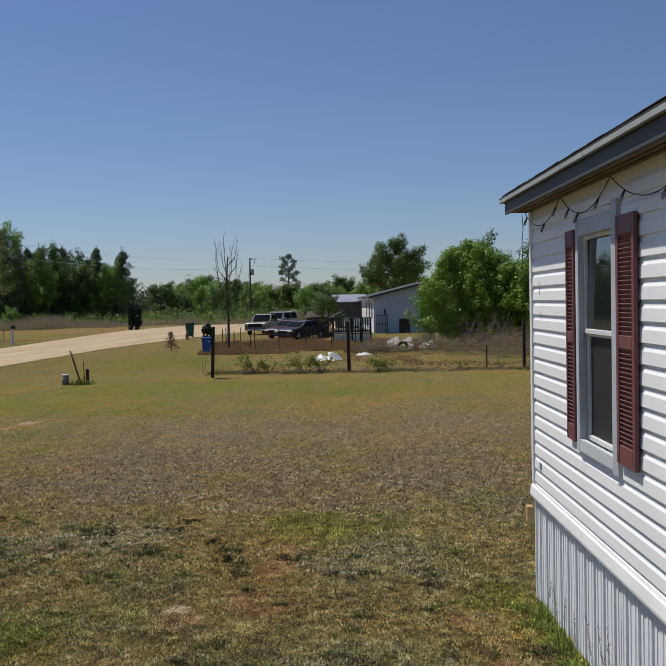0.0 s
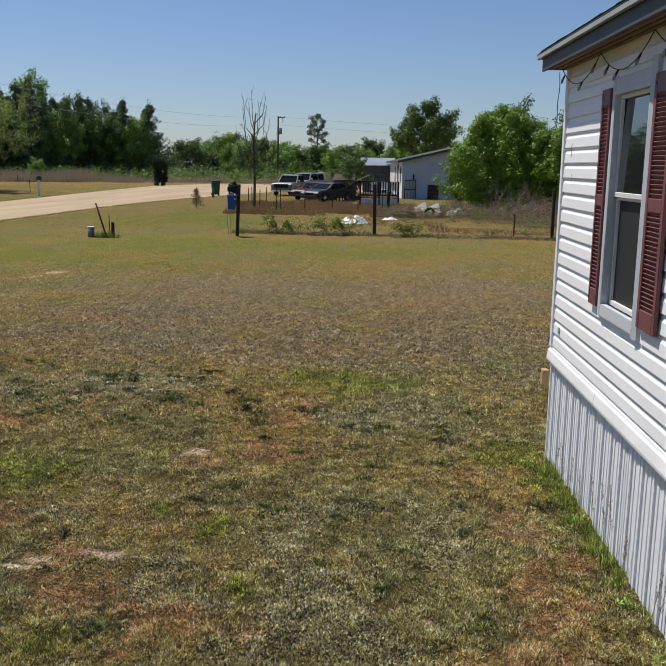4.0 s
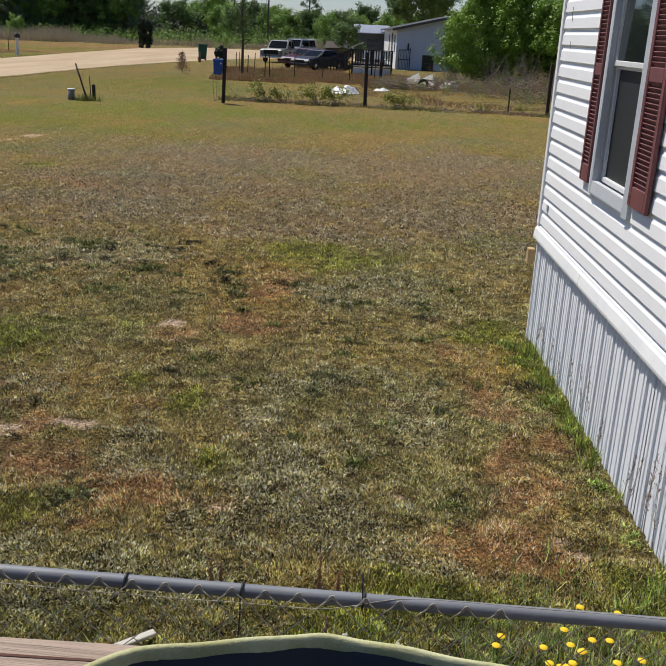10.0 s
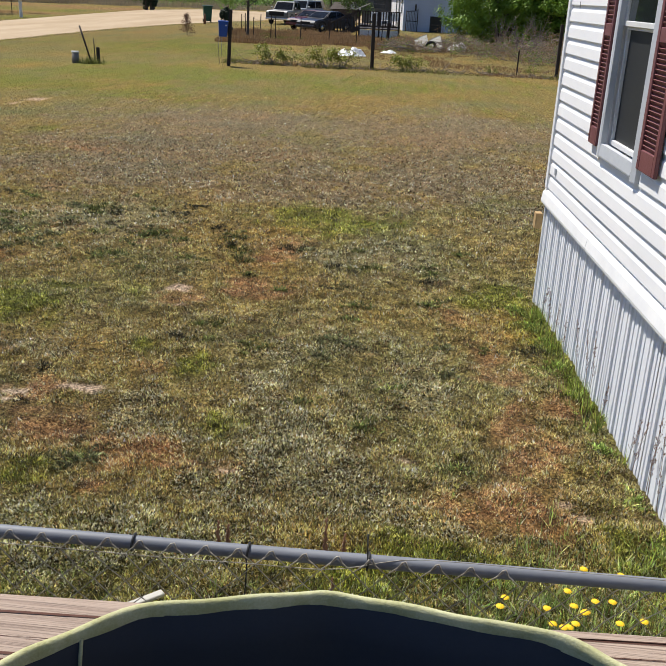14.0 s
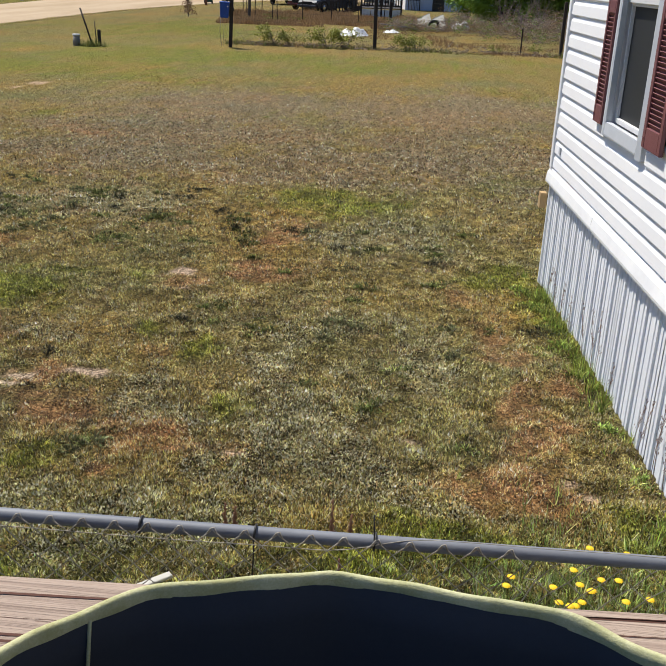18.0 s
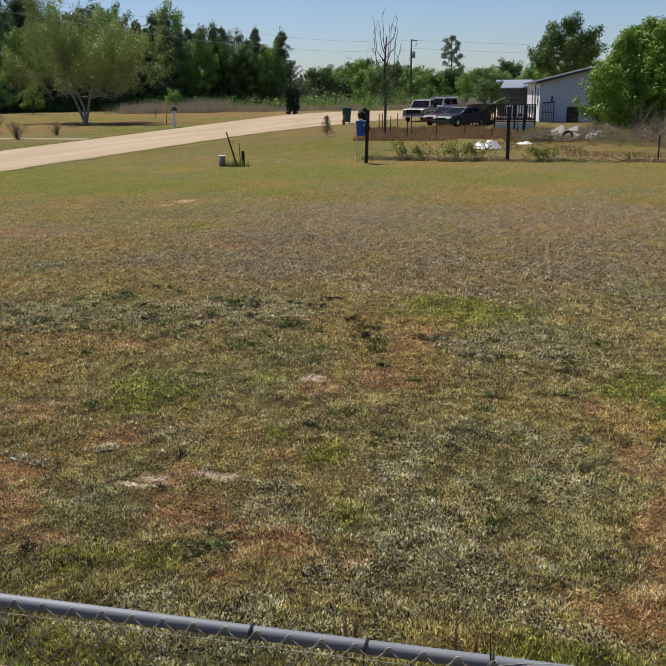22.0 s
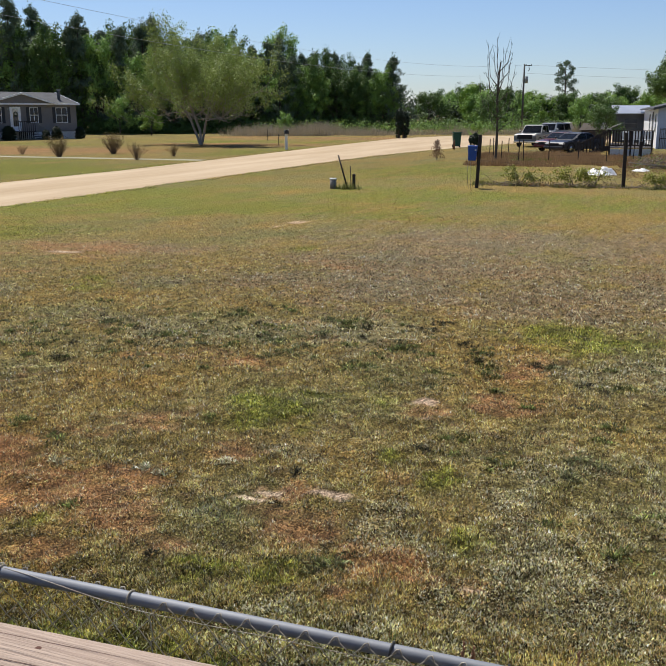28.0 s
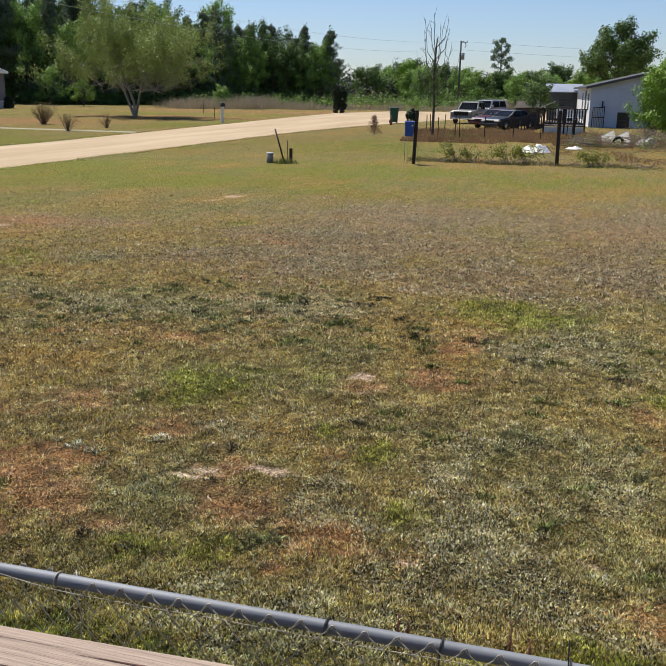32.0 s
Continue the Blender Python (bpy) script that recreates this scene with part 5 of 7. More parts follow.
def lawn():
    rs = np.random.RandomState(17)
    green, lush, dry, grey, dark = [], [], [], [], []
    for n, r0, r1, power, per, grow in ((80000, 1.6, 4.6, 1.3, 5, 0.60), (235000, 2.5, 8.0, 0.95, 4, 0.62), (150000, 8.0, 15.0, 1.0, 3, 0.82), (50000, 14.0, 21.0, 1.0, 3, 0.8), (45000, 17.0, 40.0, 1.0, 3, 0.85)):
        x, y = lawn_points(rs, n, r0, r1, power)
        col, (l, d, b, g, mauve) = turf(x, y)
        clump = fbm(x * 8, y * 8, 22, 3)
        stand = crisp(clump, 0.34, 0.60)
        roll = rs.uniform(0, 1, len(x))
        keep = (roll < 0.72 + 0.28 * stand) & (rs.uniform(0, 1, len(x)) > np.clip(b * 1.2, 0, 0.93)) & (rs.uniform(0, 1, len(x)) > 0.12 * d)
        x, y, col, l, d, g, stand = x[keep], y[keep], col[keep], l[keep], d[keep], np.maximum(g, 0.9 * mauve)[keep], stand[keep]
        tall = 0.85 + 0.45 * stand
        # shade in the gaps between clumps, put into the blade colour
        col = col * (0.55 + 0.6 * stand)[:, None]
        kind = np.argmax(np.stack([np.full(len(x), 0.45), l, d, g]) + rs.uniform(0, 0.25, (4, len(x))), 0)
        s = grow
        for k, rows, length, width, lean, sides, tone in ((0, green, (0.018, 0.042), (0.0054, 0.0095), (0.35, 1.35), 3, (0.22, 2.1, 0.13, 0.18)), (1, lush, (0.020, 0.046), (0.0050, 0.0088), (0.3, 1.3), 3, (0.24, 2.0, 0.05, 0.10)), (2, dry, (0.016, 0.038), (0.0046, 0.0084), (0.5, 1.45), 3, (0.22, 2.1, 0.06, 0.06)), (3, grey, (0.017, 0.042), (0.0046, 0.0086), (0.4, 1.4), 4, (0.14, 2.2, 0.25, 0.20))):
            pick = kind == k
            p = blades(rs, x[pick], y[pick], per, (length[0] * s, length[1] * s), (width[0] * s, width[1] * s), lean, sides, tall[pick])
            far = r0 > 16
            half = 13 < r0 < 16
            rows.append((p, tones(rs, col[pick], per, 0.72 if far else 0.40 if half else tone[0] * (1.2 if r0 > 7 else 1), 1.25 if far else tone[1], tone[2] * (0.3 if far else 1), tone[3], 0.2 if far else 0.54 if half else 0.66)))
    # longer grass at the foot of the skirting and under the fence
    f = rs.uniform(0, 1, 620)
    out, along = np.abs(rs.normal(0, 0.065, 620)) + 0.02, -7.0 * f + 0.1
    thick = fbm(f * 26, out * 3, 33) > 0.47
    out, along = out[thick], along[thick]
    a = radians(3.99)
    lx, ly = 1.29 - out * math.cos(a) - along * math.sin(a), 7.34 - out * math.sin(a) + along * math.cos(a)
    bright = np.repeat(np.array([[0.225, 0.280, 0.052]]), len(lx), 0)
    lush.append((blades(rs, lx, ly, 7, (0.04, 0.12), (0.0022, 0.0045), (0.15, 1.1), 3), tones(rs, bright, 7, 0.45, 1.5)))
    fx = np.where(rs.uniform(0, 1, 7000) < 0.62, rs.uniform(0.0, 1.6, 7000), rs.uniform(-2.8, 0.3, 7000))
    fy = 1.95 + 0.04 * fx + np.abs(rs.normal(0, 0.5, 7000)) + np.clip(fx, 0, 1) * 0.5
    bright = np.repeat(np.array([[0.245, 0.320, 0.080]]), len(fx), 0)
    lush.append((blades(rs, fx, fy, 6, (0.03, 0.10), (0.0014, 0.0030), (0.05, 1.0), 3), tones(rs, bright, 6, 0.4, 1.6, 0.10)))
    # dark rosettes of weeds, their own shadow put into the colour
    spots = [(-1.45, 4.11, 0.20, 0), (-1.45, 4.11, 0.16, 0), (-1.45, 4.11, 0.10, 1), (0.18, 5.30, 0.14, 1), (-0.14, 6.85, 0.17, 1), (-0.18, 6.46, 0.13, 1), (-0.8, 8.40, 0.16, 0), (-1.54, 8.62, 0.24, 1), (-1.32, 7.92, 0.2, 1), (-1.16, 7.50, 0.1, 1), (-0.84, 7.14, 0.12, 1), (-0.49, 7.23, 0.07, 2), (-1.15, 6.24, 0.12, 1), (-2.08, 5.2, 0.08, 2), (-1.74, 7.4, 0.14, 0), (0.02, 4.74, 0.17, 1), (-0.38, 4.98, 0.11, 1), (0.51, 5.57, 0.11, 0), (0.45, 7.82, 0.15, 1), (-0.94, 3.5, 0.07, 2), (0.53, 4.34, 0.12, 1), (-2.32, 8.62, 0.19, 1), (-3.26, 9.5, 0.3, 1), (-2.56, 7.80, 0.3, 1), (-3.76, 8.45, 0.3, 1)]
    spots += [(-4.52, 5.4, 0.18, 1), (-4.06, 5.18, 0.14, 1), (-4.01, 4.26, 0.08, 2), (-2.36, 3.82, 0.08, 2), (-3.17, 5.95, 0.13, 1), (-5.97, 6.14, 0.17, 1), (-5.73, 6.33, 0.1, 1), (-3.58, 3.57, 0.09, 2), (-3.21, 4.25, 0.1, 1), (-3.7, 4.81, 0.13, 4), (-3.1, 4.92, 0.13, 4), (-2.63, 5.17, 0.12, 4), (-2.89, 4.85, 0.08, 4), (-2.38, 4.45, 0.08, 4)]
    spots += [(1.20, 6.7, 0.13, 3), (1.26, 6.25, 0.15, 3), (1.26, 5.85, 0.17, 3), (1.33, 5.45, 0.13, 3), (1.38, 4.65, 0.11, 3), (1.43, 4.15, 0.13, 3), (1.10, 7.05, 0.12, 3), (1.46, 3.7, 0.12, 3)]
    rs2 = np.random.RandomState(3)
    for cx, cy, n in ((-4.2, 8.6, 34), (-1.6, 8.1, 20), (-5.3, 7.8, 26), (-0.4, 7.9, 10), (-2.5, 8.9, 16), (-6.8, 7.7, 14), (-4.0, 9.8, 16), (-1.2, 5.9, 5), (0.2, 6.2, 6)):
        sx, sy = (1.0, 0.4) if n > 12 else (0.5, 0.35)
        spots += [(cx + rs2.normal(0, sx), cy + rs2.normal(0, sy), rs2.uniform(0.06, 0.18), rs2.choice([0, 1, 1, 2])) for _ in range(n)]
    spots = [s for s in spots if home_side(s[0], s[1])[0] > 0.06 or s[3] == 3]
    shades = np.array([(0.125, 0.130, 0.060), (0.100, 0.118, 0.036), (0.040, 0.038, 0.020), (0.21, 0.29, 0.065), (0.33, 0.32, 0.20)])
    for x, y, r, kind in spots:
        crowns = max(5, int(r * (130 if kind == 0 else 95)))
        q, t = rs.normal(0, r * 0.5, crowns), rs.normal(0, r * 0.45, crowns)
        inside = home_side(x + q, y + t)[0] > 0.03
        q, t = q[inside], t[inside]
        near_mid = np.clip(1.3 - np.hypot(q, t) / (r * 1.1), 0.5, 1.3)
        size = 0.034 + 0.10 * r
        # the last, low layer is coloured darker as the shadow at the base
        for ln, wide, lean, share in (((0.5, 1.0), (0.0022, 0.0045), (0.35, 1.1), 1.1), ((0.8, 1.4), (0.0026, 0.0050), (0.95, 1.42), 0.95), ((0.3, 0.6), (0.004, 0.007), (0.8, 1.5), 0.45)):
            dark.append((blades(rs, x + q, y + t, 8, (ln[0] * size, ln[1] * size), wide, lean, 4, near_mid), tones(rs, np.repeat(shades[kind:kind + 1] * share, len(q), 0), 8, 0.45, 1.8)))
    sow("grass", "grass", "short olive-green lawn grass", "grass", green, 3)
    sow("lush_grass", "grass", "longer bright green grass tufts", "grass", lush, 3)
    sow("dry_grass", "grass", "dry reddish-brown dead grass", "grass", dry, 3)
    sow("grey_weeds", "weed", "grey-green low broadleaf weeds in the lawn", "weeds", grey, 4)
    sow("dark_weeds", "weed", "dark green weed rosettes in the lawn", "weeds", dark, 4)


lawn()

# ---- far buildings ----


def far_window(parent, at, size, axis="y", face=-1, mullions=True, shutters=None, frame_mat="trim"):
    """A framed window standing proud of a wall. axis: the wall runs along it; face: which way the window looks."""
    def b(name, c, s, off, material, up, bevel=0.0, label=""):
        a, z = c
        w, h, d = s
        if axis == "y":
            bm = box((d, w, h), (at[0] + face * off, at[1] + a, at[2] + z), bevel)
        else:
            bm = box((w, d, h), (at[0] + a, at[1] + face * off, at[2] + z), bevel)
        return part(name, bm, material, up, label)
    w, h = size
    win = b("window", (0, 0), (w, h, 0.03), 0.012, M[frame_mat], parent, 0, "white-framed window" if frame_mat == "trim" else "dark-framed window")
    b("pane", (0, h * 0.25 - 0.01), (w - 0.12, h / 2 - 0.09, 0.02), 0.025, M["far_pane"], win)
    b("pane", (0, -h * 0.25 + 0.01), (w - 0.12, h / 2 - 0.09, 0.02), 0.025, M["far_pane"], win)
    if mullions:
        b("mullion", (0, 0), (0.045, h - 0.06, 0.02), 0.040, M["trim"], win)
        b("mullion", (0, 0), (w - 0.06, 0.05, 0.016), 0.038, M["trim"], win)
    if shutters:
        for s in (-1, 1):
            b("shutter", (s * (w / 2 + 0.19), 0), (0.34, h + 0.05, 0.04), 0.02, M[shutters], win, 0.008, "dark louvred shutter")
    return win


def neighbour_home():
    """Taupe home across the road: local y runs along the front from its right corner, local x out of the front."""
    m = pose(-58.5, 79.5, 0, 0, 0, math.degrees(math.atan2(0.34, 0.94)) * -1)
    h = thing("neighbour_house", "long taupe mobile home with dark shutters and white skirting", "house", m)
    length, deep, eave, ridge = 20.0, 8.2, 3.42, 4.65
    part("wall", box((0.12, length, eave - 0.75), (-0.06, -length / 2, (eave + 0.75) / 2)), M["grey_siding"], h, "taupe lap siding front wall")
    part("wall", box((deep - 0.26, 0.12, eave - 0.75), (-deep / 2, -0.07, (eave + 0.75) / 2)), M["grey_siding"], h)
    part("wall", box((deep - 0.26, 0.12, eave - 0.75), (-deep / 2, -length + 0.07, (eave + 0.75) / 2)), M["grey_siding"], h)
    part("wall", box((0.12, length, eave), (-deep + 0.06, -length / 2, eave / 2)), M["grey_siding"], h)
    part("skirting", box((0.05, length - 0.1, 0.8), (-0.07, -length / 2, 0.36)), M["white"], h, "white block skirting")
    part("skirting", box((deep - 0.3, 0.05, 0.8), (-deep / 2, -0.07, 0.36)), M["white"], h)
    roof = part("roof", prism([(0.35, eave), (0.35, eave + 0.08), (-deep / 2, ridge + 0.05), (-deep - 0.35, eave + 0.08), (-deep - 0.35, eave)], length + 0.5, "y", -length - 0.25), M["grey_roof"], h, "grey shingle roof")
    part("fascia", box((0.04, length + 0.54, 0.16), (0.37, -length / 2, eave + 0.03), 0.005), M["trim"], h, "white fascia")
    part("fascia", prism([(0.35, eave - 0.05), (0.35, eave + 0.12), (-deep / 2, ridge + 0.09), (-deep - 0.35, eave + 0.12), (-deep - 0.35, eave - 0.05), (-deep / 2, ridge - 0.08)], 0.04, "y", 0.25), M["trim"], h)
    # small front gable over the door
    gy, gw, gz = -6.4, 3.6, 4.42
    part("gable", prism([(gy - gw, eave), (gy + gw, eave), (gy, gz)], 0.30, "x", 0.0), M["grey_siding"], h, "front gable above the door")
    for s in (-1, 1):
        part("gable_roof", prism([(gy, gz), (gy, gz + 0.12), (gy + s * (gw + 0.2), eave + 0.1), (gy + s * (gw + 0.2), eave - 0.03)], 3.3, "x", -2.8), M["grey_roof"], h)
        part("gable_fascia", prism([(gy, gz - 0.06), (gy, gz + 0.13), (gy + s * (gw + 0.25), eave + 0.11), (gy + s * (gw + 0.25), eave - 0.06)], 0.05, "x", 0.52), M["trim"], h)
    for y, w in ((-1.75, 1.35), (-4.9, 0.95), (-9.1, 1.4), (-13.0, 0.85), (-16.5, 1.35)):
        far_window(h, (0.0, y, 2.38), (w, 1.5), "y", 1, True, "navy_shutter")
    door = part("door", box((0.06, 1.15, 2.35), (0.03, -6.95, 2.0), 0.01), M["trim"], h, "white front door with a dark glass panel")
    part("pane", box((0.03, 0.55, 1.7), (0.065, -6.95, 2.15), 0.01), M["pane"], door)
    part("wreath", tube([(0.10, -6.95 + 0.18 * math.cos(a), 2.5 + 0.18 * math.sin(a)) for a in np.linspace(0, 6.28, 13)], 0.05, 6), M["leaf_cedar_shade"], door, "dark wreath")
    part("porch_light", tube([(0.02, -7.75, 2.95), (0.12, -7.75, 2.95)], [0.08, 0.11], 8), M["lamp_glass"], h)
    part("air_conditioner", box((0.4, 0.6, 0.4), (0.2, -9.4, 1.78), 0.02), M["white"], h, "white window air conditioner")
    ch = part("chimney", box((0.24, 0.24, 1.2), (-1.3, -1.1, 4.25), 0.02), M["shed"], h, "dark metal chimney")
    part("chimney_cap", box((0.36, 0.36, 0.06), (-1.3, -1.1, 4.9), 0.01), M["metal_roof"], ch)
    steps = thing("porch_steps", "dark wooden porch steps with railings at the taupe house", "steps", m)
    part("landing", box((1.6, 1.9, 0.08), (0.85, -6.7, 0.8), 0.01), M["dark_wood"], steps)
    for k in range(4):
        part("tread", box((1.5, 0.3, 0.05), (0.85, -5.6 + 0.28 * k, 0.66 - 0.18 * k), 0.008), M["dark_wood"], steps)
    for k in range(9):
        part("baluster", box((0.05, 0.05, 0.95), (1.6, -7.6 + 0.22 * k, 1.3)), M["dark_wood"], steps)
        part("landing_leg", box((0.08, 0.08, 0.75), (0.2 + 0.17 * k, -7.55, 0.38))if k in (0, 8) else box((0.03, 0.1, 0.7), (1.58, -7.6 + 0.22 * k, 0.42)), M["dark_wood"], steps)
    part("handrail", box((0.08, 1.9, 0.06), (1.6, -6.7, 1.8), 0.01), M["dark_wood"], steps)
    part("stair_rail", tube([(1.6, -5.75, 1.8), (1.6, -4.5, 0.85), (1.6, -4.5, 0.0)], 0.04, 6), M["grey_wood"], steps)
    return h


neighbour_home()


def white_home():
    """White home beyond the fence: local x along the gable, local y away."""
    m = pose(-1.25, 67.7, 0, 0, 0, 5.5)
    h = thing("white_house", "white single-storey home with a low gable and dark eave", "house", m)
    w, length, eave, ridge = 9.2, 15.0, 2.78, 3.85
    # white siding whose colour holds the blue of sky-lit shade
    g = part("gable_wall", prism([(0, 0), (w, 0), (w, eave), (w / 2, ridge), (0, eave)], 0.14, "y", 0.0), M["wall_shade_blue"], h, "white lap-sided gable wall")
    lap = bpy.data.meshes.new("siding_board")
    bm = prism([(0.0, 0.0), (-0.022, 0.0), (-0.006, 0.22), (0.0, 0.225)], w - 0.1, "x", 0.05)
    bm.to_mesh(lap)
    bm.free()
    lap.materials.append(M["wall_shade_blue"])
    for k in range(12):
        ob = part_mesh("siding_board", lap, g)
        ob.location = (0, 0, 0.06 + 0.225 * k)
    part("wall", box((0.12, length - 0.16, eave), (0.065, length / 2 + 0.08, eave / 2)), M["siding"], h, "sunlit white side wall")
    part("wall", box((0.12, length - 0.16, eave), (w - 0.065, length / 2 + 0.08, eave / 2)), M["siding"], h)
    part("wall", box((w - 0.3, 0.12, eave), (w / 2, length - 0.06, eave / 2)), M["siding"], h)
    for s, x0 in ((1, 0.0), (-1, w)):
        part("roof", prism([(x0 - s * 0.35, eave - 0.10), (x0 - s * 0.35, eave + 0.02), (w / 2, ridge + 0.14), (w / 2, ridge + 0.02)], length + 0.6, "y", -0.35), M["grey_roof"], h, "low grey roof with a dark edge")
        part("bargeboard", prism([(x0 - s * 0.37, eave - 0.14), (x0 - s * 0.37, eave + 0.03), (w / 2, ridge + 0.15), (w / 2, ridge - 0.02)], 0.05, "y", -0.41), M["shed"], h)
    for y in (1.6, 7.5):
        far_window(h, (0.0, y, 1.75), (0.9, 1.3), "y", -1, False)
    d = part("door", box((0.06, 0.95, 2.05), (-0.03, 4.2, 1.5), 0.01), M["shed"], h, "dark side door")
    part("door_trim", box((0.03, 1.15, 2.2), (-0.012, 4.2, 1.5)), M["trim"], d)
    far_window(h, (2.35, 0.0, 0.5), (0.85, 1.15), "x", -1, False, None, "navy_shutter")
    part("wall_lamp", box((0.10, 0.12, 0.42), (0.85, -0.06, 1.62), 0.02), M["dark_wood"], h, "dark wall lantern")
    frame_ = thing("gate_frame", "dark metal gate frame leaning at the white gable", "gate", m)
    for a, b in (((0.2, 0), (0.2, 1.4)), ((1.0, 0), (1.0, 1.5)), ((0.2, 1.35), (1.0, 1.4)), ((0.2, 0.7), (1.0, 0.7))):
        part("bar", tube([(a[0], -0.25, a[1]), (b[0], -0.25, b[1])], 0.03, 6), M["steel_post"], frame_)
    for k in range(6):
        part("slat", tube([(0.32 + 0.11 * k, -0.25, 0.05), (0.32 + 0.11 * k, -0.25, 1.36)], 0.012, 5), M["steel_post"], frame_)
    return h


white_home()


def side_deck():
    """Porch deck of the white home, with a stair going down towards the cars."""
    m = pose(-3.6, 55.4, 0, 0, 0, 4)
    d = thing("side_deck", "dark weathered deck with balusters, stairs and a pale base", "deck", m)
    w, l, z = 2.45, 9.5, 0.45
    for k in range(18):
        part("deck_board", box((w, l / 18 - 0.012, 0.05), (w / 2, (k + 0.5) * l / 18, z)), M["dark_wood"], d)
    for k in range(4):
        part("base_panel", box((w / 4 - 0.03, 0.03, z - 0.02), ((k + 0.5) * w / 4, 0.03, z / 2 - 0.04), 0.006), M["white"], d, "pale skirting panel")
    for x, y in ((0.05, 0.05), (w / 2, 0.05), (w - 0.05, 0.05), (0.05, l / 2), (0.05, l - 0.05)):
        part("post", box((0.1, 0.1, 1.46), (x, y, 0.7), 0.008), M["dark_wood"], d)
    for y0, n in ((0.05, 16),):
        part("top_rail", box((w, 0.14, 0.05), (w / 2, y0, 1.43), 0.008), M["dark_wood"], d)
        part("low_rail", box((w, 0.05, 0.09), (w / 2, y0, 0.6), 0.006), M["dark_wood"], d)
        for k in range(n):
            part("baluster", box((0.065, 0.05, 0.82), ((k + 0.5) * w / n, y0, 1.02)), M["dark_wood"], d)
    part("top_rail", box((0.14, l - 1.5, 0.05), (0.05, l / 2 + 0.7, 1.43), 0.008), M["dark_wood"], d)
    for k in range(24):
        part("baluster", box((0.045, 0.045, 0.82), (0.05, 1.5 + k * 0.3, 1.02)), M["dark_wood"], d)
    stairs = thing("deck_stairs", "dark wooden stairs with a pale top board beside the cars", "stairs", m)
    for k in range(4):
        part("tread", box((0.32, 1.3, 0.05), (-0.25 - 0.36 * k, 0.75, z - 0.1 - 0.12 * k), 0.006), M["dark_wood"], stairs)
    for y in (0.1, 1.4):
        part("stringer", prism([(0.0, 0.55), (-1.6, 0.0), (-1.6, -0.05), (-1.3, -0.05), (0.0, 0.3)], 0.06, "y", y), M["dark_wood"], stairs)
        part("handrail", prism([(0.0, 1.36), (0.0, 1.48), (-1.75, 0.66), (-1.75, 0.54)], 0.09, "y", y), M["dark_wood"], stairs)
        for k in range(9):
            x = -0.1 - 0.19 * k
            part("baluster", box((0.05, 0.05, 0.95), (x, y + 0.05, 0.93 + x * 0.42)), M["dark_wood"], stairs)
        part("newel", box((0.1, 0.1, 0.85), (-1.75, y + 0.05, 0.38), 0.006), M["dark_wood"], stairs)
    part("pale_board", box((0.9, 0.20, 0.05), (0.2, 0.05, 1.66), 0.006, Euler((0, radians(-24), 0)).to_matrix()), M["old_sheet"], stairs, "pale board laid on the handrail")
    for x, y, s in ((0.9, 1.8, 0.5), (1.6, 2.6, 0.6), (2.2, 1.4, 0.45)):
        c = thing("plastic_chair", "white plastic chair on the dark deck", "chair", m @ Matrix.Translation((x, y, z + 0.03)), "deck chairs")
        part("seat", box((0.45, 0.45, 0.05), (0, 0, 0.4), 0.015), M["white"], c)
        part("backrest", box((0.45, 0.05, 0.45), (0, 0.22, 0.66), 0.015), M["white"], c)
        for a in (-0.18, 0.18):
            for b in (-0.18, 0.18):
                part("leg", box((0.05, 0.05, 0.4), (a, b, 0.19)), M["white"], c)


side_deck()


def small_shed():
    m = pose(-5.1, 82.5, 0, 0, 0, 5)
    s = thing("grey_shed", "dark grey shed with a bright metal roof", "shed", m)
    w, d, z = 2.7, 4.0, 2.4
    for sz, at in (((w, 0.1, z), (w / 2, 0.05, z / 2)), ((w, 0.1, z), (w / 2, d - 0.05, z / 2)), ((0.1, d - 0.22, z), (0.05, d / 2, z / 2)), ((0.1, d - 0.22, z), (w - 0.05, d / 2, z / 2))):
        part("wall", box(sz, at), M["shed"], s)
    r = part("roof", prism([(-0.35, 2.38), (-0.35, 2.44), (2.0, 3.12), (4.35, 2.44), (4.35, 2.38), (2.0, 3.05)], w + 0.5, "x", -0.25), M["metal_roof"], s, "bright corrugated metal roof")
    for k in range(12):
        part("roof_rib", prism([(-0.34, 2.445), (-0.34, 2.47), (1.98, 3.14), (1.98, 3.115)], 0.04, "x", -0.2 + k * 0.26), M["metal_roof"], r)
    far_window(s, (1.4, 0.0, 1.6), (1.1, 0.8), "x", -1, False, None, "shed")


small_shed()

# ---- vehicles ----


def wheel(parent, x, y, r, width, side):
    t = part("wheel", tube([(x, y - width / 2, r), (x, y - width / 2 + 0.02, r), (x, y + width / 2 - 0.02, r), (x, y + width / 2, r)], [r * 0.93, r, r, r * 0.93], 18), M["tyre"], parent, "black tyre")
    yo = y + side * (width / 2 + 0.004)
    part("rim", tube([(x, yo - side * 0.02, r), (x, yo, r), (x, yo + side * 0.008, r)], [r * 0.62, r * 0.6, r * 0.2], 14), M["chrome"], t)


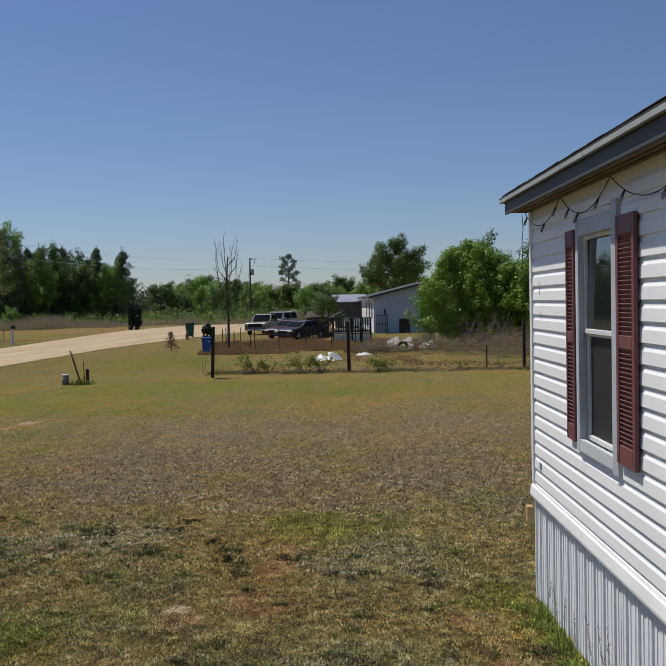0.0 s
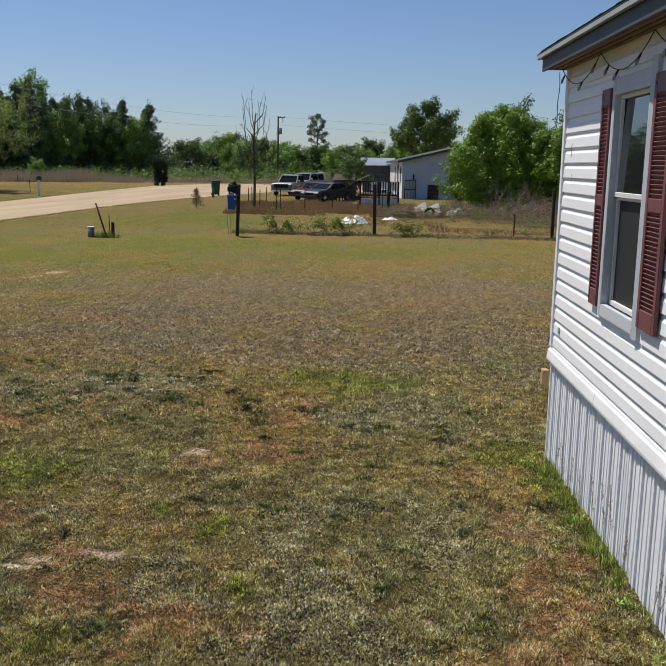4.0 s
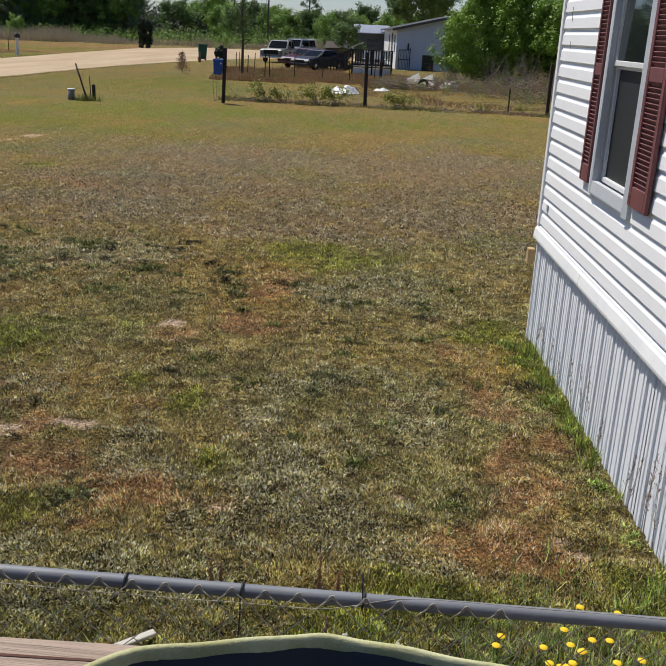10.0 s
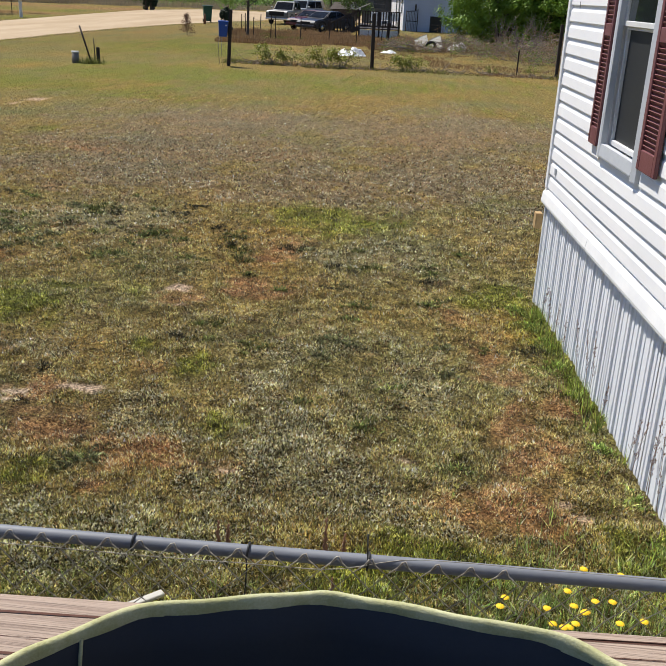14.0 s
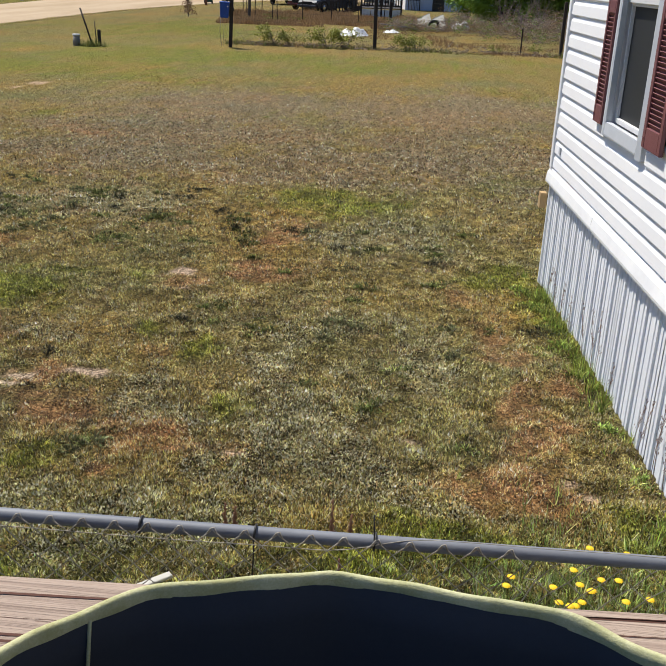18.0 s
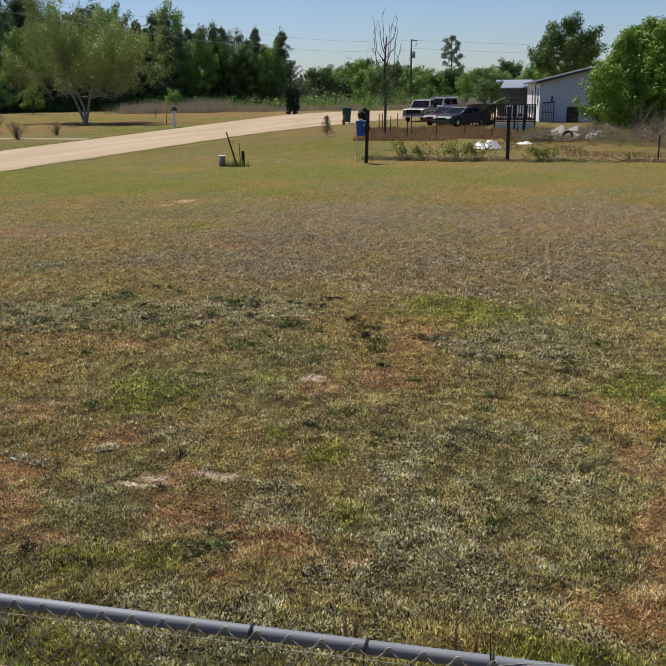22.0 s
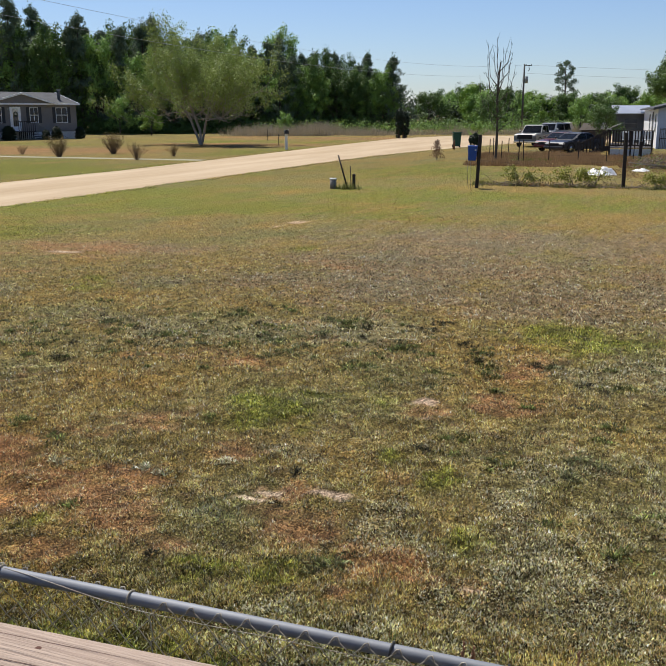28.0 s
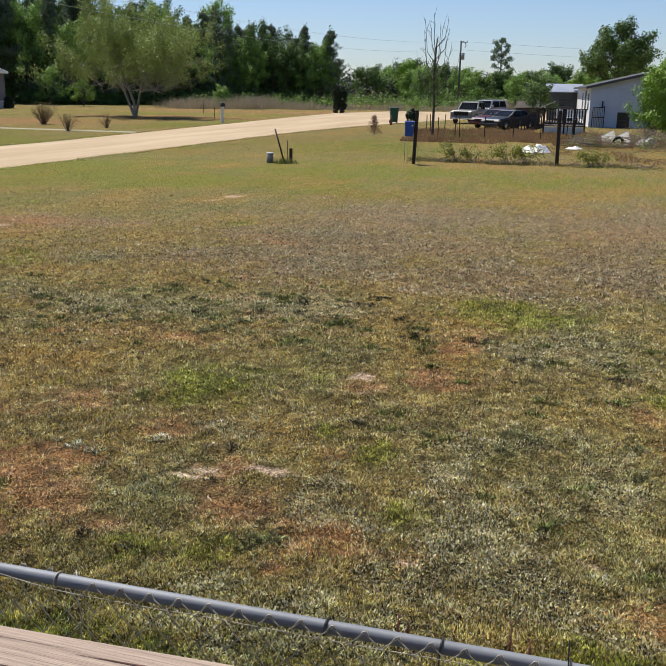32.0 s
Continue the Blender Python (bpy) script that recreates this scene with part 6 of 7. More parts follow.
def vehicle(name, label, category, m, paint, length, width, lower, cabin, wheel_r, wheels, hood_z, bed=None, rack=False):
    """lower and cabin are side outlines (x from the nose backward, z up)."""
    v = thing(name, label, category, m)
    h = width / 2
    bm = prism(lower, width, "y", -h)
    bmesh.ops.bevel(bm, geom=[e for e in bm.edges if abs(e.verts[0].co.y - e.verts[1].co.y) < 1e-4], offset=0.07, segments=3, affect="EDGES")
    part("body", bm, M[paint], v, "painted body")
    # cabin narrows to the roof
    zs = [z for _, z in cabin]
    lo, hi = min(zs), max(zs)
    bm = bmesh.new()
    rings = []
    for s in (-1, 1):
        rings.append([bm.verts.new((x, s * (h - 0.06 - 0.13 * (z - lo) / (hi - lo)), z)) for x, z in cabin])
    n = len(cabin)
    for i in range(n):
        bm.faces.new((rings[0][i], rings[0][(i + 1) % n], rings[1][(i + 1) % n], rings[1][i]))
    bm.faces.new(rings[0][::-1])
    bm.faces.new(rings[1])
    bmesh.ops.recalc_face_normals(bm, faces=bm.faces[:])
    bmesh.ops.bevel(bm, geom=bm.edges[:], offset=0.035, segments=2, affect="EDGES")
    cab = part("cabin", bm, M[paint], v)
    (xa, za), (xb, zb), (xc, zc), (xd, zd) = cabin[0], cabin[1], cabin[2], cabin[3]

    def pane_quad(pts, label=""):
        bm = bmesh.new()
        vs = [bm.verts.new(p) for p in pts]
        bm.faces.new(vs)
        bmesh.ops.solidify(bm, geom=bm.faces[:], thickness=0.006)
        return part("window", bm, M["car_glass"], cab, label or "dark car window")

    def yy(z, s):
        return s * (h - 0.06 - 0.13 * (z - lo) / (hi - lo) + 0.006)

    def lerp(p, q, f):
        return (p[0] + (q[0] - p[0]) * f, p[1] + (q[1] - p[1]) * f)
    f0, f1 = lerp((xa, za), (xb, zb), 0.10), lerp((xa, za), (xb, zb), 0.90)
    k = 0.012
    pane_quad([(f0[0] - k, -h + 0.17, f0[1] + k), (f0[0] - k, h - 0.17, f0[1] + k), (f1[0] - k, h - 0.27, f1[1] + k), (f1[0] - k, -h + 0.27, f1[1] + k)], "windscreen")
    r0, r1 = lerp((xd, zd), (xc, zc), 0.12), lerp((xd, zd), (xc, zc), 0.88)
    pane_quad([(r0[0] + k, -h + 0.2, r0[1] + k), (r0[0] + k, h - 0.2, r0[1] + k), (r1[0] + k, h - 0.27, r1[1] + k), (r1[0] + k, -h + 0.27, r1[1] + k)], "rear window")
    zlo, zhi = lo + (hi - lo) * 0.14, hi - (hi - lo) * 0.13
    for s in (-1, 1):
        xl0, xl1 = lerp((xa, za), (xb, zb), 0.2)[0] + 0.12, lerp((xa, za), (xb, zb), 0.87)[0] + 0.10
        xr0, xr1 = lerp((xd, zd), (xc, zc), 0.2)[0] - 0.12, lerp((xd, zd), (xc, zc), 0.87)[0] - 0.10
        mid = (xl1 + xr1) / 2 + 0.05
        pane_quad([(xl0, yy(zlo, s), zlo), (mid - 0.05, yy(zlo, s), zlo), (mid - 0.05, yy(zhi, s), zhi), (xl1, yy(zhi, s), zhi)])
        pane_quad([(mid + 0.05, yy(zlo, s), zlo), (xr0, yy(zlo, s), zlo), (xr1, yy(zhi, s), zhi), (mid + 0.05, yy(zhi, s), zhi)])
        part("mirror", box((0.12, 0.16, 0.13), (xl0 - 0.05, s * (h + 0.08), zlo + 0.08), 0.03), M[paint], v)
        part("headlight", box((0.08, 0.30, 0.13), (0.03, s * (h - 0.25), hood_z - 0.24), 0.03), M["lamp_glass"], v, "clear headlight")
        part("tail_light", box((0.05, 0.18, 0.22), (length - 0.02, s * (h - 0.14), hood_z - 0.18), 0.02), M["maroon"], v, "red tail light")
        for x in wheels:
            wheel(v, x, s * (h - 0.11), wheel_r, 0.21, s)
            part("wheel_arch", tube([(x + (wheel_r + 0.07) * math.cos(a), s * (h - 0.012), wheel_r + (wheel_r + 0.07) * math.sin(a)) for a in np.linspace(0.1, 3.04, 12)], 0.045, 6), M["tyre"], v, "dark wheel arch")
        part("door_seam", box((0.012, 0.008, 0.5), (mid, s * (h + 0.002), lo - 0.28)), M["tyre"], v)
        part("door_handle", box((0.16, 0.03, 0.03), (mid - 0.14, s * (h + 0.01), lo - 0.1), 0.008), M["chrome"], v)
    part("front_bumper", box((0.14, width - 0.06, 0.18), (-0.03, 0, wheel_r + 0.08), 0.04, None, 2), M["chrome"] if bed else M[paint], v)
    part("rear_bumper", box((0.14, width - 0.06, 0.18), (length + 0.02, 0, wheel_r + 0.1), 0.04, None, 2), M["chrome"] if bed else M[paint], v)
    part("grille", box((0.07, width * (0.66 if bed else 0.5), 0.34 if bed else 0.2), (-0.004, 0, hood_z - 0.26), 0.015), M["tyre"], v, "dark grille")
    if bed:
        part("bed_floor", box((bed[1] - bed[0], width - 0.24, 0.02), ((bed[0] + bed[1]) / 2, 0, hood_z + 0.012)), M["tyre"], v, "dark cargo bed")
    if rack:
        for s in (-1, 1):
            part("roof_rail", tube([(cabin[1][0] + 0.2, s * (h - 0.28), hi + 0.03), (cabin[1][0] + 0.3, s * (h - 0.28), hi + 0.08), (cabin[2][0] - 0.3, s * (h - 0.28), hi + 0.08), (cabin[2][0] - 0.2, s * (h - 0.28), hi + 0.03)], 0.02, 6), M["chrome"], v)
    return v


def parked(x, y, nose_x, nose_y, size):
    """The pose of a vehicle whose nose points along (nose_x, nose_y) with its nose at (x, y)."""
    return pose(x, y, 0, 0, 0, math.degrees(math.atan2(-nose_y, -nose_x))) @ Matrix.Diagonal((size, size, size, 1))


vehicle("pickup_truck", "silver older pickup truck with a chrome bumper", "truck", parked(-10.45, 68.0, -0.24, -0.97, 0.88), "silver", 5.3, 1.98,
        [(0, 0.45), (0, 0.98), (0.1, 1.08), (1.45, 1.14), (5.25, 1.14), (5.3, 0.5), (4.7, 0.42), (0.3, 0.40)],
        [(1.35, 1.10), (1.95, 1.80), (3.0, 1.82), (3.25, 1.10)], 0.37, (0.95, 4.2), 1.12, bed=(3.4, 5.2))
vehicle("sport_utility", "white older utility wagon with a roof rack", "car", parked(-10.55, 76.5, -0.35, -0.94, 0.92), "white_car", 4.6, 1.85,
        [(0, 0.45), (0, 0.95), (0.1, 1.05), (1.3, 1.12), (4.55, 1.12), (4.6, 0.5), (4.2, 0.42), (0.3, 0.40)],
        [(1.2, 1.08), (1.75, 1.80), (4.25, 1.80), (4.5, 1.08)], 0.36, (0.9, 3.6), 1.08, rack=True)
vehicle("maroon_car", "maroon sedan parked between the truck and a dark car", "car", parked(-8.0, 60.2, -0.50, -0.87, 0.88), "maroon", 4.6, 1.78,
        [(0, 0.35), (-0.02, 0.62), (0.15, 0.78), (1.3, 0.92), (3.7, 0.95), (4.55, 0.90), (4.6, 0.4), (4.2, 0.28), (0.3, 0.26)],
        [(1.1, 0.90), (1.95, 1.38), (3.0, 1.40), (3.95, 0.93)], 0.32, (0.85, 3.6), 0.86)
vehicle("dark_sedan", "dark blue sedan parked beside the deck stairs", "car", parked(-7.05, 57.8, -0.55, -0.83, 0.86), "navy_car", 4.7, 1.80,
        [(0, 0.35), (-0.02, 0.64), (0.15, 0.80), (1.3, 0.95), (3.7, 0.98), (4.65, 0.94), (4.7, 0.4), (4.3, 0.28), (0.3, 0.26)],
        [(1.1, 0.93), (2.0, 1.42), (3.1, 1.44), (4.1, 0.96)], 0.33, (0.88, 3.7), 0.88)
for x, y, w, turn in ((-9.9, 89.5, 1.4, 10), (-7.6, 88.5, 2.2, -14)):
    t = thing("boat_cover", "pale sun-bleached cover over a stored boat", "boat cover", pose(x, y, 0, 0, 0, turn))
    part("cover", prism([(-w / 2, 0.9), (-w * 0.3, 1.55), (w * 0.35, 1.62), (w / 2, 1.0)], 2.4, "y", 0), M["old_sheet"], t)
    part("cradle", box((w * 0.8, 2.2, 0.9), (0, 1.2, 0.45), 0.03), M["dark_wood"], t)

# ---- yard trees and shrubs ----


def bush_tree(seed, radius, height, leaf, size, n, base_z=0.2, bumps=5):
    """A dense, uneven shrub: leaf clumps over a lumpy shell, gaps and stray shoots."""
    rs = np.random.RandomState(seed)
    centres = []
    lump = rs.uniform(0.82, 1.15, (bumps, 4))
    for k in range(n):
        a, f = rs.uniform(0, 6.283), rs.uniform(0, 1) ** 0.8
        z = base_z + (height - base_z) * f
        prof = math.sin(math.pi * min(1, 0.16 + 0.84 * f)) ** 0.55 if f < 0.97 else 0.25
        r = radius * prof * (0.86 + 0.14 * math.sin(bumps * a + 3 * f + seed) + 0.30 * noise.noise((math.cos(a) * 2.4, math.sin(a) * 2.4, f * 4)))
        q = rs.uniform(0.72, 1.06) if rs.uniform() < 0.85 else rs.uniform(0.2, 0.6)
        centres.append((r * q * math.cos(a), r * q * math.sin(a), z * (1 + 0.05 * noise.noise((a * 2, f * 5, 7)))))
    for k in range(26):
        a, r = rs.uniform(0, 6.283), rs.uniform(0, radius * 0.8)
        x, y = r * math.cos(a), r * math.sin(a)
        top = height * (1.0 - 0.25 * (r / radius) ** 2)
        for s in range(5):
            centres.append((x + rs.normal(0, 0.05), y, top + s * rs.uniform(0.05, 0.16)))
    co = leaf_cloud(rs, centres, 64, 0.145 * radius ** 0.5, size, shell=1.0)
    tubes = []
    for k in range(9):
        a = 0.7 * k
        e = np.array([radius * 0.55 * math.cos(a), radius * 0.55 * math.sin(a), height * 0.75])
        tubes.append(([np.array([0.12 * math.cos(a), 0.12 * math.sin(a), -0.1]), e * [0.4, 0.4, 0.45], e], [0.09, 0.06, 0.02]))
    return wood_mesh(tubes, M["bark"]), quads_mesh("crown", co, 4, M[leaf])


plant_tree("large_shrub", bush_tree(12, 3.1, 5.0, "leaf_bush", 0.070, 900), 4.5, 51.5, 0, 1.0, "large dense bright green shrub beside the white home", "shrub")
plant_tree("large_shrub", bush_tree(14, 2.2, 3.8, "leaf_bush", 0.070, 430), 7.3, 50.2, 60, 1.0, "dense green shrub joined to a larger one", "shrub")
plant_tree("broadleaf_tree", broads[1], 6.2, 61.5, 15, 0.60, "leafy tree rising behind the large shrub")
plant_tree("broadleaf_tree", broads[3], 10.5, 60, 70, 0.62, "leafy tree rising behind the large shrub")


def yard_tree():
    """A low-forking spreading tree with two leaning trunks and a broad airy crown."""
    rs = np.random.RandomState(41)
    tubes, tips = [], []

    def grow(p, way, ln, r, level):
        pts = [np.array(p, float)]
        for k in range(4):
            way = way + rs.normal(0, 0.13, 3) + np.array([0, 0, 0.05 if level > 1 else 0.13])
            way = way / np.linalg.norm(way)
            pts.append(pts[-1] + way * ln / 4)
        tubes.append((pts, [r, r * 0.9, r * 0.76, r * 0.62, r * 0.46]))
        if level <= 1:
            tips.extend(pts[1:])
        if level > 0:
            for k in range(4 if level > 1 else 3):
                side = rs.normal(0, 0.62, 3)
                grow(pts[2 + k % 3], (way + side) / np.linalg.norm(way + side), ln * rs.uniform(0.55, 0.75), r * 0.45, level - 1)

    for way, ln, r in (((-0.72, 0.1, 0.80), 4.3, 0.15), ((-0.05, 0.0, 1.0), 4.5, 0.16), ((0.52, -0.2, 0.80), 4.3, 0.14), ((0.15, 0.5, 0.9), 4.2, 0.10), ((-0.3, -0.5, 0.85), 4.2, 0.09), ((0.72, 0.3, 0.62), 3.9, 0.10), ((0.4, -0.6, 0.85), 4.0, 0.09), ((-0.5, 0.4, 0.85), 4.2, 0.09), ((-0.95, -0.1, 0.50), 3.6, 0.09), ((0.95, 0.0, 0.45), 3.6, 0.09), ((0.6, 0.6, 0.5), 3.4, 0.08), ((-1.0, 0.3, 0.42), 4.4, 0.09), ((1.0, -0.3, 0.40), 4.4, 0.09), ((-0.3, -1.0, 0.45), 4.0, 0.08), ((0.2, 1.0, 0.45), 4.0, 0.08), ((-0.9, -0.5, 0.6), 4.4, 0.08), ((0.9, 0.4, 0.6), 4.4, 0.08)):
        w = np.array(way)
        grow((rs.normal(0, 0.24), rs.normal(0, 0.16), -0.1), w / np.linalg.norm(w), ln, r * 0.8, 3)
    tips = [t for t in tips if rs.uniform() < min(1.0, max(0.0, (t[2] - 2.0) / 3.4))]
    tubes[:] = [t for t in tubes if t[1][0] > 0.1 or min(p[2] for p in t[0]) > 1.5]
    return wood_mesh(tubes, M["bark_pale"], 6), quads_mesh("crown", leaf_cloud(rs, tips, 30, 0.32, 0.064, shell=0.7), 4, M["leaf_yard"])


plant_tree("spreading_tree", yard_tree(), -36.0, 65.2, -30, 0.98, "low-forking spreading yard tree in thin spring leaf", squash=1.16)
plant_tree("small_tree", smalls[1], -65.0, 97.0, 0, 0.72, "small round green tree at the edge of the wood")
plant_tree("small_tree", smalls[2], -58.0, 93.0, 50, 0.5, "bright low shrub at the edge of the wood")
plant_tree("small_tree", smalls[1], -43, 98.0, 120, 0.42, "small bright green sapling in the tall grass")


def bare_tree():
    """A slim tree in early leaf, bare at the top."""
    rs = np.random.RandomState(77)
    tubes, tips = [], []
    tubes.append(([np.array([0, 0, -0.1]), np.array([0.02, 0, 1.5]), np.array([-0.03, 0, 3.2]), np.array([0.05, 0.0, 4.6])], [0.075, 0.062, 0.048, 0.028]))
    for k in range(17):
        a, z = 2.4 * k, 1.4 + 0.17 * k
        e = np.array([0.8 * math.cos(a), 0.8 * math.sin(a), 0]) * rs.uniform(0.7, 1.25) * (1 - 0.02 * k)
        p = np.array([0, 0, z])
        top = p + e + [0, 0, rs.uniform(1.3, 2.1)]
        mid = p + e * 0.72 + [0, 0, 0.5]
        tubes.append(([p, mid, top], [0.024, 0.016, 0.006]))
        for s in range(4):
            q = mid + (top - mid) * (0.2 + 0.22 * s)
            tubes.append(([q, q + rs.normal(0, 0.16, 3) + [0, 0, 0.32]], [0.010, 0.004]))
        if k < 10:
            tips += [p + e * f + [0, 0, 0.35 * f] for f in (0.3, 0.6, 0.9)] + [mid]
    return wood_mesh(tubes, M["bark"], 5), quads_mesh("crown", leaf_cloud(rs, tips, 20, 0.24, 0.045), 4, M["leaf_oak"])


plant_tree("small_tree", smalls[0], -5.3, 76, 30, 0.52, "leafy sapling in front of the grey shed", "sapling")
plant_tree("slim_tree", bare_tree(), -8.55, 46.6, 0, 1.07, "slim young tree, leafy below and bare on top")
plant_tree("broadleaf_tree", smalls[0], -24.5, 128, 10, 0.85, "leafy green tree beyond the sandy road")


def twig_shrub(seed, height, n, leaf=None, leaves=0):
    rs = np.random.RandomState(seed)
    tubes, tips = [], []
    for k in range(n):
        a = rs.uniform(0, 6.283)
        e = np.array([math.cos(a), math.sin(a), 0]) * height * rs.uniform(0.10, 0.72) + [0, 0, height * rs.uniform(0.45, 1.0)]
        foot = e * [0.14, 0.14, 0] + [0, 0, -0.03]
        tubes.append(([foot, (foot + e) * 0.5 + [0, 0, 0.06], e], [0.013, 0.009, 0.004]))
        for q in range(3):
            b = e * (0.5 + 0.17 * q)
            tubes.append(([b, b + rs.normal(0, 0.09, 3) * height + [0, 0, 0.12 * height]], [0.005, 0.002]))
        tips += [e, e * [0.6, 0.6, 0.7], e * 0.85]
    co = leaf_cloud(rs, tips, leaves, 0.10, 0.03)
    return wood_mesh(tubes, M["golden_twig"], 4), quads_mesh("leaves", co, 4, M[leaf or "leaf_vine"])


shrub_a, shrub_b = twig_shrub(5, 1.35, 90, "leaf_sparse", 9), twig_shrub(6, 1.1, 40, "leaf_sparse", 6)
for pair, x, y, s, turn in ((shrub_a, -33.4, 43.6, 0.84, 0), (shrub_a, -33.1, 48.6, 0.92, 90), (shrub_b, -27.4, 42.4, 0.85, 30), (shrub_b, -27.6, 46.7, 0.7, 200), (shrub_b, -38.0, 46.0, 0.5, 120)):
    t = plant_tree("bare_shrub", pair, x, y, turn, s, "twiggy golden-brown shrub coming into leaf beside the walkway", "shrub", "bare shrubs along the walkway")


def thin_cedar():
    rs = np.random.RandomState(9)
    tubes, tips = [([np.array([0, 0, -0.05]), np.array([0, 0, 1.1])], [0.025, 0.008])], []
    for k in range(22):
        a, z = 2.4 * k, 0.12 + 0.044 * k
        e = np.array([math.cos(a), math.sin(a), 0.15]) * (0.42 * (1 - k / 26)) + [0, 0, z]
        tubes.append(([np.array([0, 0, z]), e], [0.010, 0.004]))
        tips += [e, e * [0.6, 0.6, 1], e * [0.3, 0.3, 1]]
    return wood_mesh(tubes, M["brush"], 4), quads_mesh("crown", leaf_cloud(rs, tips, 12, 0.055, 0.035), 4, M["rust_weed"])


plant_tree("little_conifer", thin_cedar(), -11.7, 46.8, 0, 0.95, "little brown half-dead conifer on the lawn", "conifer")
cedar = bush_tree(22, 0.55, 2.0, "leaf_cedar_shade", 0.07, 110, 0.05, 3)
ragged = bush_tree(27, 0.62, 2.2, "leaf_cedar_shade", 0.07, 70, 0.05, 5)
plant_tree("dark_cedar", ragged, -26.0, 89.5, 0, 0.92, "dark cedar shrub at the bend of the road", "shrub")
plant_tree("dark_cedar", ragged, -26.5, 89.4, 130, 0.72, "dark cedar shrub at the bend of the road", "shrub", squash=1.45)
plant_tree("dark_shrub", ragged, -9.75, 47.0, 10, 0.50, "dark evergreen shrub behind the blue box", "shrub")
plant_tree("small_tree", smalls[1], -19.0, 92.0, 20, 0.28, "little green sapling beyond the road", "sapling")
for k, (y, r, hgt) in enumerate(((-0.4, 0.7, 1.0), (-3.1, 0.8, 0.75), (-4.0, 0.7, 1.05), (-5.2, 0.6, 0.8), (-8.4, 0.9, 1.1), (-10.2, 0.75, 0.9), (-12.0, 0.7, 1.0), (-14.0, 0.8, 0.9), (-16.0, 0.7, 0.9))):
    m = pose(-58.5, 79.5, 0, 0, 0, -19.9) @ Matrix.Translation((1.0 if abs(y + 4.6) > 1 else 2.4, y, 0))
    t = thing("foundation_shrub", "dark clipped shrub against the white skirting", "shrub", m @ Matrix.Diagonal((r * 1.3, r * 1.3, hgt * 0.46, 1)), "foundation shrubs")
    part_mesh("trunk", cedar[0], t)
    part_mesh("crown", cedar[1], t)


def tall_grass(name, material, label, spots, n, height, width, seed, per=5):
    """Standing dry grass over boxes x0, x1, y0, y1."""
    rs = np.random.RandomState(seed)
    out = []
    area = [(b - a) * (d - c) for a, b, c, d in spots]
    for (a, b, c, d), s in zip(spots, area):
        m = int(n * s / sum(area))
        x, y = rs.uniform(a, b, m), rs.uniform(c, d, m)
        thick = fbm(x * 0.3, y * 0.3, seed) > 0.38
        x, y = x[thick], y[thick]
        out.append(blades(rs, x, y, per, height, width, (0.0, 0.7), 3, 0.25 + 0.95 * crisp(fbm(x * 1.1, y * 0.4, seed + 1, 3), 0.3, 0.7)))
    return sow_plain(name, material, label, "tall grass", out, 3)


# ragged grass along both edges of the sandy road
rs = np.random.RandomState(83)
y = rs.uniform(18, 60, 9000)
near = rs.uniform(0, 1, 9000) < 0.55
ragged_edge = (fbm(y * 0.7, y * 0.1 + near * 40, 84) - 0.5) * 1.5
x = np.where(near, -16.4 + np.clip(y - 48, 0, 20) * 0.083, -22.7 - np.clip(y - 34, 0, 40) * 0.0806) + ragged_edge * np.where(near, -0.5, 0.5) + rs.normal(0, 0.16, 9000)
sow("verge_tufts", "grass", "ragged short grass along the edge of the sandy road", "grass", [(blades(rs, x, y, 4, (0.02, 0.06), (0.006, 0.014), (0.6, 1.45)), tones(rs, turf(x, y)[0] * 1.1, 4, 0.7, 1.4))], 3)
# field of tan grass behind the road, along the foot of the woods
rs = np.random.RandomState(61)
f = rs.uniform(0, 1, 15000)
x, y = -58 + 68 * f + rs.normal(0, 0.6, 15000), 86 + 38 * f ** 0.9 + rs.uniform(-1.5, 9, 15000)
tall = crisp(fbm(x * 0.3, y * 0.12, 88), 0.25, 0.75)
thick = (rs.uniform(0, 1, 15000) < 0.10 + 0.9 * tall) & (x + 0.505 * y > rs.normal(0, 1.2, 15000))
x, y, tall = x[thick], y[thick], 0.45 + 0.85 * tall[thick]
sow_plain("tan_field", "reed", "tan tall dry grass at the foot of the woods", "tall grass", [blades(rs, x, y, 7, (0.4, 1.5), (0.009, 0.020), (0.0, 0.6), 3, tall)], 3)
x, y = rs.uniform(-50, 14, 700), rs.uniform(0, 1, 700)
y = 100 + 0.35 * (x + 52) + 10 * y
co = leaf_cloud(rs, np.stack([x, y, rs.uniform(0.3, 1.4, 700)], 1), 14, 0.3, 0.10)
tagged(new("field_scrub", quads_mesh("field_scrub", co, 4, M["leaf_light"])), "low bright green scrub above the tan grass", "scrub", kind="stuff")
tall_grass("rusty_grass", "red_grass", "rusty-brown tall grass in front of the parked cars", [(-9.4, 0.2, 42.5, 53.4), (-10.6, -9.4, 50, 54), (0.5, 4.5, 44, 47)], 17000, (0.08, 0.31), (0.006, 0.014), 62)
tall_grass("verge_grass", "red_grass", "taller brown grass standing before the parked cars", [(-9.3, -3.8, 52.6, 54.6)], 1100, (0.22, 0.46), (0.006, 0.014), 68)
tall_grass("fence_row_grass", "red_grass", "dry brown grass along the old fence row", [(-6.4, 6.5, 30.6, 31.8), (0.5, 6.5, 33, 41), (-3, 0.5, 36, 42)], 4200, (0.04, 0.16), (0.004, 0.010), 63)
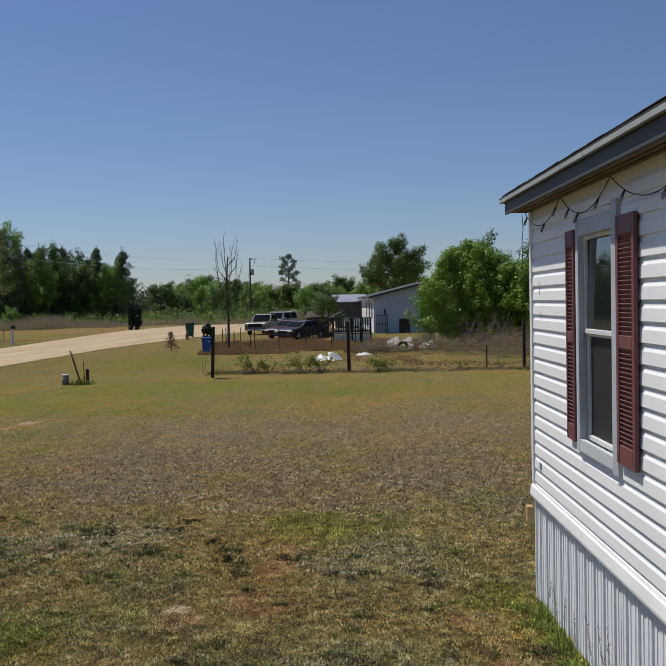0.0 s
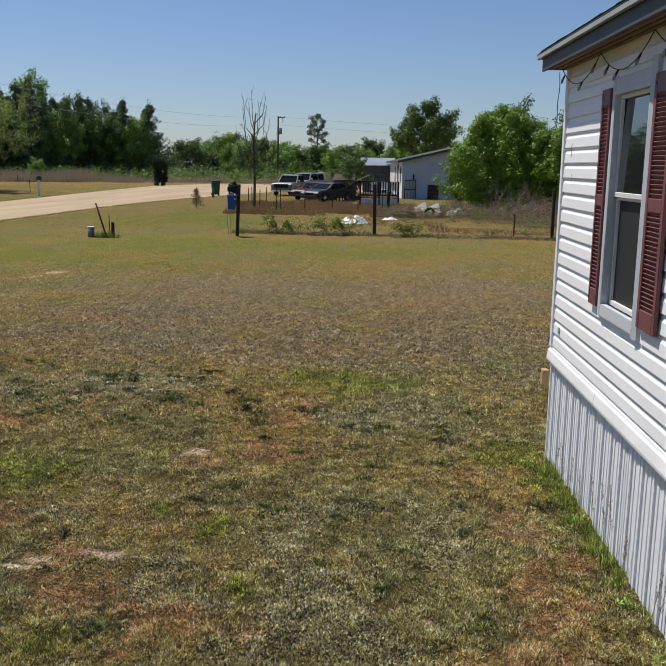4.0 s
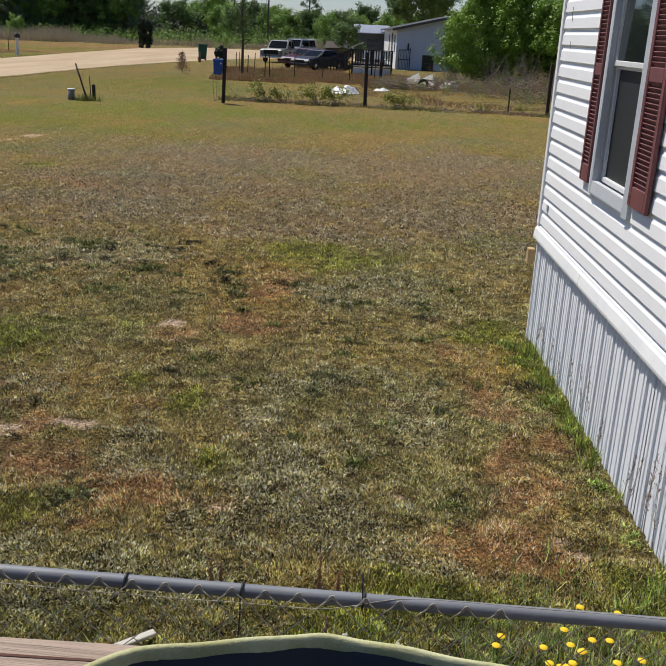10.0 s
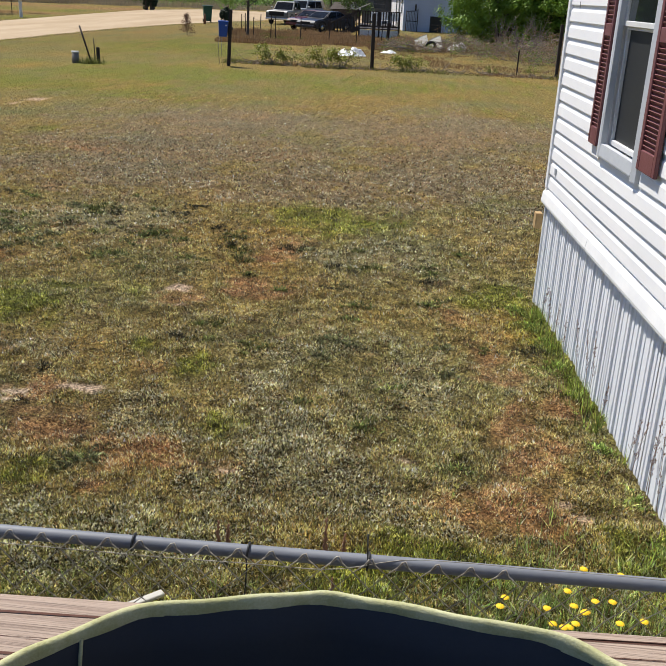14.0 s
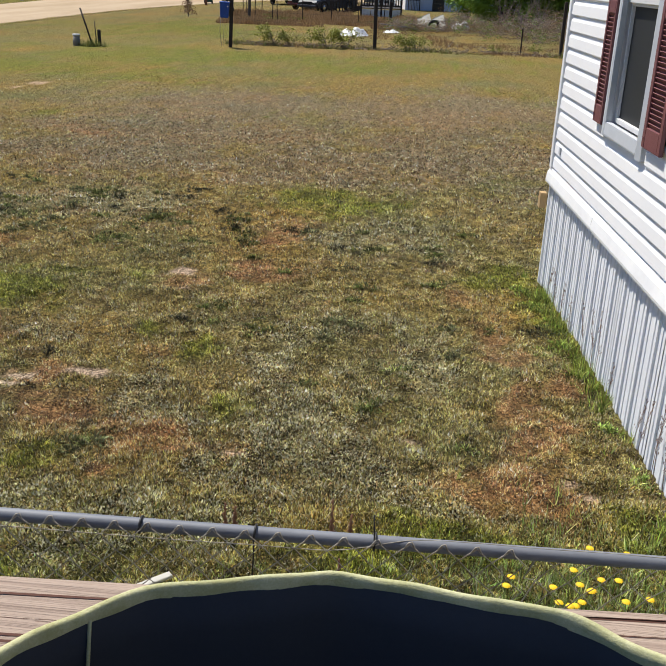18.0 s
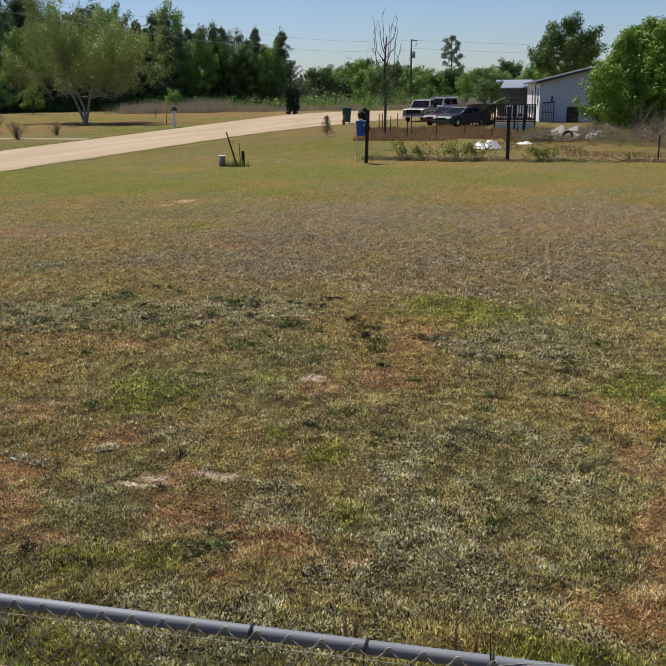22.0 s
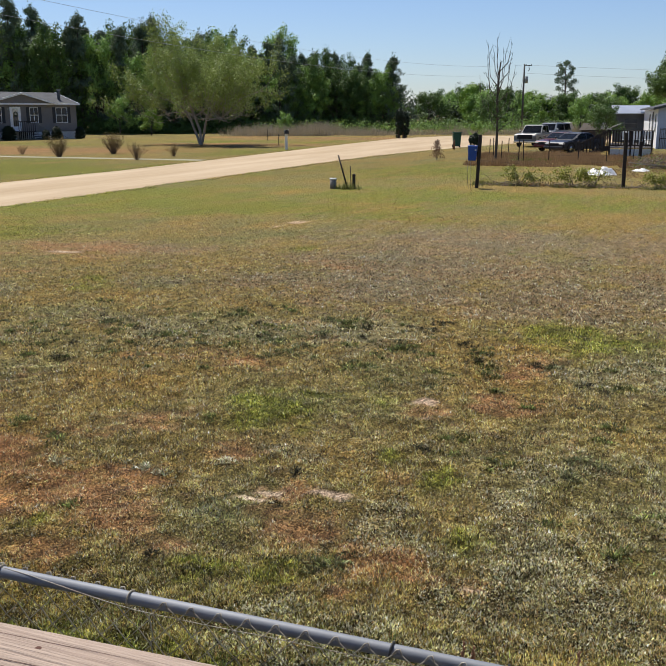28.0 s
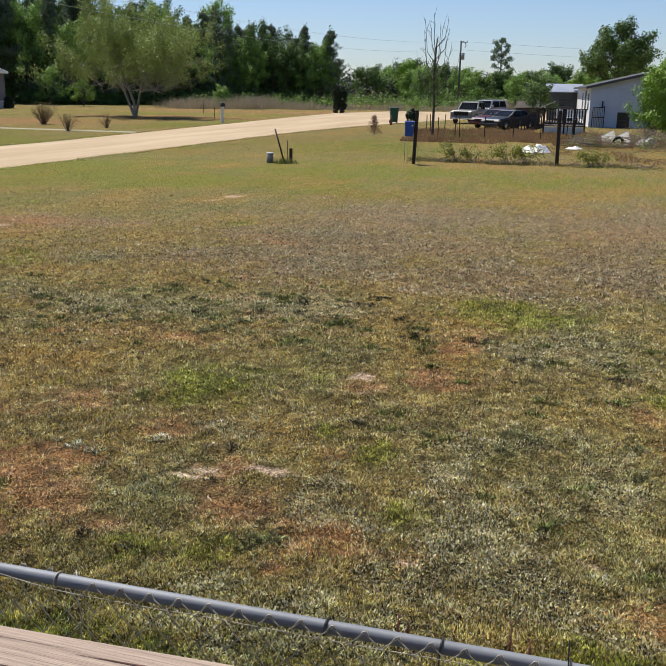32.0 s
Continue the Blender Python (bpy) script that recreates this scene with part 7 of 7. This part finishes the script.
tall_grass("green_row_grass", "grass_green", "green weeds growing through the old fence row", [(-6.4, 6.5, 30.4, 31.6), (-1.0, 3, 49, 54), (-9.4, -1, 47, 53)], 3600, (0.06, 0.20), (0.005, 0.012), 64)
# dead twigs heaped along the fence row and under the big shrub
rs = np.random.RandomState(65)


def brush_heap(name, label, boxes_, n, seed):
    rs = np.random.RandomState(seed)
    bm = bmesh.new()
    for k in range(n):
        x0, x1, y0, y1, h = boxes_[k % len(boxes_)]
        p = np.array([rs.uniform(x0, x1), rs.uniform(y0, y1), 0.0])
        mound = math.sin(math.pi * (p[0] - x0) / (x1 - x0)) ** 0.5
        p[2] = rs.uniform(0, 1) ** 1.4 * h * mound
        a, ln = rs.uniform(0, 6.283), rs.uniform(0.15, 0.7) * (1.7 if k % 23 == 0 else 1)
        w = np.array([math.cos(a), math.sin(a), rs.uniform(-0.3, 0.5)]) * ln
        r = rs.uniform(0.003, 0.011) * (1.8 if k % 23 == 0 else 1)
        pts = [p, p + w * 0.5 + rs.normal(0, 0.05, 3), p + w]
        for q in pts:
            q[2] = max(q[2], 0.02)
        tube(pts, [r, r * 0.7, r * 0.3], 4, bm, cap=False)
    me = bpy.data.meshes.new(name)
    bm.to_mesh(me)
    bm.free()
    me.materials.append(M["brush"])
    return tagged(new(name, me), label, "brush pile", kind="stuff")


HEAPS = [(-1.6, 0.6, 42, 46, 0.45), (0.6, 3.4, 42, 47, 0.70), (2.6, 6.6, 39, 45, 0.80), (4.2, 7.6, 36, 44, 1.05)]
brush_heap("brush_pile", "tangled heap of dead grey-brown branches", HEAPS, 4200, 66)
brush_heap("fence_row_twigs", "dead stems matted along the old fence row", [(-6.2, -1.4, 30.7, 31.3, 0.08), (-1.4, 4.5, 30.9, 31.6, 0.08)], 420, 67)


def heap_weeds(name, material, label, n, size, seed):
    """Dead and living weeds grown through the brush."""
    rs = np.random.RandomState(seed)
    centres = []
    for k in range(n):
        x0, x1, y0, y1, h = HEAPS[k % len(HEAPS)]
        f = rs.uniform(0, 1)
        centres.append((x0 + (x1 - x0) * f, rs.uniform(y0 - 1.5, y1), abs(rs.normal(0, 0.6)) * h * math.sin(math.pi * f) ** 0.5 + 0.04))
    return tagged(new(name, quads_mesh(name, leaf_cloud(rs, centres, 16, 0.13, size, 0.9, 0.3), 4, M[material])), label, "weeds", kind="stuff")


heap_weeds("rusty_weeds", "red_grass", "rusty dead weeds grown through the brush", 750, 0.034, 91)
heap_weeds("bramble", "leaf_bush", "dull green brambles creeping over the brush", 240, 0.045, 92)


def dead_sapling():
    """A leafless upright tangle of grey twigs."""
    rs = np.random.RandomState(19)
    tubes = []
    for k in range(16):
        a = rs.uniform(0, 6.283)
        e = np.array([math.cos(a) * 0.55, math.sin(a) * 0.4, 1.0]) * rs.uniform(0.9, 1.9)
        tubes.append(([np.array([rs.normal(0, 0.1), rs.normal(0, 0.1), -0.05]), e * [0.35, 0.35, 0.5], e], [0.018, 0.012, 0.004]))
        for q in range(5):
            b = e * (0.4 + 0.13 * q)
            tubes.append(([b, b + rs.normal(0, 0.16, 3) + [0, 0, 0.18]], [0.007, 0.003]))
    return wood_mesh(tubes, M["brush"], 4)


for x, y, turn in ((4.0, 47.0, 0), (4.9, 46.2, 80), (5.6, 44.5, 200)):
    t = thing("dead_sapling", "leafless grey sapling in front of the large shrub", "sapling", pose(x, y, 0, 0, 0, turn), "dead saplings before the shrub")
    part_mesh("trunk", dead_sapling(), t)


def vine(seed, spread, height, n):
    rs = np.random.RandomState(seed)
    tubes, tips = [], []
    for k in range(n):
        a = rs.choice((0, 3.14159)) + rs.normal(0, 0.5)
        e = np.array([math.cos(a) * spread * rs.uniform(0.3, 1), math.sin(a) * spread * 0.3, height * rs.uniform(0.4, 1)])
        q = e * [0.5, 0.5, 1.1]
        tubes.append(([np.array([rs.normal(0, 0.08), 0, -0.02]), q, e], [0.010, 0.008, 0.004]))
        tips += [q * f + e * (1 - f) for f in (0, 0.2, 0.4, 0.6, 0.8, 1.0)] + [q * 0.6]
    return wood_mesh(tubes, M["brush"], 4), quads_mesh("leaves", leaf_cloud(rs, tips, 6, 0.13, 0.052, shell=0.6), 4, M["leaf_vine"])


vines = [vine(81 + k, 1.15, 0.78, 13) for k in range(3)]
for x, y, k, s in ((-4.75, 30.9, 0, 0.72), (-4.25, 31.1, 2, 0.5), (-2.95, 30.8, 1, 0.75), (-2.4, 31.0, 2, 0.7), (-0.35, 31.0, 2, 0.6), (0.0, 31.1, 1, 0.55), (2.6, 31.4, 0, 0.3), (4.0, 31.9, 1, 0.3)):
    plant_tree("vine", vines[k], x, y, k * 20, s, "yellow-green vine sprawling over the fence row", "vine", "vines on the fence row", squash=1.05)

# ---- posts, wires, yard objects ----


def wooden_post(name, label, x, y, size, height, lean=(0, 0), material="post", group=""):
    p = thing(name, label, "post", pose(x, y, 0, lean[0], lean[1], 8), group)
    bm = box((size, size, height + 0.1), (0, 0, height / 2 - 0.05), size * 0.12)
    for v in bm.verts:
        v.co.x += 0.12 * size * noise.noise((v.co.z * 3, x, 1))
    part("shaft", bm, M[material], p)
    return p


wooden_post("fence_post", "dark weathered square fence post in the old fence row", -1.4, 31.0, 0.115, 1.78, (0, -0.5))
box_post = wooden_post("box_post", "dark leaning post that carries a blue box", -5.93, 29.45, 0.11, 1.72, (0, 2.0))
wooden_post("fence_post", "tall dark fence post beside the brush", 4.76, 31.6, 0.10, 1.7, (0, 0))
wooden_post("fence_post", "stubby dark post beside the deck", -1.62, 49.8, 0.16, 1.0, (0, 1))
blue = thing("blue_box", "blue plastic newspaper box hung on a leaning post", "box", pose(-6.10, 29.40, 1.12, 0, 2, 8))
bm = box((0.30, 0.30, 0.46), (0, 0, 0), 0.03, None, 2)
for v in bm.verts:
    if v.co.z < 0:
        v.co.x *= 0.86
        v.co.y *= 0.86
part("tub", bm, M["blue"], blue)
part("rim", box((0.33, 0.33, 0.04), (0, 0, 0.23), 0.012), M["blue"], blue)
part("tag", box((0.05, 0.006, 0.04), (0.10, -0.152, 0.12)), M["white"], blue, "small white tag")
wire_strip = thing("loose_wire", "thin pale wire hanging beside the leaning post", "wire", pose(-6.1, 29.4, 0))
part("strand", tube([(-0.12, 0, 0.95), (-0.16, -0.02, 0.5), (-0.1, -0.03, 0.02)], 0.008, 5), M["wire"], wire_strip)
part("strand", tube([(-0.06, 0, 0.9), (-0.05, -0.02, 0.4), (-0.02, -0.03, 0.02)], 0.006, 5), M["wire"], wire_strip)


def steel_post(x, y, h, lean=0.0):
    p = thing("steel_fence_post", "thin rusty steel fence post in the grass", "post", pose(x, y, 0, 0, lean, 0), "steel fence posts")
    bm = box((0.045, 0.012, h + 0.1), (0, 0, h / 2 - 0.05))
    add_box(bm, (0.012, 0.045, h + 0.1), (0, 0.022, h / 2 - 0.05))
    part("shaft", bm, M["steel_post"], p)


for x, y, h, lean in ((-7.5, 47.4, 1.15, 1), (-7.25, 47.4, 1.1, -2), (-5.9, 46.9, 1.1, 0), (-4.45, 46.8, 1.15, 1.5), (-3.1, 47.2, 1.1, -1), (-1.95, 49.9, 1.1, 2), (-8.6, 48.5, 1.0, 1), (-9.4, 50.5, 1.1, -1), (-10.0, 52.5, 1.0, 0), (3.46, 31.7, 0.82, 0), (-9.2, 54, 1.0, 2), (-36.0, 78, 1.0, 0), (-29.5, 66, 0.9, 0)):
    steel_post(x, y, h, lean)
row = thing("old_fence_wire", "slack rusty wires between the old fence posts", "wire")
for z in (0.35, 0.8):
    part("strand", tube([(-5.9, 29.5, z + 0.1), (-3.6, 30.3, z - 0.1), (-1.4, 31.0, z + 0.1), (1.5, 31.4, z - 0.05), (4.76, 31.6, z + 0.05)], 0.0022, 4), M["steel_post"], row)
    part("strand", tube([(-10.0, 52.5, z + 0.1), (-7.5, 47.4, z), (-5.9, 46.9, z), (-4.45, 46.8, z), (-3.1, 47.2, z), (-1.62, 49.8, z)], 0.003, 4), M["steel_post"], row)

pipe = thing("pipe_stub", "pale upright pipe stub on the lawn", "pipe", pose(-10.33, 27.65, 0))
part("barrel", tube([(0, 0, -0.05), (0.01, 0, 0.30)], 0.105, 18), M["grey_wood"], pipe)
part("cap", tube([(0.01, 0, 0.30), (0.01, 0, 0.34)], [0.118, 0.112], 18), M["white"], pipe, "white cap")
stick = thing("leaning_rod", "dark rod leaning beside a short stump post", "rod", pose(-9.85, 27.7, 0))
part("rod", tube([(0.03, 0, -0.05), (-0.33, 0.05, 1.08)], 0.027, 8), M["steel_post"], stick)
stump = thing("stump_post", "short rotten post among weeds", "post", pose(-9.75, 27.85, 0))
part("shaft", box((0.09, 0.10, 0.52), (0.08, 0.0, 0.22), 0.02), M["post"], stump)
part("thin_rod", tube([(-0.02, 0.02, -0.02), (-0.05, 0.02, 0.72)], 0.014, 6), M["steel_post"], stump)
rsw = np.random.RandomState(12)
sow_plain("stump_weeds", "grass_green", "weeds round the short stump post", "weeds", [blades(rsw, -9.8 + rsw.normal(0, 0.16, 60), 27.6 + rsw.normal(0, 0.1, 60), 6, (0.08, 0.3), (0.006, 0.012), (0, 0.8))], 3)


def wheeled_bin():
    b = thing("wheeled_bin", "dark green wheeled rubbish bin beside the road", "bin", pose(-15.0, 65.6, 0, 0, 0, 20))
    bm = bmesh.new()
    add_box(bm, (0.62, 0.66, 0.95), (0, 0, 0.57))
    for v in bm.verts:
        if v.co.z < 0.5:
            v.co.x *= 0.78
            v.co.y *= 0.78
    bmesh.ops.bevel(bm, geom=bm.edges[:], offset=0.04, segments=2, affect="EDGES")
    part("body", bm, M["green_bin"], b)
    part("lid", box((0.68, 0.74, 0.08), (0, -0.01, 1.08), 0.03, None, 2), M["green_bin"], b)
    part("handle", tube([(-0.25, 0.38, 1.02), (-0.25, 0.44, 1.02), (0.25, 0.44, 1.02), (0.25, 0.38, 1.02)], 0.018, 6), M["green_bin"], b)
    for s in (-1, 1):
        part("wheel", tube([(s * 0.22, 0.26, 0.11), (s * 0.30, 0.26, 0.11)], 0.11, 12), M["tyre"], b)


wheeled_bin()
cone = thing("short_stake", "short reddish stake in front of the green bin", "stake", pose(-14.4, 62.2, 0))
part("stake", tube([(0, 0, -0.05), (0.01, 0, 0.55), (0.02, 0, 0.66)], [0.10, 0.07, 0.02], 8), M["rust_weed"], cone)


def mailbox():
    b = thing("mailbox", "dark mailbox on a white post beside the road", "mailbox", pose(-25.4, 58.2, 0, 0, 0, -60) @ Matrix.Diagonal((1.3, 1.3, 1.12, 1)))
    part("post", box((0.14, 0.14, 1.0), (0, 0, 0.45), 0.01), M["white"], b, "white post")
    part("arm", box((0.5, 0.10, 0.06), (0.05, 0, 0.93), 0.008), M["white"], b)
    prof = [(-0.11, 0.97), (0.11, 0.97)] + [(0.11 * math.cos(a), 1.09 + 0.11 * math.sin(a)) for a in np.linspace(0, math.pi, 9)]
    part("box", prism([(y, z) for y, z in prof], 0.56, "x", -0.18), M["navy_shutter"], b)
    part("door", prism([(y * 0.96, z) for y, z in prof], 0.02, "x", 0.385), M["navy_shutter"], b)
    part("flag", box((0.12, 0.01, 0.05), (0.1, 0.13, 1.22)), M["white"], b)


mailbox()


def utility_pole(x, y, height, lean=0.0, box_=True):
    p = thing("utility_pole", "grey wooden utility pole carrying wires", "utility pole", pose(x, y, 0, 0, lean, 0), "utility poles")
    part("shaft", tube([(0, 0, -0.2), (0, 0, height * 0.5), (0, 0, height)], [0.16, 0.14, 0.11], 12), M["pole"], p)
    part("crossarm", box((1.1, 0.10, 0.10), (0.45, 0, height - 0.2), 0.01), M["pole"], p)
    for k in (0.3, 0.95):
        part("insulator", tube([(k, 0, height - 0.15), (k, 0, height + 0.02)], [0.05, 0.03], 8), M["navy_shutter"], p)
    part("cutout", tube([(0.62, 0, height - 0.3), (0.75, 0, height - 0.7), (0.55, 0, height - 0.95)], 0.04, 6), M["pole"], p)
    if box_:
        part("transformer", tube([(0.36, -0.1, height - 2.6), (0.36, -0.1, height - 1.7)], 0.24, 14), M["drip"], p, "grey transformer can")
        part("guy_wire", tube([(-0.1, 0, height - 1.5), (-1.2, 0.5, 0)], 0.02, 5), M["cord"], p)
    return p


utility_pole(-21.05, 132.8, 9.3)
utility_pole(-31.5, 33.7, 9.4, 1.6, False)


def span(a, b, sag, n=24):
    return [Vector(a).lerp(Vector(b), i / n) - Vector((0, 0, sag * 4 * (i / n) * (1 - i / n))) for i in range(n + 1)]


lines = thing("power_lines", "thin dark power lines strung between poles", "power line")
for za, zb, dx in ((8.35, 9.2, 0.0), (7.25, 8.05, 0.3)):
    part("line", tube(span((-31.4 + dx * 0.3, 33.7, za), (-21.0 + dx, 132.8, zb), 1.45, 40), 0.009, 5), M["line_wire"], lines)
    part("line", tube(span((-21.0 + dx, 132.8, zb), (90.0, 150, zb - 0.3), 1.6), 0.014, 5), M["line_wire"], lines)
for x, h in ((-30.7, 0.82), (-31.3, 0.5)):
    s = thing("utility_stub", "pale cylindrical utility marker beside the pole", "marker post", pose(x, 33.9 if h > 0.6 else 33.5, 0, 0, -5 if h > 0.6 else 0, 0))
    part("barrel", tube([(0, 0, -0.05), (0, 0, h)], 0.11, 14), M["grey_wood"], s)
    part("cap", tube([(0, 0, h), (0, 0, h + 0.04)], [0.12, 0.09], 14), M["white"], s)

# white tarp, boards and scraps in the old yard


def crumpled(name, label, category, x, y, sx, sy, h, material, seed, n=22):
    bm = bmesh.new()
    grid = []
    for i in range(n + 1):
        ring = []
        for j in range(n + 1):
            u, v = i / n * 2 - 1, j / n * 2 - 1
            r = min(1.0, math.hypot(u, v))
            z = h * max(0.0, 1 - r ** 2.2) * (0.75 + 0.6 * noise.noise((u * 2.2 + seed, v * 2.2, 0))) + 0.16 * h * noise.noise((u * 7, v * 7 + seed, 3)) + 0.08 * h * abs(noise.noise((u * 13, v * 13 + seed, 9)))
            e = 1 + 0.18 * noise.noise((u * 3, v * 3, seed + 5))
            ring.append(bm.verts.new((u * sx * e, v * sy * e, max(0.012, z))))
        grid.append(ring)
    for i in range(n):
        for j in range(n):
            if math.hypot((i + 0.5) / n * 2 - 1, (j + 0.5) / n * 2 - 1) < 1.08:
                bm.faces.new((grid[i][j], grid[i + 1][j], grid[i + 1][j + 1], grid[i][j + 1])).smooth = True
    loose = [v for v in bm.verts if not v.link_faces]
    bmesh.ops.delete(bm, geom=loose, context="VERTS")
    t = thing(name, label, category, pose(x, y, 0))
    part("sheet", bm, material, t)
    return t


crumpled("white_tarp", "crumpled white tarp lying in the weeds", "tarp", -2.6, 37.6, 0.58, 0.6, 0.36, M["white"], 2, 34)
crumpled("white_tarp", "small white plastic sheet beside the brush", "tarp", -1.2, 40.6, 0.35, 0.4, 0.12, M["white"], 5)
crumpled("white_tarp", "white plastic bags heaped under the large shrub", "tarp", 1.9, 44.5, 0.5, 0.4, 0.45, M["white"], 8)
for x, y, w, tilt in ((0.30, 43.4, 0.62, 8), (0.95, 43.3, 0.55, 10)):
    s = thing("leaning_sheet", "weathered white sheet panel leaning on the brush pile", "scrap sheet", pose(x, y, 0.05, -42, -26, -tilt))
    part("sheet", box((w, 0.03, 0.80), (0, 0, 0.40), 0.008), M["old_sheet"], s)
    part("edge", box((w, 0.05, 0.03), (0, 0, 0.80), 0.006), M["grey_wood"], s)
tyre = thing("discarded_rubber_ring", "old black tyre standing between two white panels", "old tyre", pose(0.62, 43.0, 0.25, 20, 0, 15))
part("ring", tube([(0.2 * math.cos(a), 0, 0.2 * math.sin(a)) for a in np.linspace(0, 6.2832, 25)], 0.07, 8), M["tyre"], tyre)
for k, (x, y, turn, ln) in enumerate(((-1.0, 41.6, 20, 1.6), (0.2, 42.5, -15, 1.9), (-0.4, 40.9, 60, 1.3))):
    b = thing("old_board", "grey board lying in the brush", "board", pose(x, y, 0.22, 0, 7, turn))
    part("plank", box((ln, 0.16, 0.04), (0, 0, 0), 0.004), M["grey_wood"], b)

# ---- small plants and scraps at the chain-link fence and along the skirting ----


def dandelion(x, y, h, turn):
    d = thing("dandelion", "yellow dandelion flower on a thin stem", "flower", pose(x, y, 0, 0, 0, turn), "dandelions by the fence")
    part("stem", tube([(0, 0, -0.01), (0.01, 0, h * 0.6), (0.012, 0.006, h)], 0.0018, 5), M["stem_green"], d)
    bm = bmesh.new()
    n = 22
    top = bm.verts.new((0.012, 0.006, h + 0.0066))
    rings = []
    for q, (r, up) in enumerate(((0.006, 0.0062), (0.011, 0.0045), (0.0165, 0.001))):
        rings.append([bm.verts.new((0.012 + r * (1 + 0.13 * (-1) ** k * (q > 1)) * math.cos(2 * math.pi * k / n), 0.006 + r * (1 + 0.13 * (-1) ** k * (q > 1)) * math.sin(2 * math.pi * k / n), h + up)) for k in range(n)])
    for k in range(n):
        j = (k + 1) % n
        bm.faces.new((top, rings[0][k], rings[0][j]))
        for r0, r1 in zip(rings, rings[1:]):
            bm.faces.new((r0[k], r1[k], r1[j], r0[j]))
    part("petals", bm, M["yellow"], d)
    bm = bmesh.new()
    bmesh.ops.create_uvsphere(bm, u_segments=10, v_segments=6, radius=0.006, matrix=Matrix.Translation((0.012, 0.006, h + 0.002)) @ Matrix.Diagonal((1, 1, 0.7, 1)))
    part("flower_centre", bm, M["yellow"], d)
    part("calyx", tube([(0.012, 0.006, h - 0.012), (0.012, 0.006, h)], [0.004, 0.008], 8), M["stem_green"], d)


rng = random.Random(23)
for x, y in ((0.65, 2.97), (0.68, 3.02), (0.86, 3.00), (0.95, 3.02), (0.96, 3.14), (1.06, 3.09), (1.11, 3.09), (1.00, 2.99), (0.94, 2.94), (0.85, 2.91), (0.90, 2.90), (0.92, 2.91), (1.12, 2.93), (1.19, 3.25), (1.21, 2.99), (0.99, 3.00), (1.03, 3.30)):
    dandelion(x - 0.012, y, rng.uniform(0.155, 0.185), rng.uniform(0, 360))


def seed_stalk(x, y, h, seed):
    s = thing("seed_stalk", "thin dry reddish weed stalk against the skirting", "weed", pose(x, y, 0, 0, 0, seed * 40), "seed stalks along the skirting")
    rs = np.random.RandomState(seed)
    part("stem", tube([(0, 0, -0.02), (0.02, 0.01, h * 0.5), (0.05, 0.0, h)], [0.0020, 0.0015, 0.0008], 5), M["stalk"], s)
    bm = bmesh.new()
    for k in range(34):
        f = rs.uniform(0.4, 1.0)
        p = np.array([0.02 * min(1, 2 * f) + 0.03 * max(0, 2 * f - 1), 0.01 * (1 - abs(2 * f - 1)), h * f])
        a = rs.uniform(0, 6.283)
        reach = 0.020 * (1.25 - f) * rs.uniform(0.4, 1.3)
        q = p + [reach * math.cos(a), reach * math.sin(a), reach * 1.3]
        tube([p, q, q + [0, 0, 0.004], q + [0, 0, 0.008]], [0.0006, 0.0008, 0.0024, 0.0006], 4, bm, cap=False)
    part("seed_head", bm, M["stalk"], s)


for k in range(15):
    along = -(0.5, 1.1, 1.5, 1.7, 2.0, 2.15, 2.3, 2.9, 3.05, 3.2, 3.3, 3.5, 3.7, 4.3, 0.9)[k]
    out = 0.03 + 0.02 * (k % 3)
    a = radians(3.99)
    seed_stalk(1.29 - out * math.cos(a) - along * math.sin(a), 7.34 - out * math.sin(a) + along * math.cos(a), 0.28 + 0.055 * ((k * 7) % 6), 100 + k)
for x, y, h in ((-0.53, 3.35, 0.20), (-0.06, 3.35, 0.26), (-0.5, 3.42, 0.14), (0.02, 3.4, 0.16), (0.0, 3.0, 0.22)):
    s = thing("dock_weed", "rusty red dock weed beyond the fence", "weed", pose(x, y, 0), "dock weeds by the fence")
    rs = np.random.RandomState(int(h * 100))
    part("stem", tube([(0, 0, -0.01), (0, 0, h)], 0.003, 5), M["rust_weed"], s)
    path = [(rs.normal(0, 0.003), rs.normal(0, 0.003), h * (0.3 + 0.7 * k / 12)) for k in range(13)]
    part("seed_head", tube(path, [(0.015 if k % 2 else 0.006) * rs.uniform(0.7, 1.2) * (1.1 - k / 16) for k in range(13)], 6), M["rust_weed"], s)
for x, y, w in ((0.0, 3.14, 0.035), (0.07, 3.15, 0.03), (0.29, 3.12, 0.035)):
    crumpled("paper_scrap", "white scrap of paper in the grass by the fence", "litter", x, y, w, w * 0.5, 0.04, M["old_sheet"], w * 100, 8)
plank = thing("white_board", "short white painted board lying in the grass by the fence", "board", pose(-0.76, 2.99, 0.03, 0, 0, 42))
part("plank", box((0.18, 0.035, 0.015), (0, 0, 0), 0.003), M["old_sheet"], plank)
